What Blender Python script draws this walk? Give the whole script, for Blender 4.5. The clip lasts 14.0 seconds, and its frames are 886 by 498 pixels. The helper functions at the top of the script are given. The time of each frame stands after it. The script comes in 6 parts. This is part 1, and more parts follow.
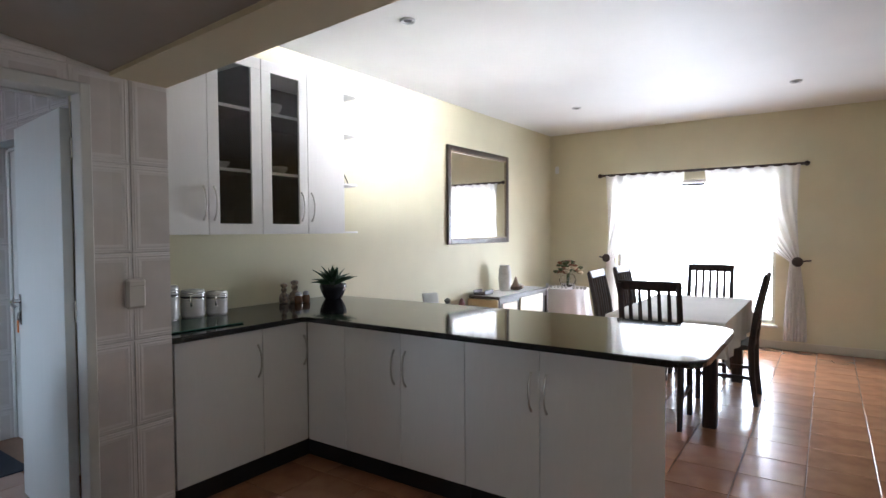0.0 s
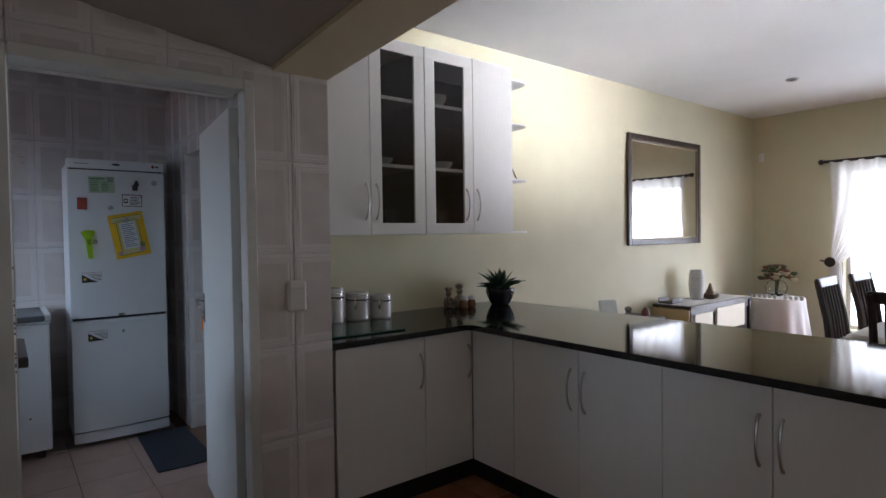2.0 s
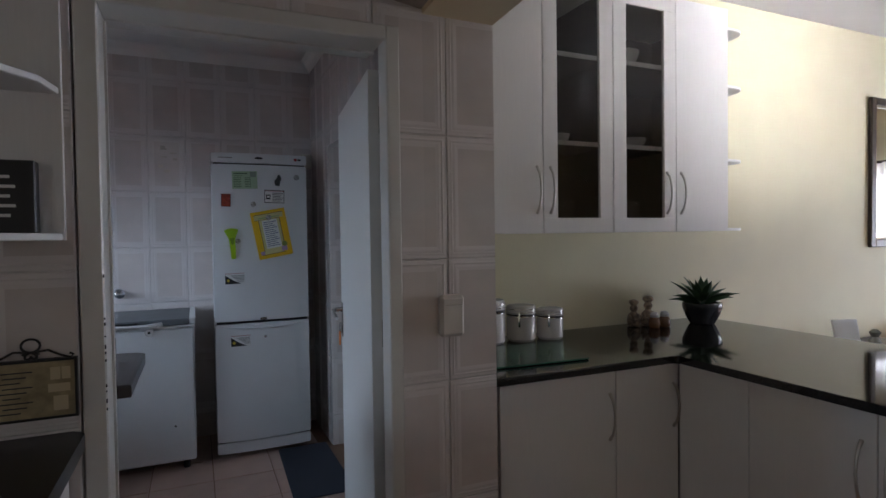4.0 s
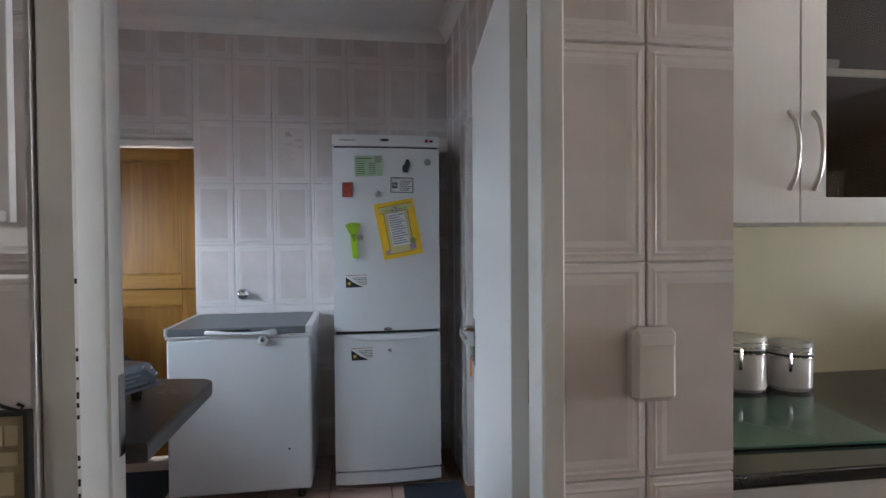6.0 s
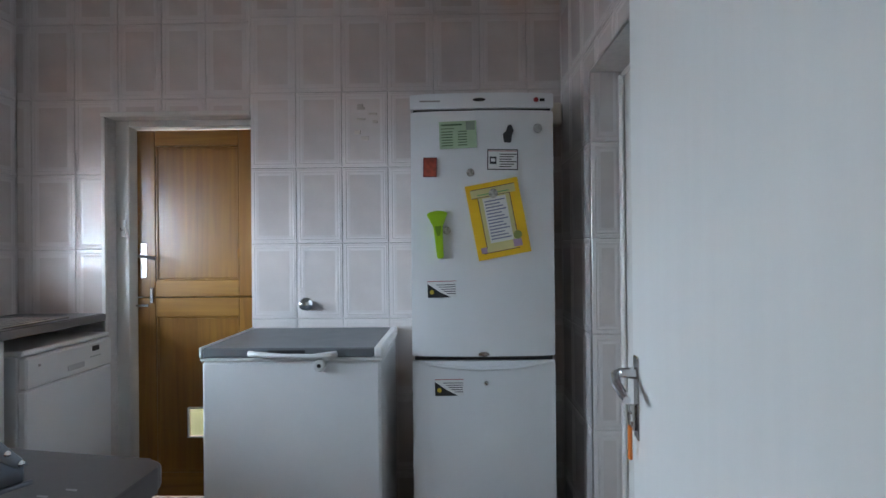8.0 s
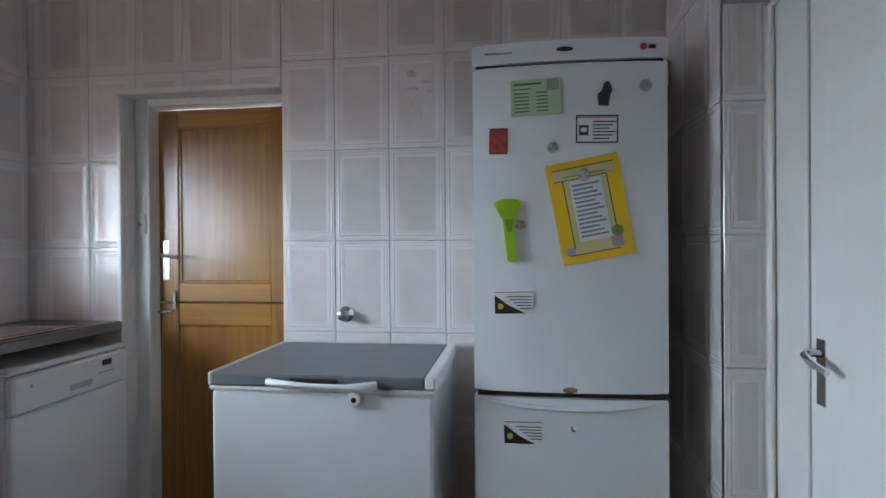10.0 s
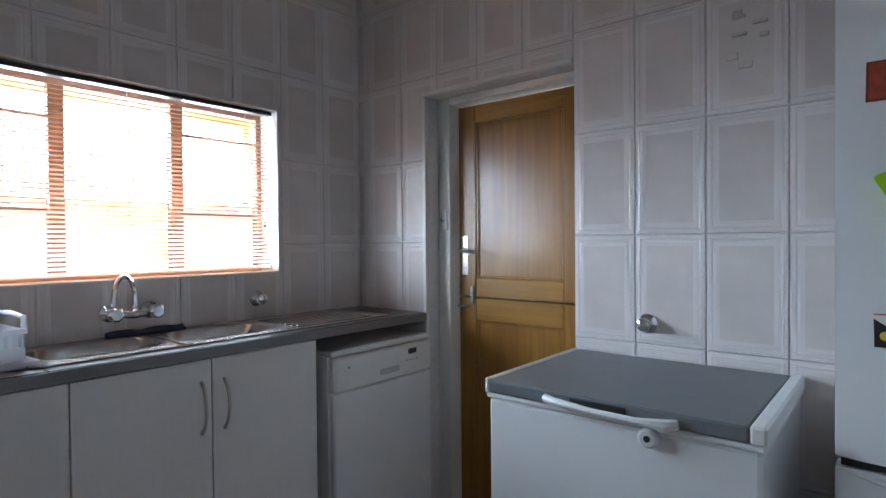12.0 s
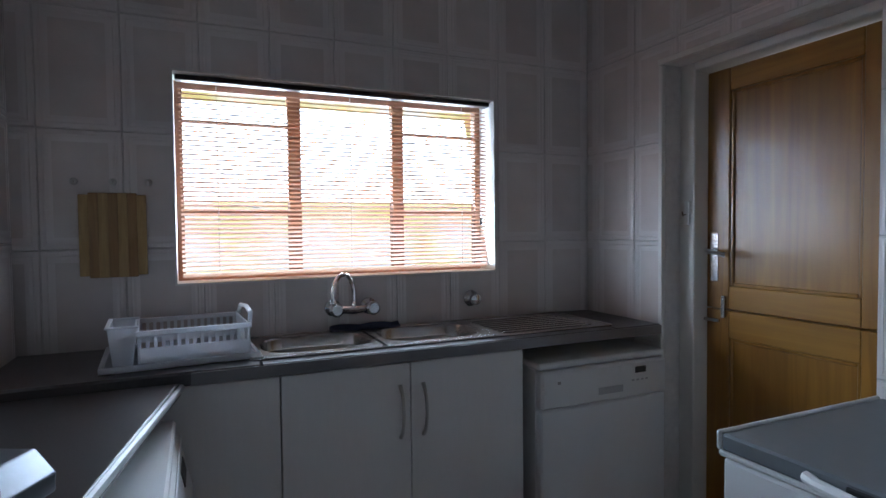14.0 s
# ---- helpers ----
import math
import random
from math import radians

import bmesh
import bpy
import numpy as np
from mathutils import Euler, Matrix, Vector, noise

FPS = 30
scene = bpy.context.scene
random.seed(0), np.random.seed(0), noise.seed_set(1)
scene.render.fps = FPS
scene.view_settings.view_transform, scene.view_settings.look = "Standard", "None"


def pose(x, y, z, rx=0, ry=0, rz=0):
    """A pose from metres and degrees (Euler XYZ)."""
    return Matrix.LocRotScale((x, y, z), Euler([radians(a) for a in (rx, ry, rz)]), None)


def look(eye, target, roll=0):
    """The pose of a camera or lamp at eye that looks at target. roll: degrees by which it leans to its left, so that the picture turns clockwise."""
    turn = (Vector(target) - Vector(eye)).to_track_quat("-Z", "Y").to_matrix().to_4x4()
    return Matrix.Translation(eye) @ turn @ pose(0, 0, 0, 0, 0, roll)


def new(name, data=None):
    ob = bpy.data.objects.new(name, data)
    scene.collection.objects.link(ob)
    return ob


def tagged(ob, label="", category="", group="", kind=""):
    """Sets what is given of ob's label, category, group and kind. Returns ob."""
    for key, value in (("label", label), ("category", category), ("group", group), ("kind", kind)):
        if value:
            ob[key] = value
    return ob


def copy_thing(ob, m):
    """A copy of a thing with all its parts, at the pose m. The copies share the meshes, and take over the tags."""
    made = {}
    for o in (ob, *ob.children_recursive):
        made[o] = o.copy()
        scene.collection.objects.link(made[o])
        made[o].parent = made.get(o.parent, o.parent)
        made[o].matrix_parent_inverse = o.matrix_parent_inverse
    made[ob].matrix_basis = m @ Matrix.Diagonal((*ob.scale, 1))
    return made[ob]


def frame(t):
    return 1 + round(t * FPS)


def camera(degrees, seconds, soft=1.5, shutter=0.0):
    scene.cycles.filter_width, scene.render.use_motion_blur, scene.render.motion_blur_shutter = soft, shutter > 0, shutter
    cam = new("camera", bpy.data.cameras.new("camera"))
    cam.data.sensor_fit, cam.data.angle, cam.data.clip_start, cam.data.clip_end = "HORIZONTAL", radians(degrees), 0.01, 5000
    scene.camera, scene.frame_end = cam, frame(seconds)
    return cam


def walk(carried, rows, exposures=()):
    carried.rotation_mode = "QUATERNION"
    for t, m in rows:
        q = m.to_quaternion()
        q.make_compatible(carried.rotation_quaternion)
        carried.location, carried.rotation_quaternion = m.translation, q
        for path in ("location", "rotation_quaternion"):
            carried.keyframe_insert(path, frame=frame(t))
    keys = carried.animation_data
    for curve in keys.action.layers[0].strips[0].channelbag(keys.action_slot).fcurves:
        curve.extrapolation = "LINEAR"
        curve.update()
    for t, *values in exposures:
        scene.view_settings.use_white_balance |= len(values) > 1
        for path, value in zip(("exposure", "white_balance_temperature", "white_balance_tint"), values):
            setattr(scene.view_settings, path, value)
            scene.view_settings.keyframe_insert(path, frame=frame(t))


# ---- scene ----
cam = camera(77.0, 14.0)
PATH = [
    (0, (0.078, -0.183, 1.385), (-1.059, 1.461, 1.323), -0.4),
    (0.5, (0.021, -0.121, 1.376), (-1.206, 1.46, 1.317), -0.5),
    (1, (-0.055, -0.055, 1.379), (-1.385, 1.438, 1.322), -0.6),
    (1.5, (-0.132, 0.022, 1.38), (-1.603, 1.376, 1.327), -0.7),
    (2, (-0.208, 0.095, 1.37), (-1.777, 1.334, 1.321), -0.8),
    (2.5, (-0.359, 0.169, 1.369), (-2.012, 1.292, 1.319), -0.7),
    (3, (-0.527, 0.215, 1.369), (-2.243, 1.241, 1.322), -0.7),
    (3.5, (-0.692, 0.263, 1.369), (-2.463, 1.191, 1.32), -0.7),
    (4, (-0.849, 0.332, 1.374), (-2.676, 1.143, 1.326), -0.8),
    (6.3, (-1.655, 0.560, 1.332), (-3.638, 0.811, 1.302), -0.4),
    (6.5, (-1.738, 0.563, 1.320), (-3.726, 0.780, 1.295), -0.4),
    (7, (-1.930, 0.588, 1.277), (-3.927, 0.7, 1.276), -0.6),
    (7.5, (-2.130, 0.597, 1.275), (-4.13, 0.624, 1.281), -0.6),
    (10, (-2.844, 0.555, 1.296), (-4.828, 0.299, 1.286), -0.4),
    (10.5, (-2.934, 0.511, 1.302), (-4.895, 0.123, 1.278), -0.5),
    (11, (-3.022, 0.518, 1.317), (-4.889, -0.197, 1.286), -0.6),
    (11.5, (-3.093, 0.538, 1.314), (-4.798, -0.508, 1.283), -0.5),
    (12, (-3.152, 0.537, 1.306), (-4.694, -0.736, 1.278), -0.5),
    (12.5, (-3.235, 0.503, 1.318), (-4.618, -0.941, 1.276), -0.4),
    (13, (-3.302, 0.464, 1.334), (-4.502, -1.135, 1.282), -0.5),
    (13.5, (-3.377, 0.452, 1.33), (-4.383, -1.276, 1.28), -0.6),
    (14, (-3.444, 0.463, 1.35), (-4.25, -1.366, 1.282), -0.6),
]
walk(cam, [(t, look(eye, target, roll)) for t, eye, target, roll in PATH], [(0, -0.15, 5900, 12), (0.5, -0.15, 5900, 12), (1.5, -0.6, 5900, 14), (3, -1.0, 5950, 15), (4, -0.85, 6050, 16), (6.5, 0.22, 6350, 13), (7.5, 0.24, 6250, 11), (11, 0.26, 6250, 11), (12.5, -0.27, 6100, 12), (14, -0.85, 5950, 13)])

# ---- world, large lights, exposure ----
world = bpy.data.worlds.new("sky")
scene.world = world
world.use_nodes = True
wn = world.node_tree.nodes
sky = wn.new("ShaderNodeTexSky")
sky.sky_type, sky.sun_disc, sky.sun_elevation, sky.sun_rotation = "NISHITA", False, radians(73), radians(62)
world.node_tree.links.new(sky.outputs[0], wn["Background"].inputs[0])
wn["Background"].inputs[1].default_value = 0.12

sun = new("sun", bpy.data.lights.new("sun", "SUN"))
sun.data.energy, sun.data.angle, sun.data.color = 3.0, radians(0.5), (1.0, 0.95, 0.88)
sun.matrix_world = look((0, 0, 0), (-0.26, -0.14, -1.0))


def window_light(name, eye, target, sx, sy, watts, color=(0.93, 0.97, 1.0)):
    lamp = bpy.data.lights.new(name, "AREA")
    lamp.shape, lamp.size, lamp.size_y, lamp.energy, lamp.color = "RECTANGLE", sx, sy, watts, color
    ob = new(name, lamp)
    ob.matrix_world = look(eye, target)
    return ob


window_light("daylight_dining_window", (-1.35, 7.62, 1.15), (-1.35, 5.0, 0.75), 1.9, 1.7, 168, (0.89, 0.94, 1.0))
# Added narrow beam that brightens upper west wall and ceiling; east window is unseen.
window_light("east_streak_beam", (3.27, 3.9, 1.2), (-3.2, 3.35, 2.56), 2.0, 0.3, 27, (1.0, 0.97, 0.93)).data.spread = radians(22)
window_light("daylight_kitchen_window", (1.2, -2.28, 1.45), (0.6, 0, 1.2), 1.3, 0.9, 14.0, (1.0, 0.98, 0.93))
window_light("daylight_scullery_window", (-3.99, -1.76, 1.53), (-3.99, 0.2, 2.3), 1.2, 0.7, 80, (0.67, 0.84, 1.0))

# ---- materials ----


def nodes_of(m):
    m.use_nodes = True
    return m.node_tree.nodes, m.node_tree.links


def mat(name, color, rough=0.5, metal=0.0, vary=0.06, grain=12.0, bump=0.0, bump_scale=60.0, stretch=(1, 1, 1), random_tint=0.0, coat=0.0, spec=0.5):
    """A plain surface with variation at two scales and fine relief."""
    m = bpy.data.materials.new(name)
    n, l = nodes_of(m)
    b = n["Principled BSDF"]
    b.inputs["Roughness"].default_value, b.inputs["Metallic"].default_value = rough, metal
    b.inputs["Coat Weight"].default_value = coat
    b.inputs["Specular IOR Level"].default_value = spec
    tc, mp = n.new("ShaderNodeTexCoord"), n.new("ShaderNodeMapping")
    mp.inputs["Scale"].default_value = stretch
    l.new(tc.outputs["Object"], mp.inputs["Vector"])
    big, small = n.new("ShaderNodeTexNoise"), n.new("ShaderNodeTexNoise")
    big.inputs["Scale"].default_value, small.inputs["Scale"].default_value = 2.3, grain
    small.inputs["Detail"].default_value = 6
    for q in (big, small):
        l.new(mp.outputs[0], q.inputs["Vector"])
    add = n.new("ShaderNodeMath")
    add.operation = "ADD"
    l.new(big.outputs["Fac"], add.inputs[0])
    l.new(small.outputs["Fac"], add.inputs[1])
    ramp = n.new("ShaderNodeMapRange")
    ramp.inputs["From Min"].default_value, ramp.inputs["From Max"].default_value = 0.7, 1.3
    ramp.inputs["To Min"].default_value, ramp.inputs["To Max"].default_value = 1 - vary, 1 + vary
    l.new(add.outputs[0], ramp.inputs["Value"])
    hsv = n.new("ShaderNodeHueSaturation")
    hsv.inputs["Color"].default_value = (*color, 1)
    if random_tint:
        info, rr, mul = n.new("ShaderNodeObjectInfo"), n.new("ShaderNodeMapRange"), n.new("ShaderNodeMath")
        rr.inputs["To Min"].default_value, rr.inputs["To Max"].default_value = 1 - random_tint, 1 + random_tint
        mul.operation = "MULTIPLY"
        l.new(info.outputs["Random"], rr.inputs["Value"])
        l.new(rr.outputs[0], mul.inputs[0])
        l.new(ramp.outputs[0], mul.inputs[1])
        l.new(mul.outputs[0], hsv.inputs["Value"])
    else:
        l.new(ramp.outputs[0], hsv.inputs["Value"])
    l.new(hsv.outputs[0], b.inputs["Base Color"])
    rv = n.new("ShaderNodeMapRange")
    rv.inputs["To Min"].default_value, rv.inputs["To Max"].default_value = max(rough * 0.85, 0.02), min(rough * 1.2 + 0.01, 1)
    l.new(small.outputs["Fac"], rv.inputs["Value"])
    l.new(rv.outputs[0], b.inputs["Roughness"])
    if bump:
        nb, bp = n.new("ShaderNodeTexNoise"), n.new("ShaderNodeBump")
        nb.inputs["Scale"].default_value, nb.inputs["Detail"].default_value = bump_scale, 4
        l.new(mp.outputs[0], nb.inputs["Vector"])
        l.new(nb.outputs["Fac"], bp.inputs["Height"])
        bp.inputs["Strength"].default_value, bp.inputs["Distance"].default_value = bump, 0.01
        l.new(bp.outputs[0], b.inputs["Normal"])
    return m


def wood(name, dark, light, rough=0.4, scale=6.0, along=(9, 9, 0.7), coat=0.0):
    m = mat(name, light, rough, vary=0.05, coat=coat)
    n, l = nodes_of(m)
    tc, mp = n.new("ShaderNodeTexCoord"), n.new("ShaderNodeMapping")
    mp.inputs["Scale"].default_value = along
    l.new(tc.outputs["Object"], mp.inputs["Vector"])
    wv = n.new("ShaderNodeTexNoise")
    wv.inputs["Scale"].default_value, wv.inputs["Detail"].default_value, wv.inputs["Distortion"].default_value = scale, 8, 1.2
    l.new(mp.outputs[0], wv.inputs["Vector"])
    r = n.new("ShaderNodeValToRGB")
    r.color_ramp.elements[0].position, r.color_ramp.elements[1].position = 0.3, 0.68
    r.color_ramp.elements[0].color, r.color_ramp.elements[1].color = (*dark, 1), (*light, 1)
    l.new(wv.outputs["Fac"], r.inputs[0])
    l.new(r.outputs[0], n["Principled BSDF"].inputs["Base Color"])
    return m


def glass(name, tint=(1, 1, 1), rough=0.0):
    m = bpy.data.materials.new(name)
    n, l = nodes_of(m)
    b = n["Principled BSDF"]
    b.inputs["Base Color"].default_value = (*tint, 1)
    b.inputs["Transmission Weight"].default_value, b.inputs["Roughness"].default_value, b.inputs["IOR"].default_value = 1.0, rough, 1.45
    return m


M_WALL_YELLOW = mat("paint_pale_yellow", (0.66, 0.61, 0.43), 0.65, vary=0.03, grain=4, bump=0.05, bump_scale=45)
M_CEIL = mat("paint_ceiling_white", (0.78, 0.77, 0.75), 0.6, vary=0.02, grain=3, bump=0.04, bump_scale=30)
# White ceiling paint, with the kitchen's dimness put into the colour.
M_CEIL_SHADED = mat("gloss_ceiling_shaded", (0.42, 0.37, 0.33), 0.22, vary=0.05, grain=5, bump=0.03, bump_scale=8)
M_BEAM = mat("paint_beam_cream", (0.62, 0.52, 0.34), 0.5, vary=0.04, grain=5, bump=0.04, bump_scale=40)
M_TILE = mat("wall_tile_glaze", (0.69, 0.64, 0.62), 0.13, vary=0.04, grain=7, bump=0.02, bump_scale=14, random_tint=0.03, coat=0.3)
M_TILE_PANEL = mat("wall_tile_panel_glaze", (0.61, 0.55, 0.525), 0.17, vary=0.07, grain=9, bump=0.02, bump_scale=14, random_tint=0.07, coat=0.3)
M_GROUT = mat("grout", (0.62, 0.59, 0.57), 0.85, vary=0.1, grain=40, bump=0.1)
M_TERRA = mat("terracotta_floor_tile", (0.38, 0.175, 0.09), 0.24, vary=0.16, grain=9, bump=0.09, bump_scale=14, random_tint=0.1, coat=0.25)
M_FLOOR_GROUT = mat("floor_grout", (0.24, 0.14, 0.09), 0.8, vary=0.15, grain=40)
M_SCULL_FLOOR = mat("scullery_floor_tile", (0.44, 0.30, 0.24), 0.3, vary=0.1, grain=8, bump=0.04, bump_scale=14, random_tint=0.06)
M_MELAMINE = mat("white_melamine", (0.72, 0.70, 0.68), 0.38, vary=0.02, grain=90, stretch=(1, 1, 0.1), bump=0.03, bump_scale=160)
M_CARCASS = mat("carcass_edge", (0.34, 0.32, 0.30), 0.5, vary=0.04)
M_GRANITE = mat("black_granite", (0.018, 0.017, 0.017), 0.06, vary=0.5, grain=260, spec=0.6)
M_KICK = mat("black_kickboard", (0.012, 0.011, 0.011), 0.35, vary=0.1)
M_STEEL = mat("brushed_steel", (0.46, 0.44, 0.42), 0.24, 1.0, vary=0.05, grain=80, stretch=(1, 8, 8))
M_CHROME = mat("chrome", (0.75, 0.75, 0.76), 0.1, 1.0, vary=0.02)
M_HANDLE = mat("satin_nickel", (0.55, 0.53, 0.50), 0.3, 1.0, vary=0.03)
M_ENAMEL = mat("white_enamel", (0.74, 0.75, 0.76), 0.3, vary=0.025, grain=5, bump=0.015, bump_scale=220)
M_PLASTIC_W = mat("white_plastic", (0.72, 0.72, 0.71), 0.4, vary=0.02)
M_PLASTIC_G = mat("grey_lid_plastic", (0.135, 0.145, 0.155), 0.42, vary=0.06, grain=14, bump=0.02, bump_scale=90)
M_HOB_STEEL = mat("worn_hob_steel", (0.19, 0.20, 0.22), 0.32, 1.0, vary=0.15, grain=30)
M_DARK = mat("black_plastic", (0.015, 0.015, 0.016), 0.4, vary=0.1)
M_FRAME_W = mat("gloss_white_frame_paint", (0.66, 0.64, 0.60), 0.35, vary=0.05, grain=8, bump=0.05, bump_scale=25)
M_DOOR_W = mat("white_door_paint", (0.72, 0.71, 0.68), 0.38, vary=0.03, grain=30, stretch=(1, 1, 0.08), bump=0.03, bump_scale=60)
M_DOOR_WOOD = wood("varnished_door_wood", (0.20, 0.085, 0.010), (0.32, 0.145, 0.019), 0.31, 3.0, (7, 7, 0.4), 0.18)
M_DOOR_RAIL = wood("varnished_rail_wood", (0.24, 0.105, 0.013), (0.37, 0.175, 0.024), 0.31, 3.0, (7, 0.4, 7), 0.18)
M_DARK_WOOD = wood("dark_stained_wood", (0.012, 0.007, 0.005), (0.045, 0.022, 0.014), 0.35)
M_FRAME_DARK = wood("dark_mirror_frame", (0.02, 0.012, 0.008), (0.07, 0.045, 0.03), 0.35)
M_WORKTOP = mat("brown_laminate_worktop", (0.045, 0.036, 0.034), 0.30, vary=0.14, grain=120, bump=0.04, bump_scale=300, spec=0.7)
M_MIRROR = mat("mirror_silver", (0.9, 0.9, 0.9), 0.015, 1.0, vary=0.0)
M_GLASS = glass("clear_glass")
M_CLOTH = mat("white_cloth", (0.72, 0.70, 0.70), 0.85, vary=0.05, grain=60, bump=0.1, bump_scale=220)
M_RUBBER_MAT = mat("dark_blue_mat", (0.022, 0.026, 0.04), 0.9, vary=0.2, grain=90, bump=0.25, bump_scale=240)
M_CAVITY = mat("dark_cavity", (0.02, 0.02, 0.02), 0.8)

# ---- building helpers ----
BASE = {}


def box(bm, x0, y0, z0, x1, y1, z1, bevel=0.0, segs=1):
    vs = [bm.verts.new((x, y, z)) for z in (z0, z1) for x, y in ((x0, y0), (x1, y0), (x1, y1), (x0, y1))]
    a, b, c, d, e, f, g, h = vs
    faces = [bm.faces.new(q) for q in ((d, c, b, a), (e, f, g, h), (a, b, f, e), (b, c, g, f), (c, d, h, g), (d, a, e, h))]
    if bevel:
        edges = list({ed for fc in faces for ed in fc.edges})
        bmesh.ops.bevel(bm, geom=edges, offset=bevel, segments=segs, profile=0.5, affect="EDGES")
    return bm


def boxes(*rows, bevel=0.0):
    bm = bmesh.new()
    for r in rows:
        box(bm, *r[:6], bevel=r[6] if len(r) > 6 else bevel)
    return bm


def prism(bm, outline, z0, z1, bevel=0.0, segs=2):
    """A slab from an outline (counter-clockwise xy), with rounded rims."""
    lo, hi = [bm.verts.new((x, y, z0)) for x, y in outline], [bm.verts.new((x, y, z1)) for x, y in outline]
    top, bottom = bm.faces.new(hi), bm.faces.new(lo[::-1])
    for i in range(len(lo)):
        k = (i + 1) % len(lo)
        bm.faces.new((lo[i], lo[k], hi[k], hi[i]))
    if bevel:
        bmesh.ops.bevel(bm, geom=list(top.edges) + list(bottom.edges), offset=bevel, segments=segs, profile=0.5, affect="EDGES")
    return bm


def lathe(bm, profile, cx=0.0, cy=0.0, n=20, squash=1.0):
    """A turned shape from (radius, z) rows."""
    rings = [[bm.verts.new((cx + r * math.cos(2 * math.pi * i / n), cy + squash * r * math.sin(2 * math.pi * i / n), z)) for i in range(n)] for r, z in profile]
    for a, b in zip(rings, rings[1:]):
        for i in range(n):
            k = (i + 1) % n
            bm.faces.new((a[i], a[k], b[k], b[i]))
    bm.faces.new(rings[0][::-1])
    bm.faces.new(rings[-1])
    return bm


def tube(bm, pts, r, n=8, taper=None):
    """A round bar along points."""
    pts = [Vector(p) for p in pts]
    rings = []
    side = None
    for i, p in enumerate(pts):
        d = (pts[min(i + 1, len(pts) - 1)] - pts[max(i - 1, 0)]).normalized()
        if side is None or abs(side.dot(d)) > 0.95:
            side = d.orthogonal().normalized()
        u = (side - d * side.dot(d)).normalized()
        v = d.cross(u)
        side = u
        rr = r * (taper[i] if taper else 1)
        rings.append([bm.verts.new(p + rr * (math.cos(2 * math.pi * k / n) * u + math.sin(2 * math.pi * k / n) * v)) for k in range(n)])
    for a, b in zip(rings, rings[1:]):
        for k in range(n):
            m = (k + 1) % n
            bm.faces.new((a[k], a[m], b[m], b[k]))
    bm.faces.new(rings[0][::-1])
    bm.faces.new(rings[-1])
    return bm


def turned(bm, m):
    bmesh.ops.transform(bm, matrix=m, verts=bm.verts)
    return bm


def mesh_from(name, bm, material, smooth=False):
    bmesh.ops.recalc_face_normals(bm, faces=bm.faces)
    me = bpy.data.meshes.new(name)
    bm.to_mesh(me)
    bm.free()
    for mt in material if isinstance(material, (list, tuple)) else (material,):
        me.materials.append(mt)
    if smooth:
        me.polygons.foreach_set("use_smooth", [True] * len(me.polygons))
        me.set_sharp_from_angle(angle=radians(35))
    return me


def structure(name, bm, material, label="", category="wall", smooth=False):
    return tagged(new(name, mesh_from(name, bm, material, smooth)), label, category, kind="structure")


def thing(name, base, label, category, group="", kind=""):
    """An empty at the thing's base that its parts hang from."""
    ob = new(name)
    ob.location = base
    ob.empty_display_size = 0.05
    BASE[ob.name] = Vector(base)
    return tagged(ob, label, category, group, kind)


def part(name, bm, material, parent, label="", smooth=True):
    """One mesh under a thing or a part, given in the thing's world coordinates."""
    base = BASE[parent.name]
    bmesh.ops.translate(bm, vec=-base, verts=bm.verts)
    ob = new(name, mesh_from(name, bm, material, smooth))
    ob.parent = parent
    BASE[ob.name] = base
    return tagged(ob, label)


def wall_with_holes(bm, axis, at0, at1, u0, u1, z0, z1, holes=()):
    """A wall slab between at0 and at1 on its axis, along u, with square openings (ua, ub, za, zb) that do not overlap along u."""
    def slab(ua, ub, za, zb):
        if ub - ua > 1e-4 and zb - za > 1e-4:
            box(bm, *((at0, ua, za, at1, ub, zb) if axis == "x" else (ua, at0, za, ub, at1, zb)))
    u = u0
    for ua, ub, za, zb in sorted(holes):
        slab(u, ua, z0, z1)
        slab(ua, ub, z0, za)
        slab(ua, ub, zb, z1)
        u = ub
    slab(u, u1, z0, z1)
    return bm


# ---- setting ----
M_SKIRT = mat("skirting_cream", (0.60, 0.54, 0.44), 0.35, vary=0.06)
CEIL_D, CEIL_S = 2.74, 2.66
FLOOR_T = 0.005
structure("floor", boxes((-5.6, -2.6, -0.2, 3.5, 7.7, -FLOOR_T)), M_FLOOR_GROUT, "terracotta tiled floor with dark joints", "floor")
structure("ground", boxes((-80, -80, -0.5, 80, 80, -0.21)), mat("garden_ground", (0.13, 0.14, 0.06), 0.9, vary=0.3, grain=3), "dry garden ground outside", "ground")

# dining room
wall_west = structure("wall_west", boxes((-3.42, 1.25, -FLOOR_T, -3.22, 7.32, CEIL_D + 0.3)), M_WALL_YELLOW, "pale yellow painted dining room wall")
DW = (-2.28, -0.42, 0.27, 2.02)
structure("wall_north", wall_with_holes(bmesh.new(), "y", 7.32, 7.52, -3.42, 3.5, -FLOOR_T, CEIL_D + 0.3, [DW]), M_WALL_YELLOW, "pale yellow painted wall with large window")
structure("wall_east", wall_with_holes(bmesh.new(), "x", 3.3, 3.5, -2.5, 7.32, -FLOOR_T, CEIL_D + 0.3, [(2.8, 5.0, 0.6, 2.1)]), M_WALL_YELLOW, "pale yellow painted wall")
structure("wall_south", wall_with_holes(bmesh.new(), "y", -2.5, -2.3, -2.5, 3.3, -FLOOR_T, 3.0, [(0.55, 1.85, 1.0, 1.9)]), M_WALL_YELLOW, "plain painted kitchen wall")
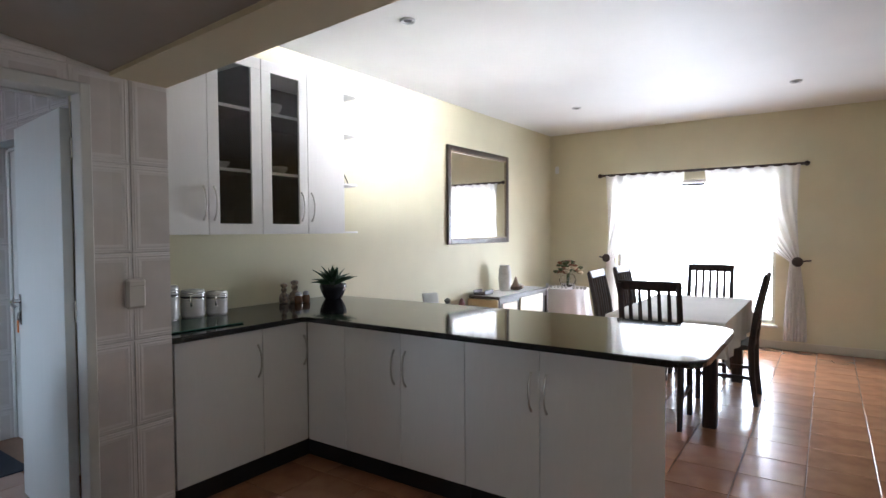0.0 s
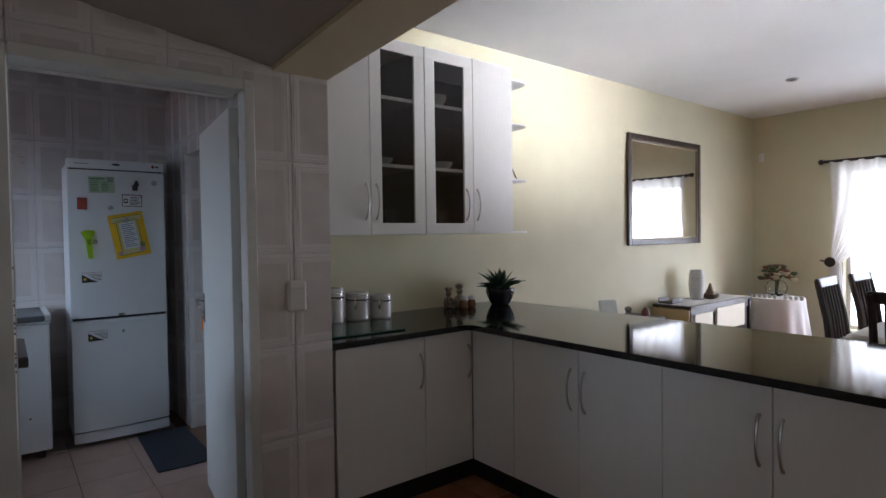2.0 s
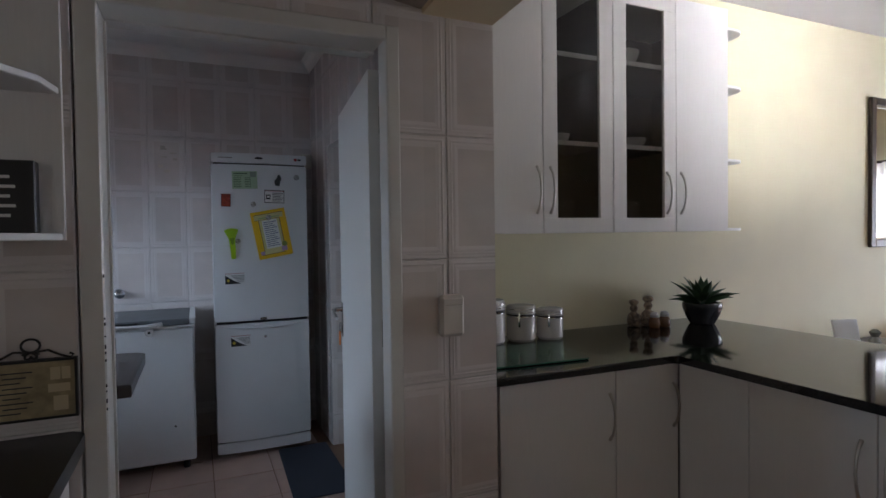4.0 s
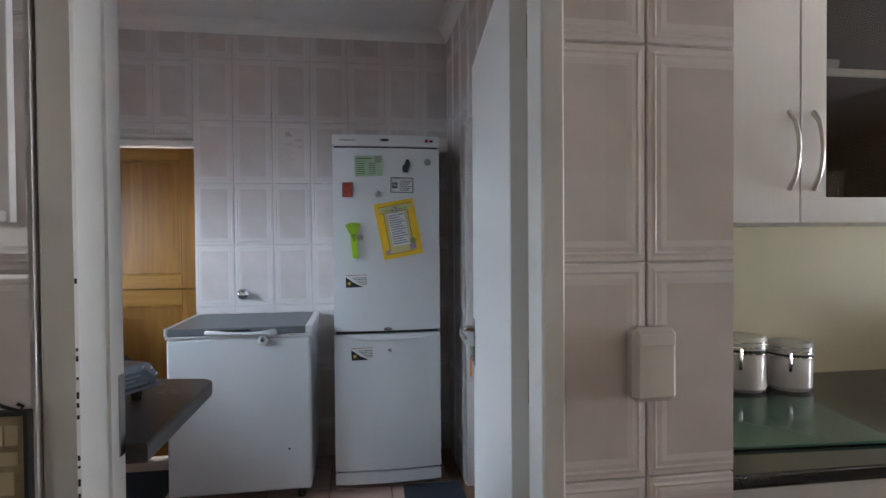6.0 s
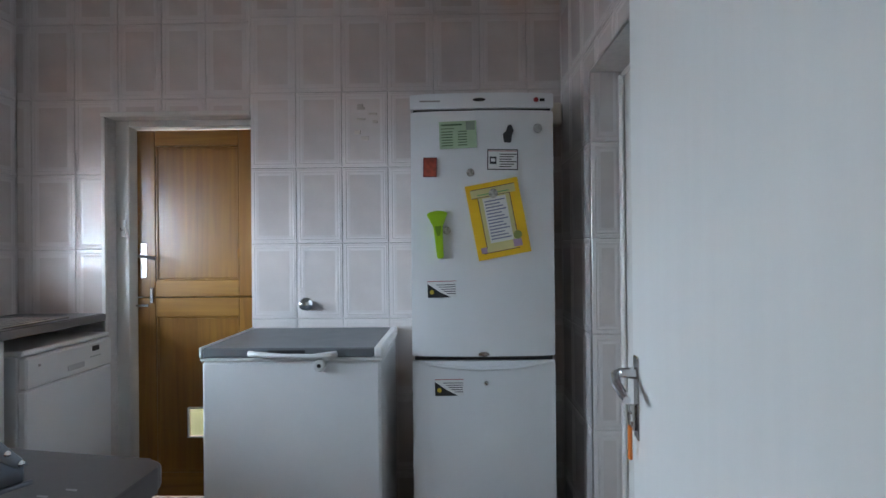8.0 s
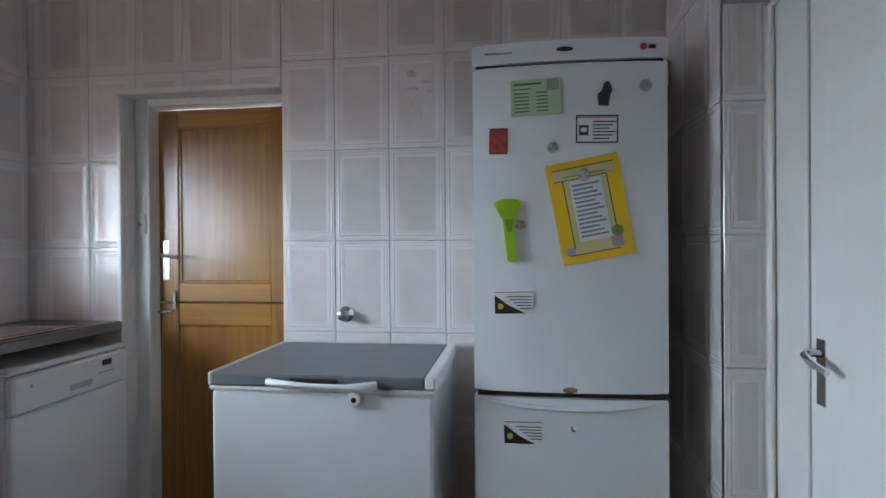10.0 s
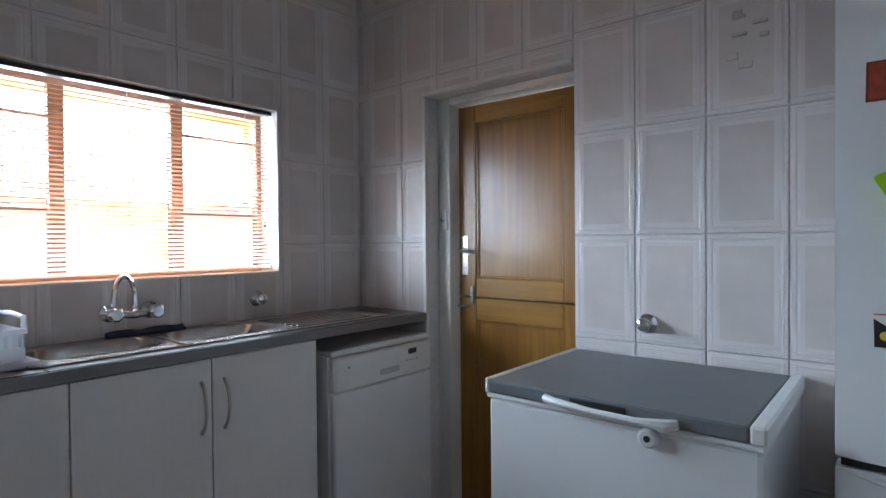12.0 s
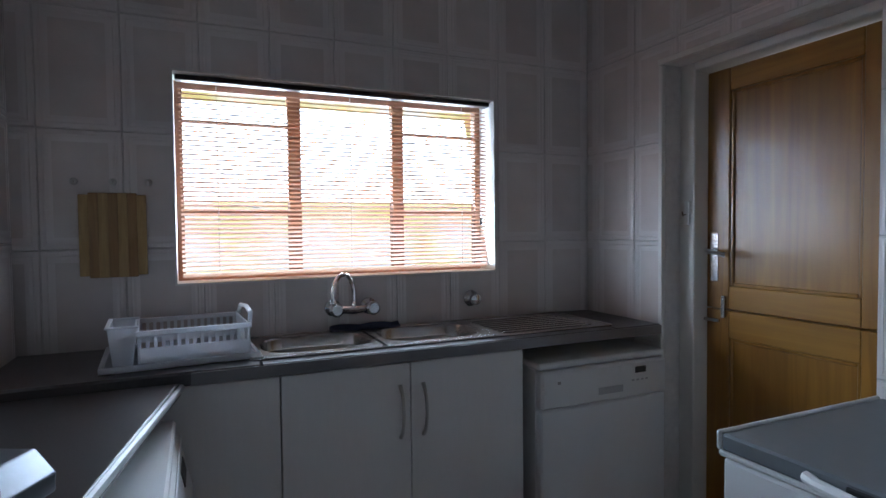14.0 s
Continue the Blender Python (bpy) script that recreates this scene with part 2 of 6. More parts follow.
structure("ceiling_dining", boxes((-3.22, 1.24, CEIL_D, 3.3, 7.32, CEIL_D + 0.2)), M_CEIL, "white painted ceiling", "ceiling")
bm = boxes((-3.22, 1.13, 2.47, -2.646, 1.24, CEIL_D + 0.2))
rows = [[bm.verts.new((x, y, z)) for x, z in ((-2.475, 2.063), (0.75, 2.225), (3.3, 2.225), (3.3, CEIL_D + 0.2), (-2.475, CEIL_D + 0.2))] for y in (0.99, 1.24)]
bm.faces.new(rows[0])
bm.faces.new(rows[1][::-1])
for i in range(5):
    k = (i + 1) % 5
    bm.faces.new((rows[0][i], rows[1][i], rows[1][k], rows[0][k]))
structure("beam", bm, M_BEAM, "cream painted beam between kitchen and dining room", "beam")
bm = bmesh.new()
lo = [bm.verts.new(p) for p in ((-2.5, 0.99, 2.08), (3.3, 0.99, 2.40), (3.3, -2.3, 2.78), (-2.5, -2.3, 2.58))]
hi = [bm.verts.new(v.co + Vector((0, 0, 0.5))) for v in lo]
bm.faces.new(lo)
bm.faces.new(hi[::-1])
for i in range(4):
    bm.faces.new((lo[i], lo[(i + 1) % 4], hi[(i + 1) % 4], hi[i]))
structure("ceiling_kitchen", bm, M_CEIL_SHADED, "sloping glossy ceiling over the kitchen", "ceiling")

# Unseen wall, added to keep the east light off the kitchen tiles.
structure("light_block_wall", boxes((0.75, 0.99, -FLOOR_T, 3.3, 1.24, 2.224)), M_WALL_YELLOW, "unseen painted wall added to keep dining light off the kitchen")

# wall between kitchen and scullery, with its doorway
DOOR = (0.06, 0.91, -FLOOR_T, 2.01)
wall_mid = structure("wall_kitchen_scullery", wall_with_holes(bmesh.new(), "x", -2.645, -2.476, -2.3, 1.24, -FLOOR_T, 2.9, [DOOR]), M_GROUT, "tiled wall between kitchen and scullery")
structure("wall_scullery_east", boxes((-2.93, -1.58, -FLOOR_T, -2.645, -0.66, 2.9)), M_GROUT, "tiled scullery wall behind the worktop")
structure("wall_kitchenette", boxes((-3.22, 1.13, -FLOOR_T, -2.645, 1.24, 2.9)), M_WALL_YELLOW, "painted wall at the end of the kitchen units")

# scullery
wall_back = structure("wall_scullery_back", wall_with_holes(bmesh.new(), "x", -5.35, -5.068, -1.58, 1.33, -FLOOR_T, 2.9, [(-1.13, -0.405, -FLOOR_T, 1.96)]), M_GROUT, "cream tiled scullery wall with back door")
SW = (-4.59, -3.374, 1.174, 1.89)
wall_win = structure("wall_scullery_window", wall_with_holes(bmesh.new(), "y", -1.78, -1.588, -5.35, -2.645, -FLOOR_T, 2.9, [SW]), M_GROUT, "cream tiled scullery wall with window")
wall_right = structure("wall_scullery_right", wall_with_holes(bmesh.new(), "y", 1.138, 1.33, -5.068, -3.42, -FLOOR_T, 2.9, [(-4.5, -3.72, -FLOOR_T, 1.97)]), M_GROUT, "cream tiled scullery wall with a side door")
structure("wall_filler", boxes((-3.42, 1.138, -FLOOR_T, -3.22, 1.25, 2.9)), M_WALL_YELLOW, "painted wall end")
structure("ceiling_scullery", boxes((-5.35, -1.78, CEIL_S, -2.645, 1.33, CEIL_S + 0.2)), M_CEIL, "white scullery ceiling", "ceiling")


def cove(x0, y0, x1, y1, nx, ny, z, r=0.07):
    """A plaster cove along a wall; (nx, ny) points into the room."""
    bm = bmesh.new()
    prof = [(0.0, 0.0), (r, 0.0), (r * 0.62, -r * 0.2), (r * 0.3, -r * 0.5), (r * 0.12, -r * 0.8), (0.0, -r)]
    ends = [[bm.verts.new((x + nx * o, y + ny * o, z + dz)) for o, dz in prof] for x, y in ((x0, y0), (x1, y1))]
    for i in range(len(prof)):
        k = (i + 1) % len(prof)
        bm.faces.new((ends[0][i], ends[0][k], ends[1][k], ends[1][i]))
    bm.faces.new(ends[0])
    bm.faces.new(ends[1][::-1])
    return bm


structure("cornice", cove(-5.06, -1.58, -5.06, 1.13, 1, 0, CEIL_S - 0.002), M_CEIL, "white plaster cove cornice", "cornice")
structure("cornice", cove(-5.06, 1.13, -2.645, 1.13, 0, -1, CEIL_S - 0.002), M_CEIL, "white plaster cove cornice", "cornice")
structure("baseboard", boxes((-3.22, 7.305, 0, 3.3, 7.32, 0.09, 0.003)), M_SKIRT, "cream tile skirting", "baseboard")
structure("baseboard", boxes((-3.22, 3.05, 0, -3.205, 7.30, 0.09, 0.003)), M_SKIRT, "cream tile skirting", "baseboard")

# ---- kitchen and dining things ----


def bow_handle(name, parent, axis, at, u, z0, z1, out, side=0.012):
    """A bowed bar handle; axis is the face's normal, out the way it stands off."""
    bm = bmesh.new()
    pts = []
    for k in range(9):
        f = k / 8
        bow = math.sin(math.pi * f) ** 0.6 * 0.03
        pts.append((at + out * bow, u, z0 + (z1 - z0) * f) if axis == "x" else (u, at + out * bow, z0 + (z1 - z0) * f))
    tube(bm, pts, 0.0055, 8, [1.25, 1.0, 0.9, 0.9, 0.9, 0.9, 0.9, 1.0, 1.25])
    return part(name, bm, M_HANDLE, parent, "bowed satin nickel handle")


def base_unit(label, axis, face, back, u0, u1, doors, handles, base, z0=0.118, z1=0.85, out=1, kick=0.05, kick_end=None):
    """A floor unit: carcass, doors with handles, recessed kickboard. doors: (ua, ub); handles: (u, za, zb) or None."""
    b = (base[0], base[1], 0)
    ob = thing("base_cabinet", b, label, "cabinet", "fitted kitchen units")

    def put(name, a0, a1, ua, ub, za, zb, m, parent, bevel=0.0015, lab=""):
        lo, hi = min(a0, a1), max(a0, a1)
        bm = boxes((lo, ua, za, hi, ub, zb, bevel) if axis == "x" else (ua, lo, za, ub, hi, zb, bevel))
        return part(name, bm, m, parent, lab)
    put("body", back, face - out * 0.019, u0 + 0.002, u1 - 0.002, z0, z1, M_CARCASS, ob, 0)
    put("kickboard", back, face - out * kick, u0 + 0.001, kick_end or u1 - 0.001, 0, z0, M_KICK, ob, 0, "matt black kickboard")
    for (ua, ub), hd in zip(doors, handles):
        d = put("door", face - out * 0.018, face, ua + 0.002, ub - 0.002, z0 + 0.003, z1 - 0.006, M_MELAMINE, ob)
        if hd:
            bow_handle("handle", d, axis, face + out * 0.001, hd[0], hd[1], hd[2], out)
    return ob


KF, KP = -2.535, 2.125
base_unit("white melamine floor cabinet with two doors under black granite", "x", KF, -3.2, 1.262, 2.135, [(1.287, 1.803), (1.803, 2.128)], [(1.772, 0.58, 0.76), (2.10, 0.585, 0.765)], (-2.87, 1.7), kick_end=2.174)
base_unit("white melamine corner cabinet panel under black granite", "y", KP, 2.72, -3.2, -2.215, [(-2.528, -2.215)], [None], (-2.36, 2.4), out=-1)
base_unit("white double-door floor cabinet in the peninsula", "y", KP, 2.72, -2.213, -1.394, [(-2.215, -1.803), (-1.803, -1.394)], [(-1.845, 0.56, 0.75), (-1.767, 0.56, 0.75)], (-1.78, 2.4), out=-1)
last_unit = base_unit("white double-door floor cabinet at the peninsula's end", "y", KP, 2.72, -1.392, -0.598, [(-1.394, -0.99), (-0.99, -0.583)], [(-1.032, 0.56, 0.74), (-0.957, 0.56, 0.74)], (-0.98, 2.4), out=-1)
part("end_panel", boxes((-0.596, 2.128, 0.0, -0.578, 2.70, 0.849, 0.0015)), M_MELAMINE, last_unit)


def rounded(outline, radii, n=6):
    """An outline whose corners are rounded by the radii."""
    out, k = [], len(outline)
    for i, (p, r) in enumerate(zip(outline, radii)):
        p = Vector(p)
        if not r:
            out.append(tuple(p))
            continue
        a, b = (Vector(outline[i - 1]) - p).normalized(), (Vector(outline[(i + 1) % k]) - p).normalized()
        s, e = p + a * r, p + b * r
        for j in range(n + 1):
            f = j / n
            out.append(tuple((1 - f) ** 2 * s + 2 * f * (1 - f) * p + f * f * e))
    return out


gran = thing("worktop", (-1.8, 2.5, 0.85), "polished black granite worktop, L-shaped with rounded end", "worktop")
part("slab", prism(bmesh.new(), rounded([(-3.218, 1.242), (-2.505, 1.242), (-2.505, 2.085), (-0.30, 2.085), (-0.30, 3.03), (-3.218, 3.03)], [0, 0, 0.02, 0.12, 0.14, 0]), 0.85, 0.88, 0.009, 3), M_GRANITE, gran, smooth=False)


# Shade inside the glazed cabinets is put into this dark colour.
M_INSIDE_SHADE = mat("cabinet_inside_shade", (0.055, 0.05, 0.047), 0.6, vary=0.1)


def upper_unit(label, y0, y1, base, doors):
    ob = thing("wall_cabinet", base, label, "cabinet", "fitted wall units")
    zb, zt, xf, xb = 1.378, 2.43, -2.753, -3.218
    xd = xf + 0.018
    t = 0.016
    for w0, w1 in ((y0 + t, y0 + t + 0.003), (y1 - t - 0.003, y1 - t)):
        part("shade_panel", boxes((xb + 0.012, w0, zb + t + 0.001, xf - 0.004, w1, zt - t - 0.001)), M_INSIDE_SHADE, ob, "thin panel coloured dark for the shade inside")
    part("shade_panel", boxes((xb + 0.009, y0 + t + 0.003, zb + t, xb + 0.012, y1 - t - 0.003, zt - t)), M_INSIDE_SHADE, ob, "thin panel coloured dark for the shade inside")
    part("body", boxes((xb, y0, zb, xf, y0 + t, zt), (xb, y1 - t, zb, xf, y1, zt), (xb, y0 + t, zb, xf, y1 - t, zb + t), (xb, y0 + t, zt - t, xf, y1 - t, zt), (xb, y0 + t, zb + t, xb + 0.008, y1 - t, zt - t)), M_MELAMINE, ob)
    ym = (y0 + y1) / 2
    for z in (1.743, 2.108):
        sh = part("shelf", boxes((xb + 0.013, y0 + t + 0.004, z, xf - 0.012, y1 - t - 0.004, z + t, 0.001)), M_INSIDE_SHADE, ob)
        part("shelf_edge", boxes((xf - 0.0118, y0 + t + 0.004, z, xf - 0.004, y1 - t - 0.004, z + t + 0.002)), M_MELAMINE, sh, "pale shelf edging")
    part("divider", boxes((xb + 0.013, ym - 0.008, zb + t + 0.001, xf - 0.022, ym + 0.008, 1.742)), M_INSIDE_SHADE, ob)
    for ya, yb, hy, pane in doors:
        ya, yb = ya + 0.002, yb - 0.002
        if pane:
            w = 0.068
            d = part("door", boxes((xf, ya, zb, xd, yb, zb + 0.062, 0.0015), (xf, ya, zt - w, xd, yb, zt, 0.0015), (xf, ya, zb + 0.062, xd, ya + w, zt - w), (xf, yb - w, zb + 0.062, xd, yb, zt - w)), M_MELAMINE, ob, "white framed door with glass")
            g = part("pane", boxes((xd - 0.012, ya + w - 0.004, zb + 0.058, xd - 0.008, yb - w + 0.004, zt - w + 0.004)), M_GLASS_SMOKE, d, "dark tinted glass pane")
        else:
            d = part("door", boxes((xf, ya, zb, xd, yb, zt, 0.0015)), M_MELAMINE, ob)
        bow_handle("handle", d, "x", xd + 0.001, hy, 1.458, 1.646, 1)
    return ob


M_GLASS_SMOKE = glass("smoked_glass", (0.72, 0.71, 0.70))
upper_unit("white wall cabinet with one plain and one glazed door", 1.258, 1.972, (-2.98, 1.62, 1.378), [(1.258, 1.615, 1.584, False), (1.615, 1.972, 1.648, True)])
upper_unit("white wall cabinet with one glazed and one plain door", 1.974, 2.669, (-2.98, 2.32, 1.378), [(1.974, 2.333, 2.276, True), (2.333, 2.669, 2.361, False)])

M_CROCKERY = mat("white_crockery", (0.62, 0.60, 0.58), 0.25, vary=0.03)
for cy, cz, r, hgt in ((2.14, 2.126, 0.085, 0.075), (2.20, 1.761, 0.07, 0.05), (1.78, 1.761, 0.06, 0.045)):
    bw = thing("bowl", (-2.9, cy, cz), "pale crockery bowl behind the tinted cabinet glass", "bowl", "crockery in the wall cabinets")
    part("body", lathe(bmesh.new(), [(r * 0.45, cz), (r * 0.5, cz + 0.008), (r * 0.9, cz + hgt * 0.6), (r, cz + hgt), (r * 0.95, cz + hgt), (r * 0.84, cz + hgt * 0.62), (r * 0.3, cz + 0.014)], -2.88, cy, 20), M_CROCKERY, bw)
for cy in (1.74, 1.82, 2.10, 2.19):
    tg = thing("tumbler", (-2.86, cy, 1.395), "tall drinking glass behind the tinted cabinet door", "glass", "glasses in the wall cabinets")
    part("body", lathe(bmesh.new(), [(0.026, 1.395), (0.034, 1.52), (0.032, 1.52), (0.024, 1.402)], -2.86, cy, 18), M_GLASS, tg)

end_shelf = thing("end_shelf", (-3.12, 2.9, 1.375), "white open end shelves with curved fronts", "shelf")
for z in (1.379, 1.738, 2.118, 2.415):
    out = rounded([(-3.218, 2.672), (-2.90, 2.672), (-2.90, 3.015), (-3.218, 3.04)], [0, 0, 0.09, 0.01], 6)
    part("shelf", prism(bmesh.new(), out, z, z + 0.014, 0.002, 1), M_MELAMINE, end_shelf)

easel = thing("photo_easel", (-3.03, 2.93, 1.752), "small black folding picture easel on a shelf", "ornament")
part("frame", turned(boxes((-0.006, -0.06, 0, 0.006, 0.06, 0.13, 0.001)), pose(-3.03, 2.93, 1.757, 0, -14, 20)), M_DARK, easel)
part("leg", tube(bmesh.new(), [(-3.02, 2.93, 1.87), (-2.975, 2.955, 1.754)], 0.004, 6), M_DARK, easel)
orn = tagged(new("figurine", mesh_from("figurine", lathe(bmesh.new(), [(0.012, 0), (0.014, 0.012), (0.007, 0.022), (0.010, 0.030), (0.004, 0.040)], n=12), M_DARK, True)), "tiny dark ornament on the lowest end shelf", "ornament")
orn.location = (-3.05, 2.93, 1.393)

# canisters
M_STONEWARE = mat("canister_white", (0.52, 0.50, 0.49), 0.18, vary=0.04)
for cx, cy, r, h in ((-3.075, 1.55, 0.068, 0.20), (-3.075, 1.715, 0.068, 0.165), (-3.055, 1.862, 0.062, 0.145)):
    c = thing("canister", (cx, cy, 0.88), "white ceramic canister with steel clip lid on worktop", "canister", "canister set")
    part("jar", lathe(bmesh.new(), [(r * 0.86, 0.88), (r, 0.892), (r, 0.88 + h * 0.66), (r * 0.94, 0.88 + h * 0.70), (r * 0.94, 0.88 + h * 0.74)], cx, cy, 24), M_STONEWARE, c)
    lid = part("lid", lathe(bmesh.new(), [(r * 0.9, 0.88 + h * 0.74), (r * 1.02, 0.88 + h * 0.78), (r * 1.02, 0.88 + h * 0.92), (r * 0.92, 0.88 + h), (r * 0.4, 0.88 + h * 1.01)], cx, cy, 24), M_STONEWARE, c, "round lid with steel band")
    part("band", lathe(bmesh.new(), [(r * 0.95, 0.88 + h * 0.69), (r * 1.035, 0.88 + h * 0.70), (r * 1.035, 0.88 + h * 0.73), (r * 0.95, 0.88 + h * 0.74)], cx, cy, 24), M_CHROME, c, "steel band")
    for zr in (0.83, 0.91):
        part("ring", lathe(bmesh.new(), [(r * 0.98, 0.88 + h * (zr - 0.012)), (r * 1.045, 0.88 + h * (zr - 0.008)), (r * 1.045, 0.88 + h * (zr + 0.008)), (r * 0.98, 0.88 + h * (zr + 0.012))], cx, cy, 24), M_CHROME, lid, "thin steel ring")
    part("gap_strip", lathe(bmesh.new(), [(r * 0.95, 0.88 + h * 0.741), (r * 1.025, 0.88 + h * 0.744), (r * 1.025, 0.88 + h * 0.775), (r * 0.95, 0.88 + h * 0.778)], cx, cy, 24), M_DARK, c, "black rubber seal")
    ux, uy = 0.78, -0.62
    part("clasp", tube(bmesh.new(), [(cx + ux * r * 1.0, cy + uy * r * 1.0, 0.88 + h * 0.82), (cx + ux * r * 1.13, cy + uy * r * 1.13, 0.88 + h * 0.70), (cx + ux * r * 1.10, cy + uy * r * 1.10, 0.88 + h * 0.52), (cx + ux * r * 1.04, cy + uy * r * 1.04, 0.88 + h * 0.44)], 0.005, 6), M_CHROME, c, "steel wire clasp")

gb = thing("chopping_board", (-2.78, 1.57, 0.88), "green glass chopping board on granite worktop", "chopping board")
part("board", prism(bmesh.new(), rounded([(-2.985, 1.33), (-2.625, 1.31), (-2.60, 1.735), (-2.93, 1.80)], [0.02] * 4, 4), 0.883, 0.889, 0.0015, 1), mat("green_board", (0.055, 0.13, 0.095), 0.12, vary=0.05), gb)
for px, py in ((-2.94, 1.37), (-2.66, 1.35), (-2.64, 1.70), (-2.9, 1.75)):
    part("rubber_foot", lathe(bmesh.new(), [(0.008, 0.88), (0.008, 0.883)], px, py, 10), M_DARK, gb)

# two small cook figures kept as plain shapes, with a pair of cruets
M_FIG = mat("brown_cream_ceramic", (0.30, 0.22, 0.15), 0.35, vary=0.85, grain=42)
for fx, fy, k in ((-3.13, 2.445, 1.0), (-3.11, 2.525, 1.12)):
    cook = lathe(bmesh.new(), [(rr * k, 0.88 + zz * k) for rr, zz in ((0.026, 0.0), (0.034, 0.008), (0.036, 0.035), (0.030, 0.060), (0.016, 0.074), (0.013, 0.078), (0.020, 0.090), (0.021, 0.100), (0.015, 0.110), (0.017, 0.114), (0.026, 0.124), (0.024, 0.136), (0.010, 0.142))], 0, 0, 16)
    for sgn in (-1, 1):
        tube(cook, [(0.0, sgn * 0.026 * k, 0.88 + 0.060 * k), (0.014 * k, sgn * 0.040 * k, 0.88 + 0.044 * k), (0.030 * k, sgn * 0.022 * k, 0.88 + 0.034 * k)], 0.009 * k, 8, [1.0, 1.0, 0.8])
    turned(cook, Matrix.Translation((fx, fy, 0)))
    tagged(new("figurine", mesh_from("figurine", cook, M_FIG, True)), "brown and cream ceramic cook figurine on worktop", "ornament", "pair of cook figurines")
M_CRUET = mat("brown_glazed_cruet", (0.16, 0.075, 0.035), 0.2, vary=0.2)
for dx, dy, nm in ((0.075, 0.005, "salt_shaker"), (0.075, 0.075, "pepper_shaker")):
    sh = thing(nm, (-3.12 + dx, 2.5 + dy, 0.88), "small brown glazed shaker with cream top beside the figurines", "shaker")
    part("jar", lathe(bmesh.new(), [(0.022, 0.88), (0.028, 0.887), (0.030, 0.905), (0.026, 0.925), (0.020, 0.935)], -3.12 + dx, 2.5 + dy, 16), M_CRUET, sh)
    part("cap", lathe(bmesh.new(), [(0.021, 0.935), (0.023, 0.947), (0.016, 0.958), (0.006, 0.962)], -3.12 + dx, 2.5 + dy, 16), M_STONEWARE, sh, "cream cap")

# potted plant
pl = thing("potted_plant", (-3.03, 2.83, 0.88), "spiky green succulent in a rounded dark pot", "plant")
PX, PY = -3.03, 2.83
bm = bmesh.new()
rows = []
for s, z in ((0.048, 0.88), (0.056, 0.884), (0.076, 0.93), (0.087, 0.965), (0.088, 0.985), (0.084, 0.995), (0.076, 0.995), (0.072, 0.98)):
    o = rounded([(-s, -s), (s, -s), (s, s), (-s, s)], [s * 0.75] * 4, 5)
    rows.append([bm.verts.new((PX + x, PY + y, z)) for x, y in o])
for a, b in zip(rows, rows[1:]):
    for i in range(len(a)):
        k = (i + 1) % len(a)
        bm.faces.new((a[i], a[k], b[k], b[i]))
bm.faces.new(rows[0][::-1])
bm.faces.new(rows[-1])
part("pot", bm, mat("black_glazed_pot", (0.022, 0.022, 0.026), 0.22, vary=0.1), pl, "glossy dark rounded pot")
M_LEAF = mat("succulent_leaf", (0.040, 0.085, 0.042), 0.4, vary=0.25, grain=18, random_tint=0.25)
rng = random.Random(5)
for ring, count, length, tilt in ((0, 8, 0.175, 20), (1, 7, 0.175, 42), (2, 5, 0.165, 62), (3, 3, 0.15, 80)):
    for i in range(count):
        a = 2 * math.pi * (i + 0.37 * ring) / count + rng.uniform(-0.15, 0.15)
        ln, tl = length * rng.uniform(0.85, 1.1), radians(tilt + rng.uniform(-7, 7))
        bm = bmesh.new()
        sect = []
        for k in range(7):
            fk = k / 6
            w = 0.016 * (0.55 + 1.0 * math.sin(math.pi * min(fk * 0.95 + 0.12, 1.0))) * (1 - fk ** 3) + 0.0008
            rr = 0.012 + ln * fk * math.cos(tl) + 0.01 * fk * fk
            zz = 0.985 + ln * fk * math.sin(tl) + 0.030 * fk * (1 - fk) - 0.022 * fk * fk * math.cos(tl)
            cx, cy = PX + rr * math.cos(a), PY + rr * math.sin(a)
            sx, sy = -math.sin(a) * w, math.cos(a) * w
            sect.append([bm.verts.new((cx + sx, cy + sy, zz + w * 0.45)), bm.verts.new((cx, cy, zz - w * 0.1)), bm.verts.new((cx - sx, cy - sy, zz + w * 0.45)), bm.verts.new((cx, cy, zz - w * 0.5 - 0.001))])
        for p, q in zip(sect, sect[1:]):
            for k in range(4):
                m = (k + 1) % 4
                bm.faces.new((p[k], p[m], q[m], q[k]))
        bm.faces.new(sect[0])
        bm.faces.new(sect[-1][::-1])
        part("leaf", bm, M_LEAF, pl)

# light switch on the tiled wall
sw = thing("light_switch", (-2.448, 1.07, 1.054), "cream plastic light switch on tiled wall", "switch")
part("cover", boxes((-2.471, 1.028, 1.054, -2.438, 1.112, 1.186, 0.010)), mat("cream_plastic", (0.62, 0.58, 0.53), 0.35), sw)
part("top_lip", boxes((-2.4395, 1.036, 1.154, -2.4345, 1.104, 1.176, 0.002)), mat("cream_rocker", (0.66, 0.62, 0.57), 0.3), sw)

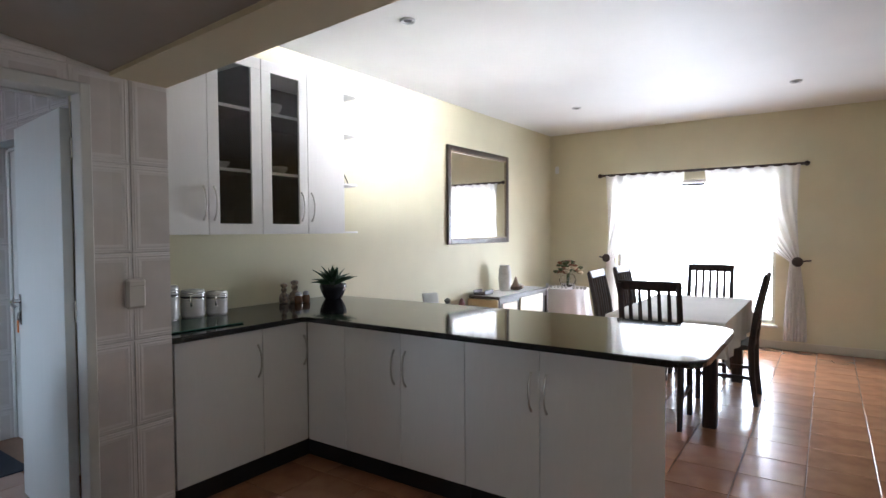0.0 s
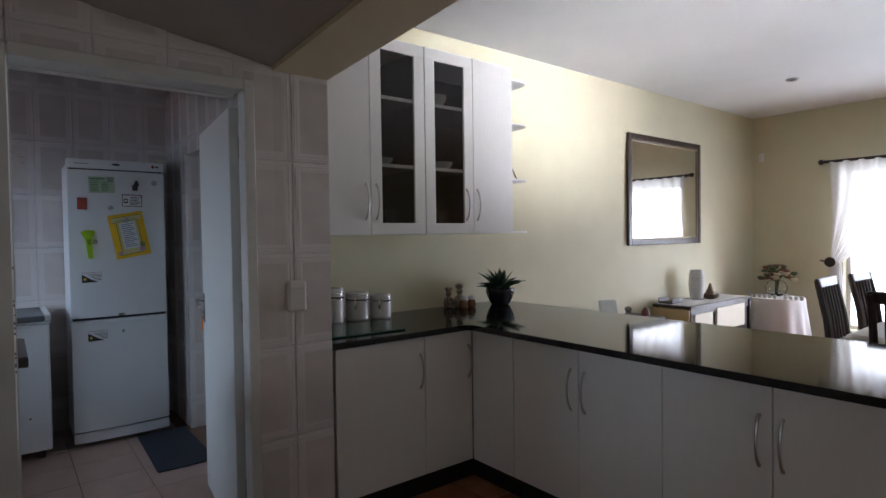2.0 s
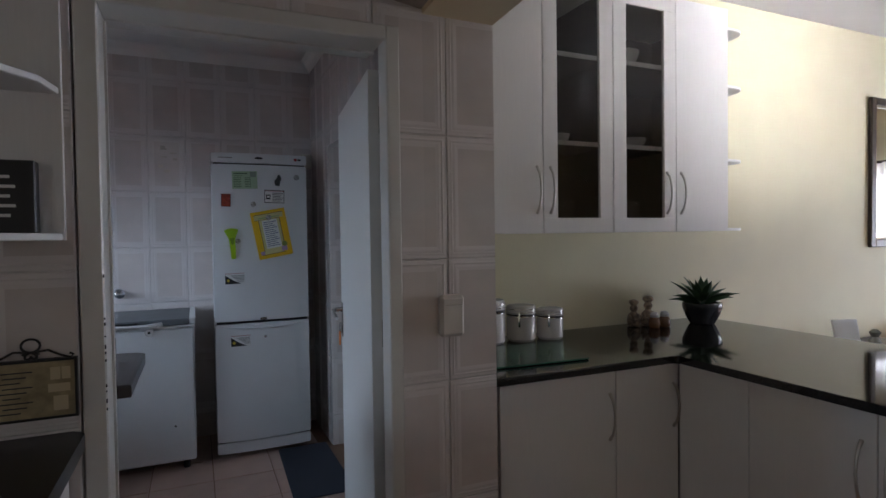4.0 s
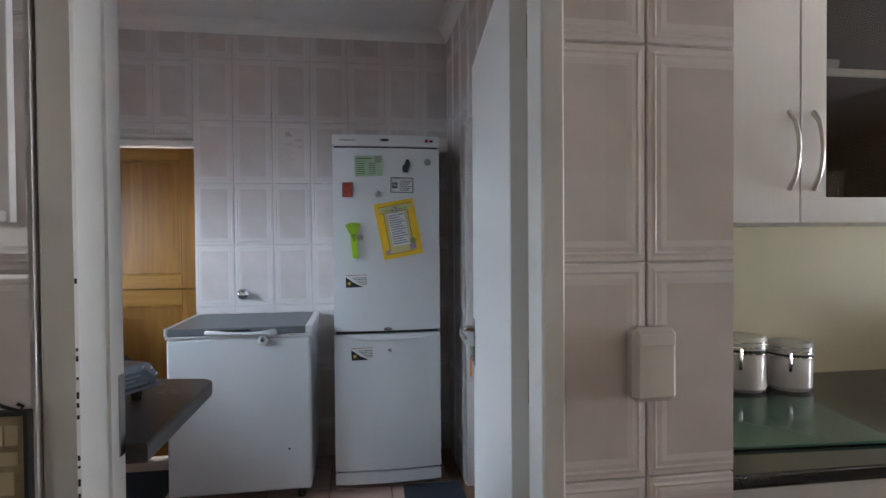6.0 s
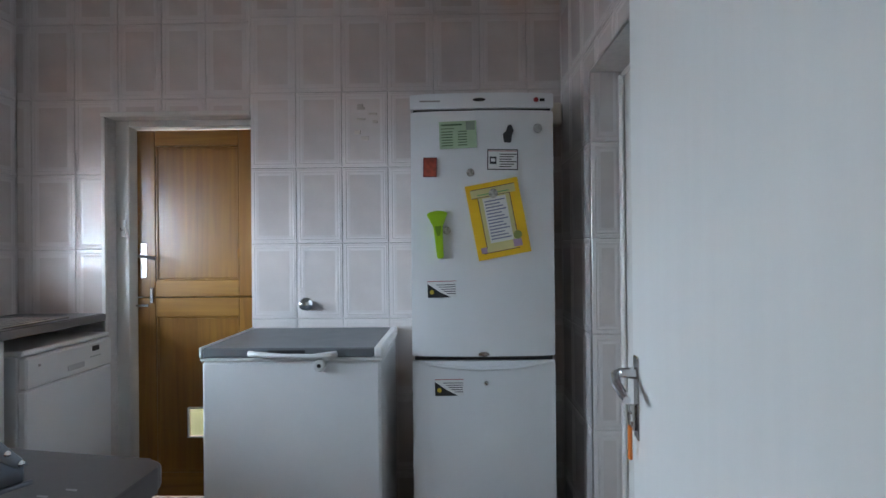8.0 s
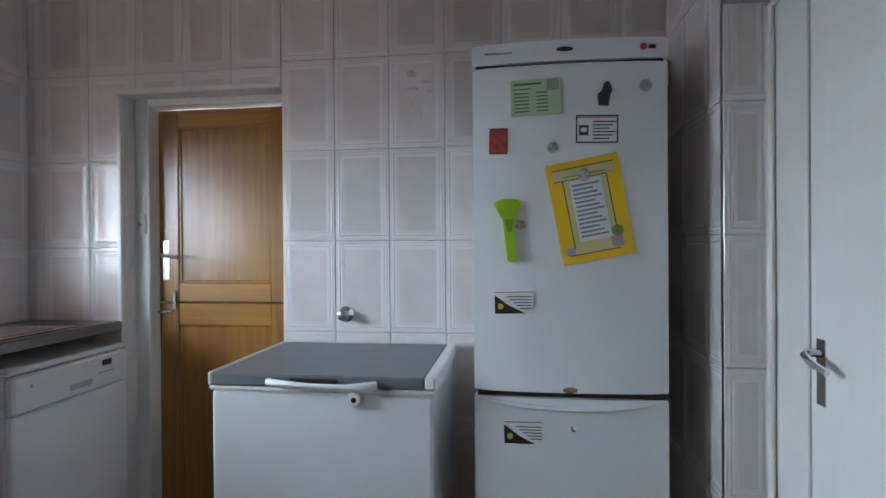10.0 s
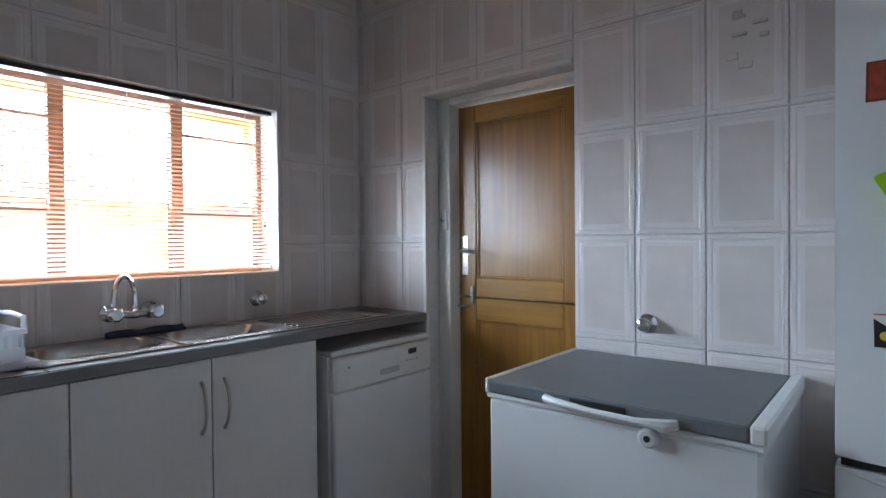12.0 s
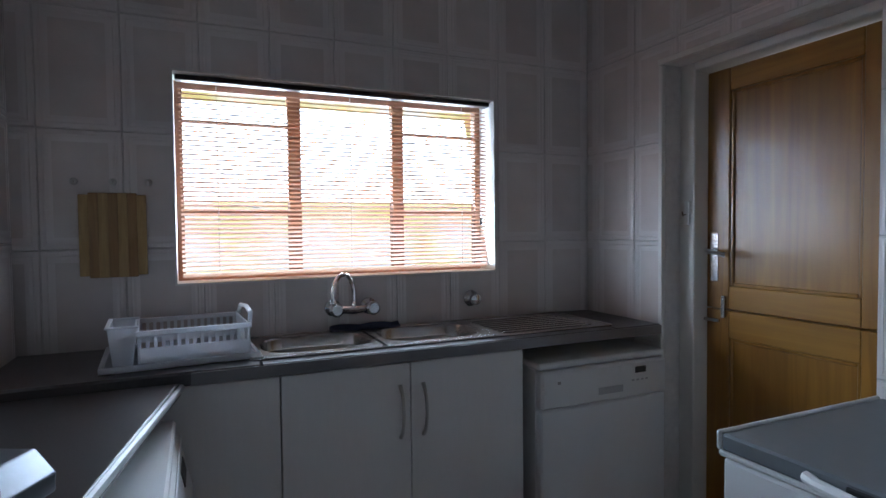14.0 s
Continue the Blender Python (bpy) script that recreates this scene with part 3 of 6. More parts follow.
# mirror
mir = thing("wall_mirror", (-3.2, 5.32, 1.25), "large mirror in a dark wooden frame on yellow wall", "mirror")
for nm, r in (("frame_side", (-3.219, 4.65, 1.25, -3.19, 4.705, 2.30, 0.006)), ("frame_side", (-3.219, 5.935, 1.25, -3.19, 5.99, 2.30, 0.006)), ("frame_rail", (-3.219, 4.705, 1.25, -3.19, 5.935, 1.305, 0.006)), ("frame_rail", (-3.219, 4.705, 2.245, -3.19, 5.935, 2.30, 0.006))):
    part(nm, boxes(r), M_FRAME_DARK, mir)
for nm, r in (("inner_bead", (-3.217, 4.705, 1.305, -3.198, 4.72, 2.245)), ("inner_bead", (-3.217, 5.92, 1.305, -3.198, 5.935, 2.245)), ("inner_bead", (-3.217, 4.72, 1.305, -3.198, 5.92, 1.32)), ("inner_bead", (-3.217, 4.72, 2.23, -3.198, 5.92, 2.245))):
    part(nm, boxes(r), mat("bronze_bead", (0.22, 0.17, 0.11), 0.35, 0.6), mir, "thin bronze inner bead")
part("mirror_glass", boxes((-3.216, 4.72, 1.32, -3.206, 5.92, 2.23)), M_MIRROR, mir)

# server table under the mirror, side table, corner table
srv = thing("sideboard", (-3.0, 5.66, 0), "dark wooden drop-leaf server with a white runner", "sideboard")
part("top", prism(bmesh.new(), rounded([(-3.19, 5.03), (-2.80, 5.03), (-2.80, 6.30), (-3.19, 6.30)], [0.01] * 4, 3), 0.655, 0.68, 0.004), M_DARK_WOOD, srv)
for y in (5.06, 6.27):
    for x in (-3.165, -2.825):
        part("leg", boxes((x - 0.022, y - 0.022, 0, x + 0.022, y + 0.022, 0.655, 0.003)), M_DARK_WOOD, srv)
part("apron", boxes((-2.83, 5.09, 0.585, -2.812, 6.24, 0.655)), M_DARK_WOOD, srv)
bm = bmesh.new()
prism(bm, rounded([(-0.19, 0), (-0.19, -0.17), (0.19, -0.17), (0.19, 0)], [0, 0.1, 0.1, 0], 6), -0.009, 0.009, 0.003)
part("drop_leaf", turned(bm, pose(-2.995, 5.012, 0.65, 90, 0, 0)), mat("tan_leaf", (0.42, 0.30, 0.15), 0.4, vary=0.1), srv, "rounded tan drop leaf")
M_CREAM_BOX = mat("cream_drawer", (0.74, 0.66, 0.52), 0.5, vary=0.05)
for ya, yb in ((5.11, 5.45), (5.53, 6.13)):
    part("drawer_front", boxes((-2.822, ya, 0.40, -2.80, yb, 0.60 if ya < 5.2 else 0.625, 0.004)), M_CREAM_BOX, srv, "cream panelled drawer front")
part("carcass", boxes((-3.14, 5.09, 0.30, -2.825, 6.24, 0.58)), M_DARK_WOOD, srv)
part("runner", boxes((-3.15, 5.05, 0.681, -2.83, 6.28, 0.684)), M_CLOTH, srv, "white lace runner")


def vase_at(x, y, z, h, r, m, label):
    ob = thing("vase", (x, y, z), label, "vase")
    part("body", lathe(bmesh.new(), [(r * 0.72, z), (r * 0.8, z + h * 0.06), (r, z + h * 0.45), (r * 0.92, z + h * 0.8), (r * 0.74, z + h), (r * 0.62, z + h), (r * 0.66, z + h * 0.94)], x, y, 24), m, ob)
    return ob


vase_at(-3.05, 5.62, 0.684, 0.30, 0.078, mat("ribbed_white_vase", (0.62, 0.60, 0.57), 0.5, vary=0.12, grain=30, bump=0.5, bump_scale=70, stretch=(1, 1, 3)), "tall white textured ceramic vase on runner")
bowl = thing("candle_bowl", (-2.97, 5.74, 0.684), "dark wicker bowl with a cone ornament", "ornament")
part("bowl", lathe(bmesh.new(), [(0.035, 0.684), (0.07, 0.70), (0.082, 0.735), (0.074, 0.735), (0.05, 0.71)], -2.97, 5.74, 20), mat("wicker", (0.10, 0.06, 0.035), 0.7, vary=0.3, grain=60, bump=0.4), bowl)
part("cone", lathe(bmesh.new(), [(0.05, 0.715), (0.046, 0.75), (0.03, 0.78), (0.022, 0.80), (0.008, 0.845)], -2.97, 5.74, 16), mat("bronze_cone", (0.20, 0.12, 0.07), 0.4, vary=0.2), bowl)
shell = thing("ornament_shell", (-3.0, 5.92, 0.684), "pale shell ornament lying on the runner", "ornament")
part("shell", lathe(bmesh.new(), [(0.03, 0.684), (0.05, 0.70), (0.042, 0.73), (0.014, 0.745)], -3.0, 5.92, 14, 0.7), mat("shell", (0.5, 0.42, 0.34), 0.4, vary=0.15), shell)
tray = thing("letter_tray", (-3.08, 5.16, 0.684), "small dark tray on the server", "tray")
part("tray", boxes((-3.15, 5.07, 0.684, -3.0, 5.25, 0.70, 0.003), (-3.15, 5.07, 0.70, -3.14, 5.25, 0.735, 0.002), (-3.01, 5.07, 0.70, -3.0, 5.25, 0.735, 0.002)), M_DARK_WOOD, tray)

stb = thing("side_table", (-3.02, 4.33, 0), "small dark wooden side table against the wall", "table")
part("top", boxes((-3.2, 3.98, 0.60, -2.85, 4.68, 0.625, 0.004)), M_DARK_WOOD, stb)
for y in (4.02, 4.64):
    for x in (-3.17, -2.88):
        part("leg", boxes((x - 0.02, y - 0.02, 0, x + 0.02, y + 0.02, 0.60, 0.002)), M_DARK_WOOD, stb)
pf = thing("framed_photo", (-3.06, 4.15, 0.625), "white leaning photo frame on side table", "photo frame")
part("frame", turned(boxes((-0.008, -0.085, 0, 0.008, 0.085, 0.17, 0.003)), pose(-3.05, 4.15, 0.628, 0, -14, -20)), mat("pale_frame", (0.78, 0.78, 0.77), 0.4), pf)
part("photo", turned(boxes((0.009, -0.07, 0.016, 0.0105, 0.07, 0.154)), pose(-3.05, 4.15, 0.628, 0, -14, -20)), mat("photo_white", (0.78, 0.78, 0.76), 0.25), pf)
gl = thing("ornament_glass", (-3.0, 4.34, 0.625), "small grey glass ornament beside the photo", "ornament")
part("body", lathe(bmesh.new(), [(0.03, 0.625), (0.036, 0.65), (0.02, 0.68), (0.034, 0.71), (0.012, 0.73)], -3.0, 4.34, 14), mat("smoky_glass", (0.18, 0.18, 0.16), 0.15), gl)
ro = thing("ornament_bird", (-2.98, 4.57, 0.625), "small dark red ornament on side table", "ornament")
part("body", lathe(bmesh.new(), [(0.03, 0.625), (0.036, 0.645), (0.026, 0.675), (0.008, 0.705)], -2.98, 4.57, 14), mat("dark_red", (0.16, 0.035, 0.03), 0.4), ro)

ct = thing("corner_table", (-2.78, 6.85, 0), "small round table under a floor-length white cloth", "table")
part("table", lathe(bmesh.new(), [(0.15, 0), (0.15, 0.02), (0.03, 0.03), (0.03, 0.60), (0.27, 0.605), (0.27, 0.62)], -2.78, 6.85, 24), M_DARK_WOOD, ct)
bm = bmesh.new()
rings = []
for k in range(9):
    fz = k / 8
    ring = []
    for i in range(72):
        a = 2 * math.pi * i / 72
        fold = 0.5 + 0.5 * math.sin(a * 13 + 0.8 * math.sin(a * 3))
        r = 0.285 + fz * (0.05 * fold + 0.04)
        ring.append(bm.verts.new((-2.78 + r * math.cos(a), 6.85 + r * math.sin(a), 0.632 - 0.60 * fz - (0.006 if k else 0))))
    rings.append(ring)
for a, b in zip(rings, rings[1:]):
    for i in range(72):
        k = (i + 1) % 72
        bm.faces.new((a[i], a[k], b[k], b[i]))
bm.faces.new(rings[0])
cloth = tagged(new("tablecloth", mesh_from("tablecloth", bm, M_CLOTH, True)), "white draped tablecloth with soft folds on round table", "tablecloth")
cloth.modifiers.new("thick", "SOLIDIFY").thickness = 0.003

fl = thing("flower_vase", (-2.80, 6.92, 0.635), "glass vase with red and cream flowers", "flowers")
part("vase", lathe(bmesh.new(), [(0.05, 0.635), (0.10, 0.67), (0.115, 0.73), (0.09, 0.79), (0.06, 0.81), (0.055, 0.81), (0.085, 0.785), (0.108, 0.73), (0.09, 0.67), (0.02, 0.645)], -2.80, 6.92, 20), M_GLASS, fl, "round clear glass vase")
rng = random.Random(11)
M_PETALS = (mat("petal_cream", (0.60, 0.50, 0.34), 0.7), mat("petal_rust", (0.22, 0.09, 0.05), 0.7), mat("flower_leaf", (0.07, 0.09, 0.035), 0.6))
for k in range(64):
    a, e, rad = rng.uniform(0, 6.28), rng.uniform(-0.3, 1.4), rng.uniform(0.05, 0.185)
    x, y, z = -2.80 + rad * 1.05 * math.cos(a) * math.cos(e), 6.92 + rad * 0.8 * math.sin(a) * math.cos(e), 0.855 + 0.12 * math.sin(e)
    m = M_PETALS[k % 3]
    part("flower" if k % 3 < 2 else "leaf", lathe(bmesh.new(), [(0.010, z - 0.022), (0.034, z), (0.040, z + 0.012), (0.022, z + 0.022), (0.008, z + 0.014)], x, y, 8), m, fl)
part("stems", tube(bmesh.new(), [(-2.80, 6.92, 0.66), (-2.79, 6.92, 0.80), (-2.80, 6.92, 0.92)], 0.03, 8, [0.5, 0.8, 1.6]), mat("stem_green", (0.06, 0.09, 0.03), 0.7), fl)
sign = thing("letter_sign", (-2.62, 6.68, 0.635), "white cut-out letter ornament on tablecloth", "ornament")
rng = random.Random(3)
for k in range(11):
    if k == 6:
        continue
    yy, xx = 6.66 + 0.0 * k, -2.98 + 0.052 * k
    hh = 0.06 if k in (0, 7) else rng.uniform(0.035, 0.048)
    part("letter", boxes((xx, 6.62, 0.636, xx + 0.034, 6.635, 0.636 + hh, 0.004)), M_PLASTIC_W, sign)

# motion sensor and downlights
ms = thing("alarm_sensor", (-3.10, 7.29, 2.2), "small white alarm sensor on the wall", "sensor")
part("housing", boxes((-3.135, 7.275, 2.20, -3.085, 7.319, 2.30, 0.01)), M_PLASTIC_W, ms)
for x, y in ((-2.15, 2.66), (-2.22, 5.74), (-0.18, 5.88)):
    dl = thing("downlight", (x, y, CEIL_D - 0.012), "recessed round downlight, switched off, in white ceiling", "downlight", "ceiling downlights")
    part("trim", lathe(bmesh.new(), [(0.052, CEIL_D - 0.001), (0.052, CEIL_D - 0.008), (0.044, CEIL_D - 0.014), (0.034, CEIL_D - 0.010), (0.032, CEIL_D - 0.004), (0.052, CEIL_D - 0.002)], x, y, 24), mat("downlight_trim", (0.5, 0.5, 0.5), 0.3, 0.5), dl)
    part("bulb", lathe(bmesh.new(), [(0.028, CEIL_D - 0.001), (0.028, CEIL_D - 0.006), (0.010, CEIL_D - 0.011)], x, y, 16), mat("downlight_bulb", (0.12, 0.12, 0.13), 0.15), dl)

# dining window, rod, curtains
x0, x1, z0, z1 = DW
wf = structure("window_1", boxes((x0, 7.44, z0, x0 + 0.04, 7.49, z1), (x1 - 0.04, 7.44, z0, x1, 7.49, z1), (x0 + 0.04, 7.44, z1 - 0.04, x1 - 0.04, 7.49, z1), (x0 + 0.04, 7.44, z0, x1 - 0.04, 7.49, z0 + 0.04)), M_FRAME_W, "white framed dining room window", "window")
BASE[wf.name] = Vector((0, 0, 0))
pn = part("pane", boxes((x0 + 0.041, 7.464, z0 + 0.041, x1 - 0.041, 7.468, z1 - 0.041)), M_GLASS, wf)
pn.visible_shadow = False
part("transom_vent", boxes((x0 + 0.80, 7.43, z1 - 0.075, x0 + 1.08, 7.46, z1 - 0.045)), M_DARK, wf, "dark window latch rail")
part("window_sill", boxes((x0 - 0.03, 7.285, z0 - 0.03, x1 + 0.03, 7.44, z0 - 0.001, 0.004)), M_FRAME_W, wf)

rod = thing("curtain_rod", (-1.3, 7.24, 2.10), "dark wooden curtain rod with ball ends", "curtain rod")
part("pole", tube(bmesh.new(), [(-2.42, 7.24, 2.12), (-0.17, 7.24, 2.12)], 0.016, 12), M_DARK_WOOD, rod)
for x, s in ((-2.42, -1), (-0.17, 1)):
    part("finial", turned(lathe(bmesh.new(), [(0.012, 0), (0.022, 0.01), (0.014, 0.018), (0.028, 0.035), (0.03, 0.05), (0.02, 0.068), (0.006, 0.075)], n=14), Matrix.Translation((x, 7.24, 2.12)) @ Matrix.Rotation(s * math.pi / 2, 4, "Y")), M_DARK_WOOD, rod)
for x in (-2.36, -0.23):
    part("bracket", boxes((x - 0.012, 7.25, 2.10, x + 0.012, 7.318, 2.135, 0.003)), M_DARK_WOOD, rod)

m = bpy.data.materials.new("sheer_voile")
n, l = nodes_of(m)
for q in list(n):
    n.remove(q)
o_, mix, tr, df, tl = (n.new(k) for k in ("ShaderNodeOutputMaterial", "ShaderNodeMixShader", "ShaderNodeBsdfTransparent", "ShaderNodeBsdfDiffuse", "ShaderNodeBsdfTranslucent"))
mix2 = n.new("ShaderNodeMixShader")
wvn = n.new("ShaderNodeTexNoise")
wvn.inputs["Scale"].default_value = 90
rngm = n.new("ShaderNodeMapRange")
rngm.inputs["To Min"].default_value, rngm.inputs["To Max"].default_value = 0.72, 0.92
l.new(wvn.outputs["Fac"], rngm.inputs["Value"])
df.inputs[0].default_value = tl.inputs[0].default_value = (0.78, 0.75, 0.73, 1)
mix.inputs[0].default_value = 0.5
l.new(df.outputs[0], mix.inputs[1])
l.new(tl.outputs[0], mix.inputs[2])
l.new(rngm.outputs[0], mix2.inputs[0])
l.new(tr.outputs[0], mix2.inputs[1])
l.new(mix.outputs[0], mix2.inputs[2])
l.new(mix2.outputs[0], o_.inputs[0])
M_VOILE = m


def curtain(side, name):
    """A sheer curtain swept to its side and tied at 1.02 m. side: -1 hangs at the low-x end."""
    bm = bmesh.new()
    edge = -2.36 if side < 0 else -0.20
    nu, nv = 70, 40
    grid = []
    for j in range(nv + 1):
        z = 2.115 - (2.115 - 0.11) * j / nv
        if z > 1.02:
            f = (2.115 - z) / (2.115 - 1.02)
            width = 0.98 * (1 - f ** 1.7) + 0.10 * f
        else:
            f = (1.02 - z) / (1.02 - 0.11)
            width = 0.10 + 0.13 * math.sin(min(f, 1) * math.pi * 0.5)
        row = []
        for i in range(nu + 1):
            u = i / nu
            sweep = 0.07 * math.sin(math.pi * min(max((2.115 - z) / 1.095, 0), 1)) * (1 - u)
            x = edge - side * (u * width + sweep * 0.4) + side * (0.02 + (0.075 * math.sin(min(f, 1) * math.pi * 0.5) if z <= 1.02 else 0))
            sag = -0.10 * u * (1 - u) * (1 if z > 1.02 else 0)
            y = 7.235 + 0.022 * math.sin(u * 44 + 2.0 * math.sin(z * 2.2)) * (0.5 + 0.5 * min(width / 0.4, 1)) + (0.02 if z < 1.1 else 0)
            row.append(bm.verts.new((x, y, z + sag * (2.115 - z))))
        grid.append(row)
    for a, b in zip(grid, grid[1:]):
        for i in range(nu):
            bm.faces.new((a[i], a[i + 1], b[i + 1], b[i]))
    c = thing(name, (edge, 7.235, 0.11), "sheer white voile curtain tied back at window", "curtain", "window curtains")
    part("drape", bm, M_VOILE, c)
    hb = thing("curtain_holdback", (edge, 7.2, 1.02), "dark round wooden curtain holdback on the wall", "holdback", "curtain holdbacks")
    hx = edge + side * 0.0
    part("knob", turned(lathe(bmesh.new(), [(0.012, 0), (0.05, 0.008), (0.055, 0.018), (0.046, 0.028), (0.012, 0.034)], n=20), Matrix.Translation((hx, 7.19, 1.02)) @ Matrix.Rotation(math.pi / 2, 4, "X")), M_DARK_WOOD, hb)
    part("arm", tube(bmesh.new(), [(hx, 7.19, 1.02), (hx + side * 0.08, 7.2, 1.03), (hx + side * 0.12, 7.26, 1.03), (hx + side * 0.12, 7.318, 1.03)], 0.010, 8), M_DARK_WOOD, hb)


curtain(-1, "curtain")
curtain(1, "curtain")

# dining table, cloth, chairs
dt = thing("dining_table", (-1.03, 4.75, 0), "dark wooden dining table under a cream cloth", "table")
TX0, TX1, TY0, TY1 = -1.29, -0.50, 3.98, 5.58
part("tabletop", boxes((TX0, TY0, 0.715, TX1, TY1, 0.75, 0.004)), M_DARK_WOOD, dt)
for x in (TX0 + 0.09, TX1 - 0.09):
    for y in (TY0 + 0.09, TY1 - 0.09):
        part("leg", boxes((x - 0.045, y - 0.045, 0, x + 0.045, y + 0.045, 0.715, 0.006)), M_DARK_WOOD, dt)
part("apron", boxes((TX0 + 0.06, TY0 + 0.05, 0.62, TX1 - 0.06, TY0 + 0.075, 0.714), (TX0 + 0.06, TY1 - 0.075, 0.62, TX1 - 0.06, TY1 - 0.05, 0.714)), M_DARK_WOOD, dt)
bm = bmesh.new()
nx, ny = 64, 84
hang = 0.24
gx = [TX0 - hang + (TX1 - TX0 + 2 * hang) * i / nx for i in range(nx + 1)]
gy = [TY0 - hang + (TY1 - TY0 + 2 * hang) * j / ny for j in range(ny + 1)]
vv = []
for y in gy:
    row = []
    for x in gx:
        ox = max(TX0 - x, x - TX1, 0)
        oy = max(TY0 - y, y - TY1, 0)
        d = min(math.hypot(ox, oy), hang * 1.25)
        px, py = min(max(x, TX0 - 0.004), TX1 + 0.004), min(max(y, TY0 - 0.004), TY1 + 0.004)
        wob = 0.018 * math.sin(x * 21 + y * 17) * min(d / hang, 1)
        sx = (1 if x > TX1 else -1 if x < TX0 else 0)
        sy = (1 if y > TY1 else -1 if y < TY0 else 0)
        row.append(bm.verts.new((px + sx * (0.012 + wob + 0.06 * d), py + sy * (0.012 + wob + 0.06 * d), 0.7535 - d)))
    vv.append(row)
for a, b in zip(vv, vv[1:]):
    for i in range(nx):
        bm.faces.new((a[i], a[i + 1], b[i + 1], b[i]))
tc_ = tagged(new("tablecloth", mesh_from("tablecloth", bm, mat("cream_tablecloth", (0.60, 0.56, 0.50), 0.8, vary=0.06, grain=50, bump=0.12, bump_scale=180), True)), "cream tablecloth hanging over the dining table", "tablecloth")


def dining_chair():
    ch = thing("dining_chair", (0, 0, 0), "dark-stained wooden dining chair with slatted back", "chair", "chairs round the table")
    part("seat", prism(bmesh.new(), rounded([(-0.20, -0.19), (0.20, -0.19), (0.22, 0.23), (-0.22, 0.23)], [0.03] * 4, 4), 0.435, 0.475, 0.008), mat("seat_pad", (0.03, 0.02, 0.016), 0.6), ch)
    for x in (-0.195, 0.195):
        part("leg", boxes((x - 0.018, 0.185, 0, x + 0.018, 0.222, 0.44, 0.003)), M_DARK_WOOD, ch)
        bm = bmesh.new()
        tube(bm, [(x, -0.215, 0.0), (x, -0.185, 0.25), (x, -0.18, 0.46), (x, -0.215, 0.75), (x, -0.275, 1.02)], 0.024, 6, [0.8, 1, 1.05, 0.95, 0.8])
        part("back_post", bm, M_DARK_WOOD, ch)
        part("stretcher", boxes((x - 0.010, -0.17, 0.20, x + 0.010, 0.19, 0.23, 0.002)), M_DARK_WOOD, ch)
    bm = bmesh.new()
    box(bm, -0.215, -0.012, -0.035, 0.215, 0.012, 0.035, 0.008)
    part("top_rail", turned(bm, pose(0, -0.268, 1.0, 12, 0, 0)), M_DARK_WOOD, ch)
    bm = bmesh.new()
    box(bm, -0.18, -0.009, -0.022, 0.18, 0.009, 0.022, 0.003)
    part("lower_rail", turned(bm, pose(0, -0.195, 0.58, 8, 0, 0)), M_DARK_WOOD, ch)
    for k in range(5):
        x = -0.13 + 0.065 * k
        part("slat", tube(bmesh.new(), [(x, -0.196, 0.59), (x, -0.222, 0.76), (x, -0.264, 0.985)], 0.014, 6, [0.9, 1.15, 0.9]), M_DARK_WOOD, ch)
    part("front_rail", boxes((-0.18, 0.195, 0.385, 0.18, 0.215, 0.434)), M_DARK_WOOD, ch)
    return ch


chair = dining_chair()
for k, (x, y, a) in enumerate(((-0.95, 4.06, 2), (-0.90, 5.75, 180), (-0.59, 4.95, 91), (-1.36, 4.72, -88), (-1.34, 5.38, -92))):
    if k == 0:
        chair.matrix_basis = pose(x, y, 0, 0, 0, a)
    else:
        copy_thing(chair, pose(x, y, 0, 0, 0, a))

# ---- scullery doorway and doors ----
fr = structure("door_1", boxes((-2.655, 0.065, 0, -2.48, 0.119, 2.01, 0.004), (-2.54, 0.868, 0, -2.458, 0.91, 2.01, 0.004), (-2.62, 0.905, 0, -2.541, 0.91, 2.01), (-2.655, 0.119, 1.965, -2.458, 0.868, 2.01, 0.004)), M_FRAME_W, "white painted steel door frame with chipped paint", "door frame", True)
BASE[fr.name] = Vector((0, 0, 0))
part("rebate", boxes((-2.60, 0.119, 0, -2.58, 0.125, 1.959), (-2.60, 0.125, 1.959, -2.58, 0.868, 1.965)), M_FRAME_W, fr)
# Black strip added for the shade in the gap between leaf and frame.
part("gap_strip", boxes((-2.655, 0.911, 0, -2.6455, 0.96, 1.964)), M_DARK, fr, "black strip standing for shade in the door gap")
part("strike_plate", boxes((-2.648, 0.117, 0.95, -2.625, 0.1215, 1.10, 0.001)), M_STEEL, fr, "steel strike plate")
rng = random.Random(8)
for k in range(12):
    zc = 1.12 + rng.uniform(-0.2, 0.16)
    w, hh = rng.uniform(0.002, 0.0045), rng.uniform(0.003, 0.011)
    part("chip", prism(bmesh.new(), [(-2.4795 - w, 0.1160), (-2.4793, 0.1160), (-2.4793, 0.1194), (-2.4793 - w * 0.4, 0.1194)], zc, zc + hh), M_DARK, fr, "chipped dark paint", smooth=False)

leaf = thing("door", (-2.72, 0.9, 0), "white hardboard door standing open into the scullery", "door")
bm = bmesh.new()
box(bm, -0.765, -0.02, 0.012, 0.0, 0.02, 1.935, 0.002)
L = pose(-2.662, 0.889, 0, 0, 0, -6.1)
part("leaf", turned(bm, L), M_DOOR_W, leaf)


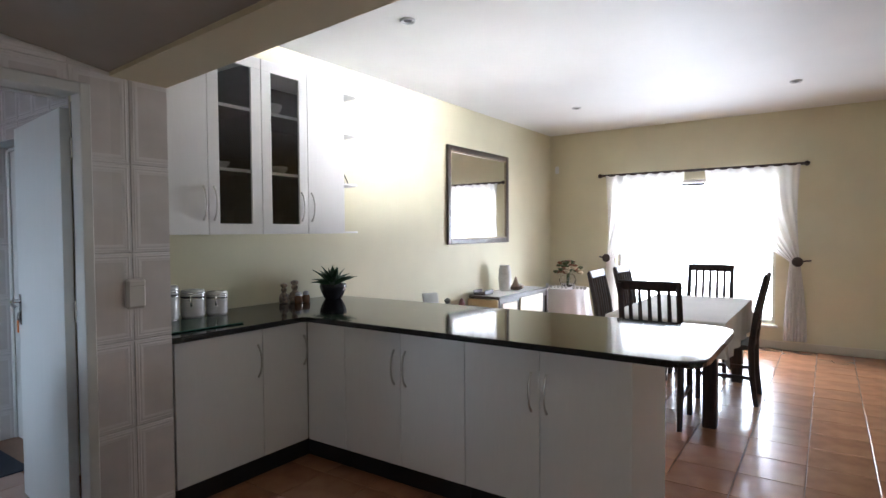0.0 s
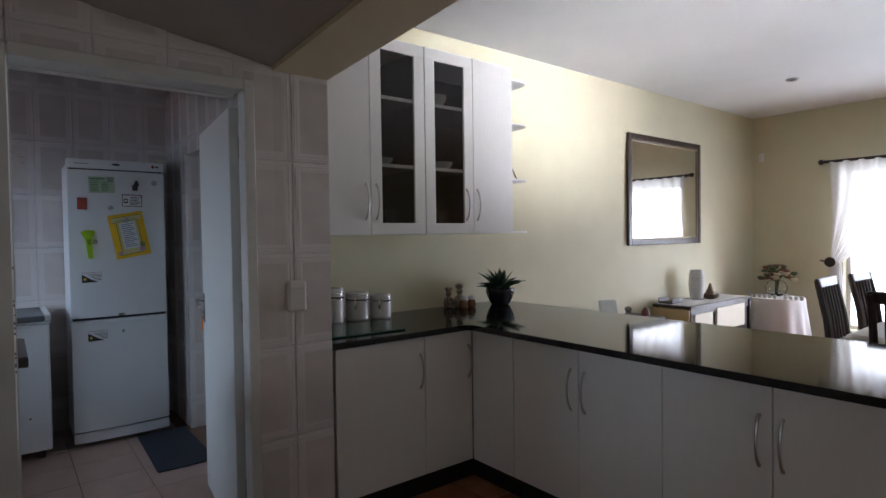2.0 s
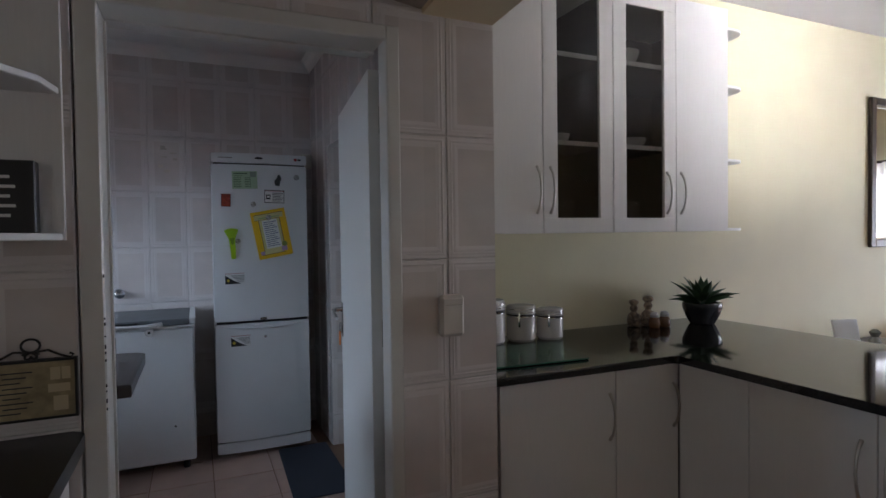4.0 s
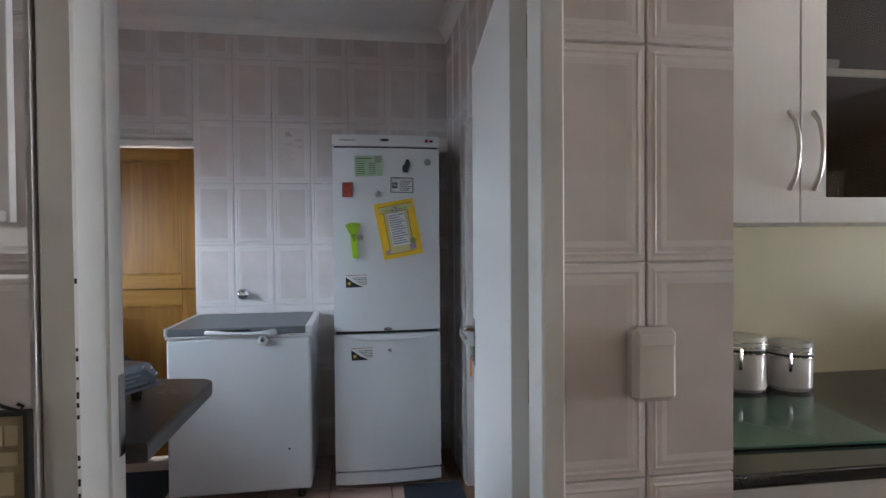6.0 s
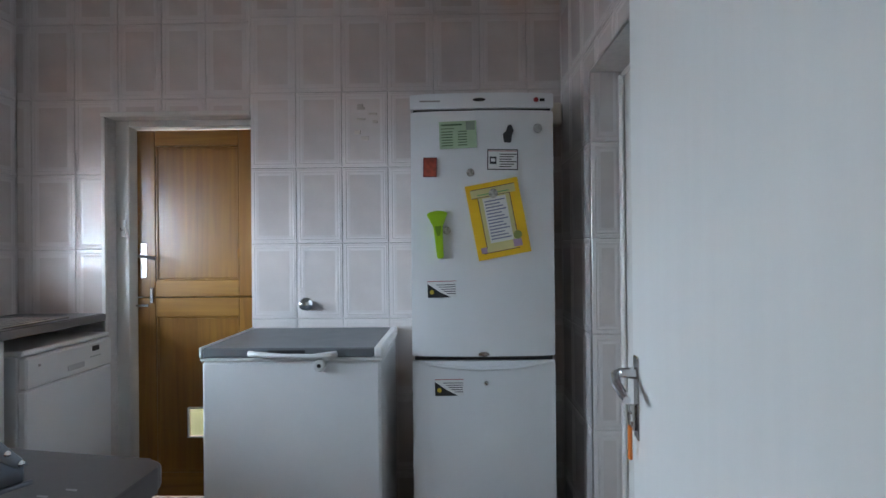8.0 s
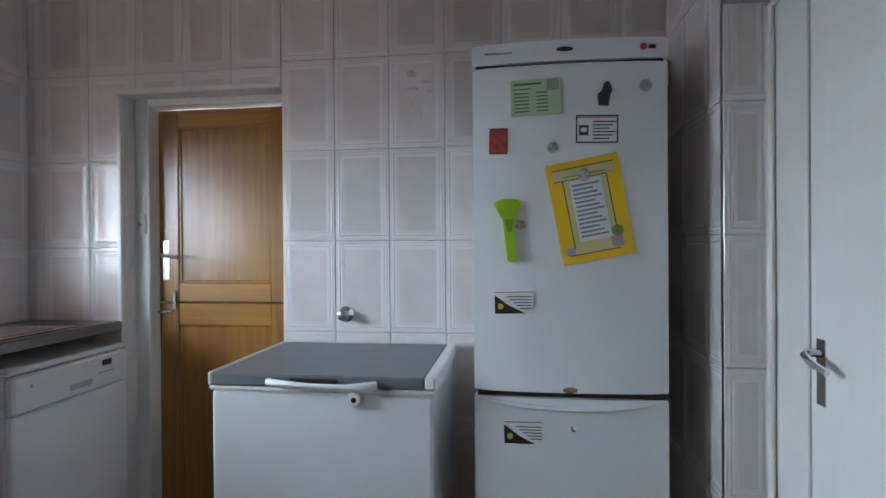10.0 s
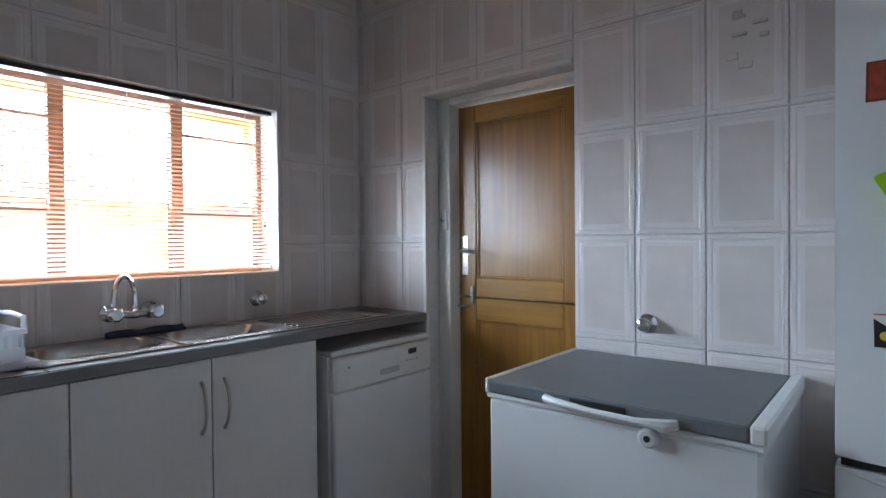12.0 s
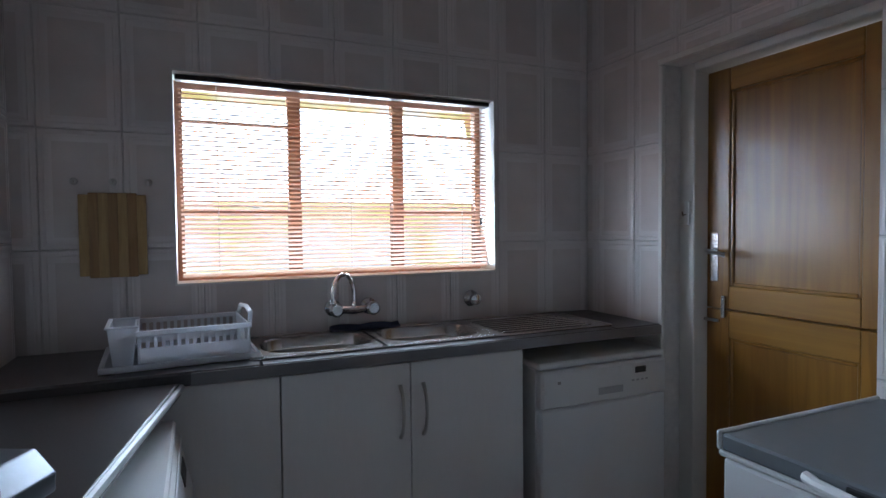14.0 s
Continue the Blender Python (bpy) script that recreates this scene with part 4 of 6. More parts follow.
def lever_set(owner, m, x, s, back=1):
    """A short lock plate with a lever that runs back over the door."""
    bm = bmesh.new()
    box(bm, x - 0.018, s * 0.0205 - 0.003, 0.915, x + 0.018, s * 0.0205 + 0.003, 1.072, 0.002)
    plate = part("lock_plate", turned(bm, m), M_STEEL, owner, "steel lock plate")
    bm = bmesh.new()
    tube(bm, [(x, s * 0.022, 1.04), (x, s * 0.052, 1.04), (x + back * 0.011, s * 0.063, 1.037), (x + back * 0.04, s * 0.065, 1.026), (x + back * 0.095, s * 0.058, 1.012)], 0.0095, 10, [1.2, 1, 1, 1, 0.8])
    part("lever", turned(bm, m), M_CHROME, plate, "chrome lever handle")


for s in (-1, 1):
    lever_set(leaf, L, -0.728, s)
bm = bmesh.new()
box(bm, -0.767, -0.011, 0.90, -0.7645, 0.011, 1.09)
part("latch_plate", turned(bm, L), M_STEEL, leaf)
for z in (0.22, 1.0, 1.72):
    part("hinge", turned(tube(bmesh.new(), [(0.006, 0.022, z), (0.006, 0.022, z + 0.09)], 0.007, 8), L), M_STEEL, leaf)
keys = thing("key_bunch", (-3.39, 0.92, 0.95), "key with orange tag hanging from the lock", "keys")
part("ring", turned(tube(bmesh.new(), [(-0.728 + 0.016 * math.cos(a), -0.034, 0.952 + 0.016 * math.sin(a)) for a in np.linspace(0, 6.28, 14)], 0.0016, 5), L), M_CHROME, keys)
bm = bmesh.new()
box(bm, -0.735, -0.038, 0.875, -0.721, -0.031, 0.94, 0.002)
part("tag", turned(bm, L), mat("orange_plastic", (0.75, 0.20, 0.02), 0.4), keys, "orange plastic tag")
bm = bmesh.new()
box(bm, -0.731, -0.036, 0.93, -0.725, -0.024, 0.98, 0.001)
part("key", turned(bm, L), M_STEEL, keys)

# side door in the right wall
sd = structure("door_2", boxes((-4.5, 1.262, 0, -4.302, 1.33, 1.97, 0.003), (-3.765, 1.262, 0, -3.72, 1.33, 1.97, 0.003), (-4.302, 1.262, 1.925, -3.765, 1.33, 1.97, 0.003)), M_FRAME_W, "white closed side door in its frame", "door", True)
BASE[sd.name] = Vector((0, 0, 0))
part("bead", boxes((-4.489, 1.244, 0, -4.462, 1.2615, 1.955, 0.006), (-4.462, 1.244, 1.94, -3.735, 1.2615, 1.958, 0.006)), M_FRAME_W, sd)
side_leaf = part("leaf", boxes((-4.296, 1.266, 0.008, -3.769, 1.306, 1.921, 0.002)), M_DOOR_W, sd)
lever_set(sd, pose(-4.25, 1.2865, 0), 0.0, -1)

# back door: stable door of varnished wood
bd = thing("back_door", (-5.2, -0.75, 0), "varnished wooden stable door, closed, with two panels", "door")
X = -5.2
YA, YB = -1.055, -0.425


def stable_half(z0, z1, top_rail, bottom_rail, name):
    h = part(name, boxes((X - 0.04, YA, z0, X, YA + 0.095, z1, 0.003)), M_DOOR_WOOD, bd)
    part("stile", boxes((X - 0.04, YB - 0.095, z0, X, YB, z1, 0.003)), M_DOOR_WOOD, h)
    part("rail", boxes((X - 0.04, YA + 0.095, z1 - top_rail, X - 0.001, YB - 0.095, z1, 0.003)), M_DOOR_RAIL, h)
    part("rail", boxes((X - 0.04, YA + 0.095, z0, X - 0.001, YB - 0.095, z0 + bottom_rail, 0.003)), M_DOOR_RAIL, h)
    pa, pb, pc, pd = YA + 0.095, YB - 0.095, z0 + bottom_rail, z1 - top_rail
    rows = [(pa, pb, pc, pd)]
    if name == "lower_leaf":
        rows = [(pa, -0.795, pc, pd), (-0.64, pb, pc, pd), (-0.795, -0.64, pc, 0.32), (-0.795, -0.64, 0.465, pd)]
    part("panel", boxes(*[(X - 0.03, q[0], q[2], X - 0.014, q[1], q[3]) for q in rows]), M_DOOR_WOOD, h)
    a, b, c, d = YA + 0.095, YB - 0.095, z0 + bottom_rail, z1 - top_rail
    part("bead", boxes((X - 0.014, a, c, X - 0.006, a + 0.012, d, 0.003), (X - 0.014, b - 0.012, c, X - 0.006, b, d, 0.003), (X - 0.014, a + 0.012, c, X - 0.006, b - 0.012, c + 0.012, 0.003), (X - 0.014, a + 0.012, d - 0.012, X - 0.006, b - 0.012, d, 0.003)), M_DOOR_WOOD, h)
    return h


upper = stable_half(1.052, 1.921, 0.082, 0.085, "upper_leaf")
lower = stable_half(0.012, 1.046, 0.10, 0.12, "lower_leaf")
part("lock_plate", boxes((X, YA + 0.018, 1.15, X + 0.004, YA + 0.052, 1.33, 0.001)), M_STEEL, upper, "steel lock plate")
part("lever", tube(bmesh.new(), [(X, YA + 0.035, 1.265), (X + 0.045, YA + 0.035, 1.265), (X + 0.055, YA + 0.05, 1.264), (X + 0.056, YA + 0.13, 1.252)], 0.009, 8), M_CHROME, upper, "chrome lever handle")
part("bolt", boxes((X, YA + 0.07, 1.02, X + 0.012, YA + 0.085, 1.10, 0.002)), M_STEEL, upper, "small steel bolt")
part("bolt", boxes((X, YA - 0.005, 1.0, X + 0.012, YA + 0.06, 1.012, 0.002)), M_STEEL, lower, "small steel bolt")
# Added out of view behind the seam to stop daylight showing through.
part("seam_light_stop", boxes((X - 0.055, YA, 0.99, X - 0.0405, YB, 1.11)), M_DOOR_WOOD, lower)
M_FLAP = glass("clear_flap", (0.95, 0.93, 0.90), 0.12)
part("pet_flap", boxes((X - 0.022, -0.794, 0.321, X - 0.019, -0.641, 0.464)), M_FLAP, lower, "clear plastic pet flap bright with daylight", smooth=False)
part("flap_frame", boxes((X - 0.0138, -0.80, 0.312, X - 0.002, -0.792, 0.472, 0.002), (X - 0.0138, -0.643, 0.312, X - 0.002, -0.635, 0.472, 0.002), (X - 0.0138, -0.792, 0.464, X - 0.002, -0.643, 0.472, 0.002), (X - 0.0138, -0.792, 0.312, X - 0.002, -0.643, 0.32, 0.002)), M_PLASTIC_W, lower)
jf = structure("door_3", boxes((-5.27, -1.13, 0, -5.14, -1.062, 1.96, 0.004), (-5.27, -1.062, 1.928, -5.14, -0.405, 1.96, 0.004), (-5.27, -0.42, 0, -5.14, -0.405, 1.928)), M_FRAME_W, "white painted frame of the back door", "door frame")
structure("trim", boxes((-5.068, -1.15, 1.96, -5.045, -0.405, 1.982, 0.003), (-5.068, -1.15, 0.0, -5.05, -1.13, 1.96, 0.003)), M_FRAME_W, "white tile edging round the back door", "trim")
kh = thing("key_hook", (-5.12, -1.09, 1.36), "small cream key hook on the door reveal", "hook")
part("plate", boxes((-5.138, -1.10, 1.36, -5.128, -1.075, 1.45, 0.003)), M_PLASTIC_W, kh)
part("hook", tube(bmesh.new(), [(-5.128, -1.088, 1.40), (-5.112, -1.088, 1.395), (-5.108, -1.088, 1.41)], 0.003, 6), M_STEEL, kh)

# ---- fridge freezer ----
fg = thing("fridge_freezer", (-4.8, 0.715, 0), "tall white fridge freezer covered in magnets and notes", "fridge")
FY0, FY1, FX = 0.43, 1.0, -4.545


def bowed_front(y0, y1, z0, z1, x, bow, depth=0.055, n=12):
    bm = bmesh.new()
    out = [(x - depth, y0)] + [(x + bow * (1 - (2 * k / n - 1) ** 2), y0 + (y1 - y0) * k / n) for k in range(n + 1)] + [(x - depth, y1)]
    return prism(bm, out[::-1], z0, z1, 0.006, 2)


part("body", boxes((-5.03, FY0 + 0.006, 0.04, FX - 0.06, FY1 - 0.006, 1.885, 0.005)), M_ENAMEL, fg)
ud = part("fridge_door", bowed_front(FY0, FY1, 0.857, 1.834, FX, 0.018), M_ENAMEL, fg)
ld = part("freezer_door", bowed_front(FY0, FY1, 0.105, 0.838, FX, 0.018), M_ENAMEL, fg)
part("cap", bowed_front(FY0 - 0.002, FY1 + 0.002, 1.844, 1.904, FX, 0.02, 0.07), M_ENAMEL, fg)
part("plinth", bowed_front(FY0, FY1, 0.03, 0.095, FX - 0.005, 0.016, 0.05), M_ENAMEL, fg)
part("seam", boxes((-4.6, FY0 + 0.01, 0.84, FX - 0.004, FY1 - 0.01, 0.856)), M_DARK, fg, "dark door gasket")
part("seam", boxes((-4.6, FY0 + 0.01, 1.8345, FX - 0.004, FY1 - 0.01, 1.8435)), M_DARK, fg, "dark door gasket")
part("seam", boxes((-4.6, FY0 + 0.01, 0.096, FX - 0.008, FY1 - 0.01, 0.104)), M_DARK, fg, "dark door gasket")
bm = bmesh.new()
pts = [(FX + 0.018 * (1 - (2 * k / 10 - 1) ** 2) + 0.004, FY0 + 0.02 + (FY1 - FY0 - 0.04) * k / 10, 0.832 - 0.022 * (1 - (2 * k / 10 - 1) ** 2)) for k in range(11)]
tube(bm, pts, 0.008, 6, [0.4, 0.8, 1, 1, 1, 1, 1, 1, 1, 0.8, 0.4])
part("grip", bm, M_ENAMEL, ld, "moulded handle lip")
part("badge", turned(lathe(bmesh.new(), [(0.022, 0), (0.022, 0.002), (0.018, 0.003)], n=20, squash=0.4), Matrix.Translation((FX + 0.0165, 0.715, 0.866)) @ Matrix.Rotation(math.pi / 2, 4, "Y") @ Matrix.Rotation(math.pi / 2, 4, "Z")), M_STEEL, ud, "oval maker's badge")
part("lock", turned(lathe(bmesh.new(), [(0.009, 0), (0.009, 0.004), (0.006, 0.006)], n=14), Matrix.Translation((FX + 0.0165, 0.724, 0.752)) @ Matrix.Rotation(math.pi / 2, 4, "Y")), M_CHROME, ld, "chrome lock")
part("vent", turned(lathe(bmesh.new(), [(0.025, 0), (0.025, 0.002)], n=20, squash=0.28), Matrix.Translation((FX + 0.0195, 0.705, 1.876)) @ Matrix.Rotation(math.pi / 2, 4, "Y") @ Matrix.Rotation(math.pi / 2, 4, "Z")), M_DARK, fg)
M_LOGO_RED = mat("logo_red", (0.35, 0.02, 0.03), 0.4)
part("logo", turned(lathe(bmesh.new(), [(0.010, 0), (0.010, 0.0015)], n=16), Matrix.Translation((FX + 0.008, 0.932, 1.876)) @ Matrix.Rotation(math.pi / 2, 4, "Y")), M_LOGO_RED, fg)
part("logo", boxes((FX + 0.0055, 0.947, 1.87, FX + 0.008, 0.966, 1.881)), M_CAVITY, fg)
part("logo", boxes((FX + 0.0115, 0.468, 1.871, FX + 0.0135, 0.55, 1.877)), M_CARCASS, fg)


def face_x(y):
    return FX + 0.018 * (1 - (2 * (y - FY0) / (FY1 - FY0) - 1) ** 2)


def flat_on_fridge(name, label, category, yc, zc, w, h, m, turn=0.0, t=0.003, lines=(), edge=None):
    """A card held flat on the fridge door. lines: bars (u0, v0, u1, v1, material) in parts of its size."""
    xc = face_x(yc)
    slope = math.degrees(math.atan(0.018 * -4 * (2 * (yc - FY0) / (FY1 - FY0) - 1) / (FY1 - FY0)))
    T = pose(xc + 0.0012, yc, zc, 0, 0, -slope) @ pose(0, 0, 0, turn, 0, 0)
    ob = thing(name, (xc, yc, zc), label, category)
    part("sheet", turned(boxes((0, -w / 2, -h / 2, t, w / 2, h / 2, 0.0004)), T), m, ob)
    k = 0
    for u0, v0, u1, v1, mm in lines:
        k += 1
        part("print", turned(boxes((t + 0.00005, -w / 2 + u0 * w, -h / 2 + v0 * h, t + 0.0003 + 0.00006 * k, -w / 2 + u1 * w, -h / 2 + v1 * h)), T), mm, ob)
    if edge:
        e = 0.004
        part("border", turned(boxes((t, -w / 2, -h / 2, t + 0.0008, w / 2, -h / 2 + e), (t, -w / 2, h / 2 - e, t + 0.0008, w / 2, h / 2), (t, -w / 2, -h / 2 + e, t + 0.0008, -w / 2 + e, h / 2 - e), (t, w / 2 - e, -h / 2 + e, t + 0.0008, w / 2, h / 2 - e)), T), edge, ob)
    return ob, T


M_INK = mat("ink_dark", (0.03, 0.03, 0.035), 0.6)
M_PAPER = mat("white_paper", (0.75, 0.75, 0.74), 0.6)
M_GREENCARD = mat("pale_green_card", (0.40, 0.52, 0.34), 0.5)
M_INKG = mat("ink_green", (0.08, 0.14, 0.07), 0.6)
text = [(0.06, 0.84, 0.62, 0.90, M_INKG), (0.06, 0.72, 0.40, 0.75, M_INKG)]
for v in (0.60, 0.50, 0.40, 0.30, 0.20, 0.10):
    text += [(0.06, v, 0.36, v + 0.035, M_INKG), (0.5, v, 0.74, v + 0.035, M_INKG)]
text += [(0.72, 0.66, 0.96, 0.97, mat("bird_grey", (0.25, 0.30, 0.24), 0.5))]
flat_on_fridge("fridge_magnet", "pale green printed information card on fridge door", "magnet", 0.620, 1.738, 0.148, 0.108, M_GREENCARD, 1.5, lines=text)
text = [(0.03, 0.90, 0.97, 0.93, M_LOGO_RED)] + [(0.40, v, 0.95 - 0.08 * (k % 3), v + 0.045, M_INK) for k, v in enumerate((0.74, 0.62, 0.50, 0.38, 0.26, 0.14))] + [(0.08, 0.28, 0.30, 0.64, M_INK), (0.12, 0.40, 0.26, 0.55, M_PAPER)]
flat_on_fridge("fridge_magnet", "white business card magnet with black border", "magnet", 0.796, 1.637, 0.122, 0.082, M_PAPER, -1.0, lines=text, edge=M_DARK)
flat_on_fridge("fridge_magnet", "small red picture magnet on fridge door", "magnet", 0.508, 1.611, 0.055, 0.078, mat("red_magnet", (0.32, 0.05, 0.025), 0.5, vary=0.5, grain=60), -1.0, edge=mat("dark_red_edge", (0.15, 0.02, 0.02), 0.5))
M_YELLOW = mat("yellow_card", (0.80, 0.50, 0.005), 0.6, vary=0.05)
M_SCROLL = mat("scroll_paper", (0.62, 0.57, 0.26), 0.6)
M_PURPLE = mat("marker_purple", (0.40, 0.27, 0.42), 0.6)
M_BROWNINK = mat("marker_brown", (0.12, 0.05, 0.03), 0.6)
M_PENCIL = mat("pencil_grey_blue", (0.20, 0.22, 0.32), 0.7)
scroll = [(0.20, 0.13, 0.80, 0.90, M_SCROLL), (0.08, 0.82, 0.92, 0.93, M_SCROLL), (0.12, 0.08, 0.74, 0.16, M_SCROLL), (0.08, 0.925, 0.92, 0.935, M_BROWNINK), (0.08, 0.815, 0.80, 0.823, M_BROWNINK), (0.19, 0.14, 0.205, 0.82, M_BROWNINK), (0.795, 0.12, 0.81, 0.82, M_BROWNINK), (0.12, 0.075, 0.80, 0.085, M_BROWNINK), (0.08, 0.085, 0.19, 0.16, M_PURPLE), (0.28, 0.20, 0.72, 0.80, M_PAPER), (0.20, 0.845, 0.80, 0.86, mat("marker_green", (0.2, 0.4, 0.15), 0.6)), (0.70, 0.10, 0.86, 0.20, M_PURPLE)]
scroll += [(0.31, 0.24 + 0.042 * k, 0.69 - 0.05 * ((k * 7) % 3), 0.257 + 0.042 * k, M_PENCIL) for k in range(13)]
yob, YT = flat_on_fridge("paper_note", "hand-drawn scroll certificate on bright yellow card", "note", 0.776, 1.402, 0.212, 0.30, M_YELLOW, 10.5, lines=scroll)
part("rosette", turned(lathe(bmesh.new(), [(0.017, 0), (0.017, 0.0015), (0.008, 0.002)], n=12), YT @ Matrix.Translation((0.0036, 0.065, -0.075)) @ Matrix.Rotation(math.pi / 2, 4, "Y")), mat("rosette_olive", (0.22, 0.26, 0.06), 0.6), yob, "drawn green rosette")


def round_magnet(y, z, r, m, label):
    ob = thing("fridge_magnet", (face_x(y), y, z), label, "magnet")
    part("disc", turned(lathe(bmesh.new(), [(r, 0), (r, 0.004), (r * 0.8, 0.007)], n=18), Matrix.Translation((face_x(y) + 0.001, y, z)) @ Matrix.Rotation(math.pi / 2, 4, "Y")), m, ob)


M_BALL = mat("football_pattern", (0.38, 0.36, 0.33), 0.35, vary=0.95, grain=90)
M_BALL.node_tree.nodes["Principled BSDF"].inputs["Coat Weight"].default_value = 0.3
round_magnet(0.668, 1.587, 0.016, M_BALL, "round football magnet on fridge door")
round_magnet(0.572, 1.358, 0.016, M_BALL, "round football magnet beside the green clip")
round_magnet(0.937, 1.762, 0.018, mat("grey_disc", (0.36, 0.36, 0.36), 0.4, vary=0.3, grain=60), "round grey magnet on fridge door")
yx = thing("fridge_magnet", (face_x(0.757) + 0.006, 0.757, 1.503), "round football magnet holding the yellow card", "magnet")
part("disc", turned(lathe(bmesh.new(), [(0.018, 0), (0.018, 0.004), (0.014, 0.007)], n=18), Matrix.Translation((face_x(0.757) + 0.0075, 0.757, 1.503)) @ Matrix.Rotation(math.pi / 2, 4, "Y")), M_BALL, yx)
dm = thing("fridge_magnet", (face_x(0.82), 0.82, 1.74), "dark figure-shaped magnet on fridge door", "magnet")
bm = bmesh.new()
prism(bm, rounded([(-0.018, -0.034), (0.010, -0.036), (0.014, -0.006), (0.022, 0.010), (0.012, 0.036), (-0.002, 0.034), (-0.008, 0.008), (-0.022, 0.0)], [0.004] * 8, 2), 0, 0.005, 0.001, 1)
part("shape", turned(bm, Matrix.Translation((face_x(0.82) + 0.001, 0.82, 1.74)) @ Matrix.Rotation(math.pi / 2, 4, "Z") @ Matrix.Rotation(math.pi / 2, 4, "X")), mat("dark_figure", (0.03, 0.028, 0.03), 0.4), dm)
for yc, zc in ((0.551, 1.126), (0.577, 0.736)):
    ob, T = flat_on_fridge("fridge_sticker", "white label sticker with black triangle and fine print", "sticker", yc, zc, 0.115, 0.068, M_PAPER, 1.5, t=0.001, lines=[(0.0, 0.93, 1.0, 0.965, M_LOGO_RED)] + [(0.30 + 0.09 * k, 0.72 - 0.13 * k, 0.97, 0.76 - 0.13 * k, M_INK) for k in range(5)])
    bm = bmesh.new()
    tri = [bm.verts.new(p) for p in ((0.0016, -0.0575, -0.034), (0.0016, 0.035, -0.034), (0.0016, -0.01, -0.012), (0.0016, -0.0575, 0.022))]
    bm.faces.new(tri)
    part("triangle", turned(bm, T), M_DARK, ob, smooth=False)
    part("emblem", turned(lathe(bmesh.new(), [(0.009, 0), (0.009, 0.0006)], n=12), T @ Matrix.Translation((0.0018, -0.04, -0.012)) @ Matrix.Rotation(math.pi / 2, 4, "Y")), mat("emblem_yellow", (0.6, 0.45, 0.05), 0.5), ob)
clip = thing("bag_clip", (face_x(0.535) + 0.01, 0.535, 1.34), "lime green plastic magnetic scoop clip", "clip")
M_LIME = mat("lime_plastic", (0.34, 0.58, 0.01), 0.35, vary=0.04)
bm = bmesh.new()
prism(bm, rounded([(-0.043, 0.085), (-0.018, 0.03), (-0.013, -0.095), (0.013, -0.095), (0.018, 0.03), (0.043, 0.085), (0.0, 0.10)], [0.008, 0.01, 0.008, 0.008, 0.01, 0.008, 0.03], 4), 0, 0.014, 0.004, 2)
TC = Matrix.Translation((face_x(0.535) + 0.001, 0.540, 1.342)) @ Matrix.Rotation(math.pi / 2, 4, "Z") @ Matrix.Rotation(math.pi / 2, 4, "X") @ Matrix.Rotation(radians(4), 4, "Z")
part("paddle", turned(bm, TC), M_LIME, clip)
# Raised slab; the moulding's inner shade is put into its darker green.
part("hollow_shade", turned(prism(bmesh.new(), rounded([(-0.014, 0.034), (-0.006, -0.005), (0.006, -0.005), (0.014, 0.034)], [0.004] * 4, 3), 0.0142, 0.0155, 0.0004, 1), TC), mat("lime_shade", (0.16, 0.30, 0.01), 0.4), clip, "recess shade shown in darker green")
ad = thing("wall_plug", (-5.03, 1.09, 1.9), "cream plug adapter high on the wall by the fridge", "plug")
part("body", boxes((-5.058, 1.045, 1.88, -4.99, 1.125, 1.985, 0.008)), mat("cream_plug", (0.60, 0.56, 0.47), 0.4), ad)

# ---- chest freezer ----
cf = thing("chest_freezer", (-4.77, -0.03, 0), "white chest freezer with grey lid", "freezer")
CY0, CY1, CXF, CXB = -0.397, 0.316, -4.475, -5.05
part("body", boxes((CXB, CY0 + 0.006, 0.055, CXF - 0.004, CY1 - 0.006, 0.852, 0.01)), M_ENAMEL, cf)
part("rim", boxes((CXB, CY0, 0.852, CXF, CY1, 0.866, 0.004)), M_PLASTIC_W, cf)
lid = part("lid", boxes((CXB, CY0 + 0.012, 0.868, CXF + 0.004, CY1 - 0.03, 0.905, 0.005)), M_PLASTIC_G, cf, "grey plastic lid")
part("lid_edge", boxes((CXB, CY1 - 0.0295, 0.867, CXF + 0.005, CY1 + 0.004, 0.909, 0.006)), M_PLASTIC_W, lid, "white lid side strip")
part("lid_edge", boxes((CXB, CY0 - 0.002, 0.867, CXF + 0.005, CY0 + 0.0115, 0.909, 0.004)), M_PLASTIC_W, lid, "white lid side strip")
bm = bmesh.new()
tube(bm, [(CXF + 0.004, -0.20, 0.884), (CXF + 0.018, -0.175, 0.884), (CXF + 0.022, -0.06, 0.878), (CXF + 0.022, 0.05, 0.876), (CXF + 0.020, 0.115, 0.878), (CXF + 0.004, 0.14, 0.880)], 0.010, 8, [1.2, 1.1, 0.8, 0.9, 1.5, 1.3])
part("handle", bm, M_PLASTIC_W, lid, "white moulded lid handle")
part("handle_inset", boxes((CXF + 0.004, -0.13, 0.874, CXF + 0.012, 0.02, 0.897, 0.003)), M_DARK, lid)
lk = part("lock", turned(lathe(bmesh.new(), [(0.024, 0), (0.024, 0.018), (0.018, 0.024), (0.008, 0.024)], n=18), Matrix.Translation((CXF - 0.004, 0.075, 0.838)) @ Matrix.Rotation(math.pi / 2, 4, "Y")), M_PLASTIC_W, cf, "round white lock")
part("keyhole", turned(lathe(bmesh.new(), [(0.008, 0), (0.008, 0.002)], n=12), Matrix.Translation((CXF + 0.0195, 0.075, 0.838)) @ Matrix.Rotation(math.pi / 2, 4, "Y")), M_DARK, lk)
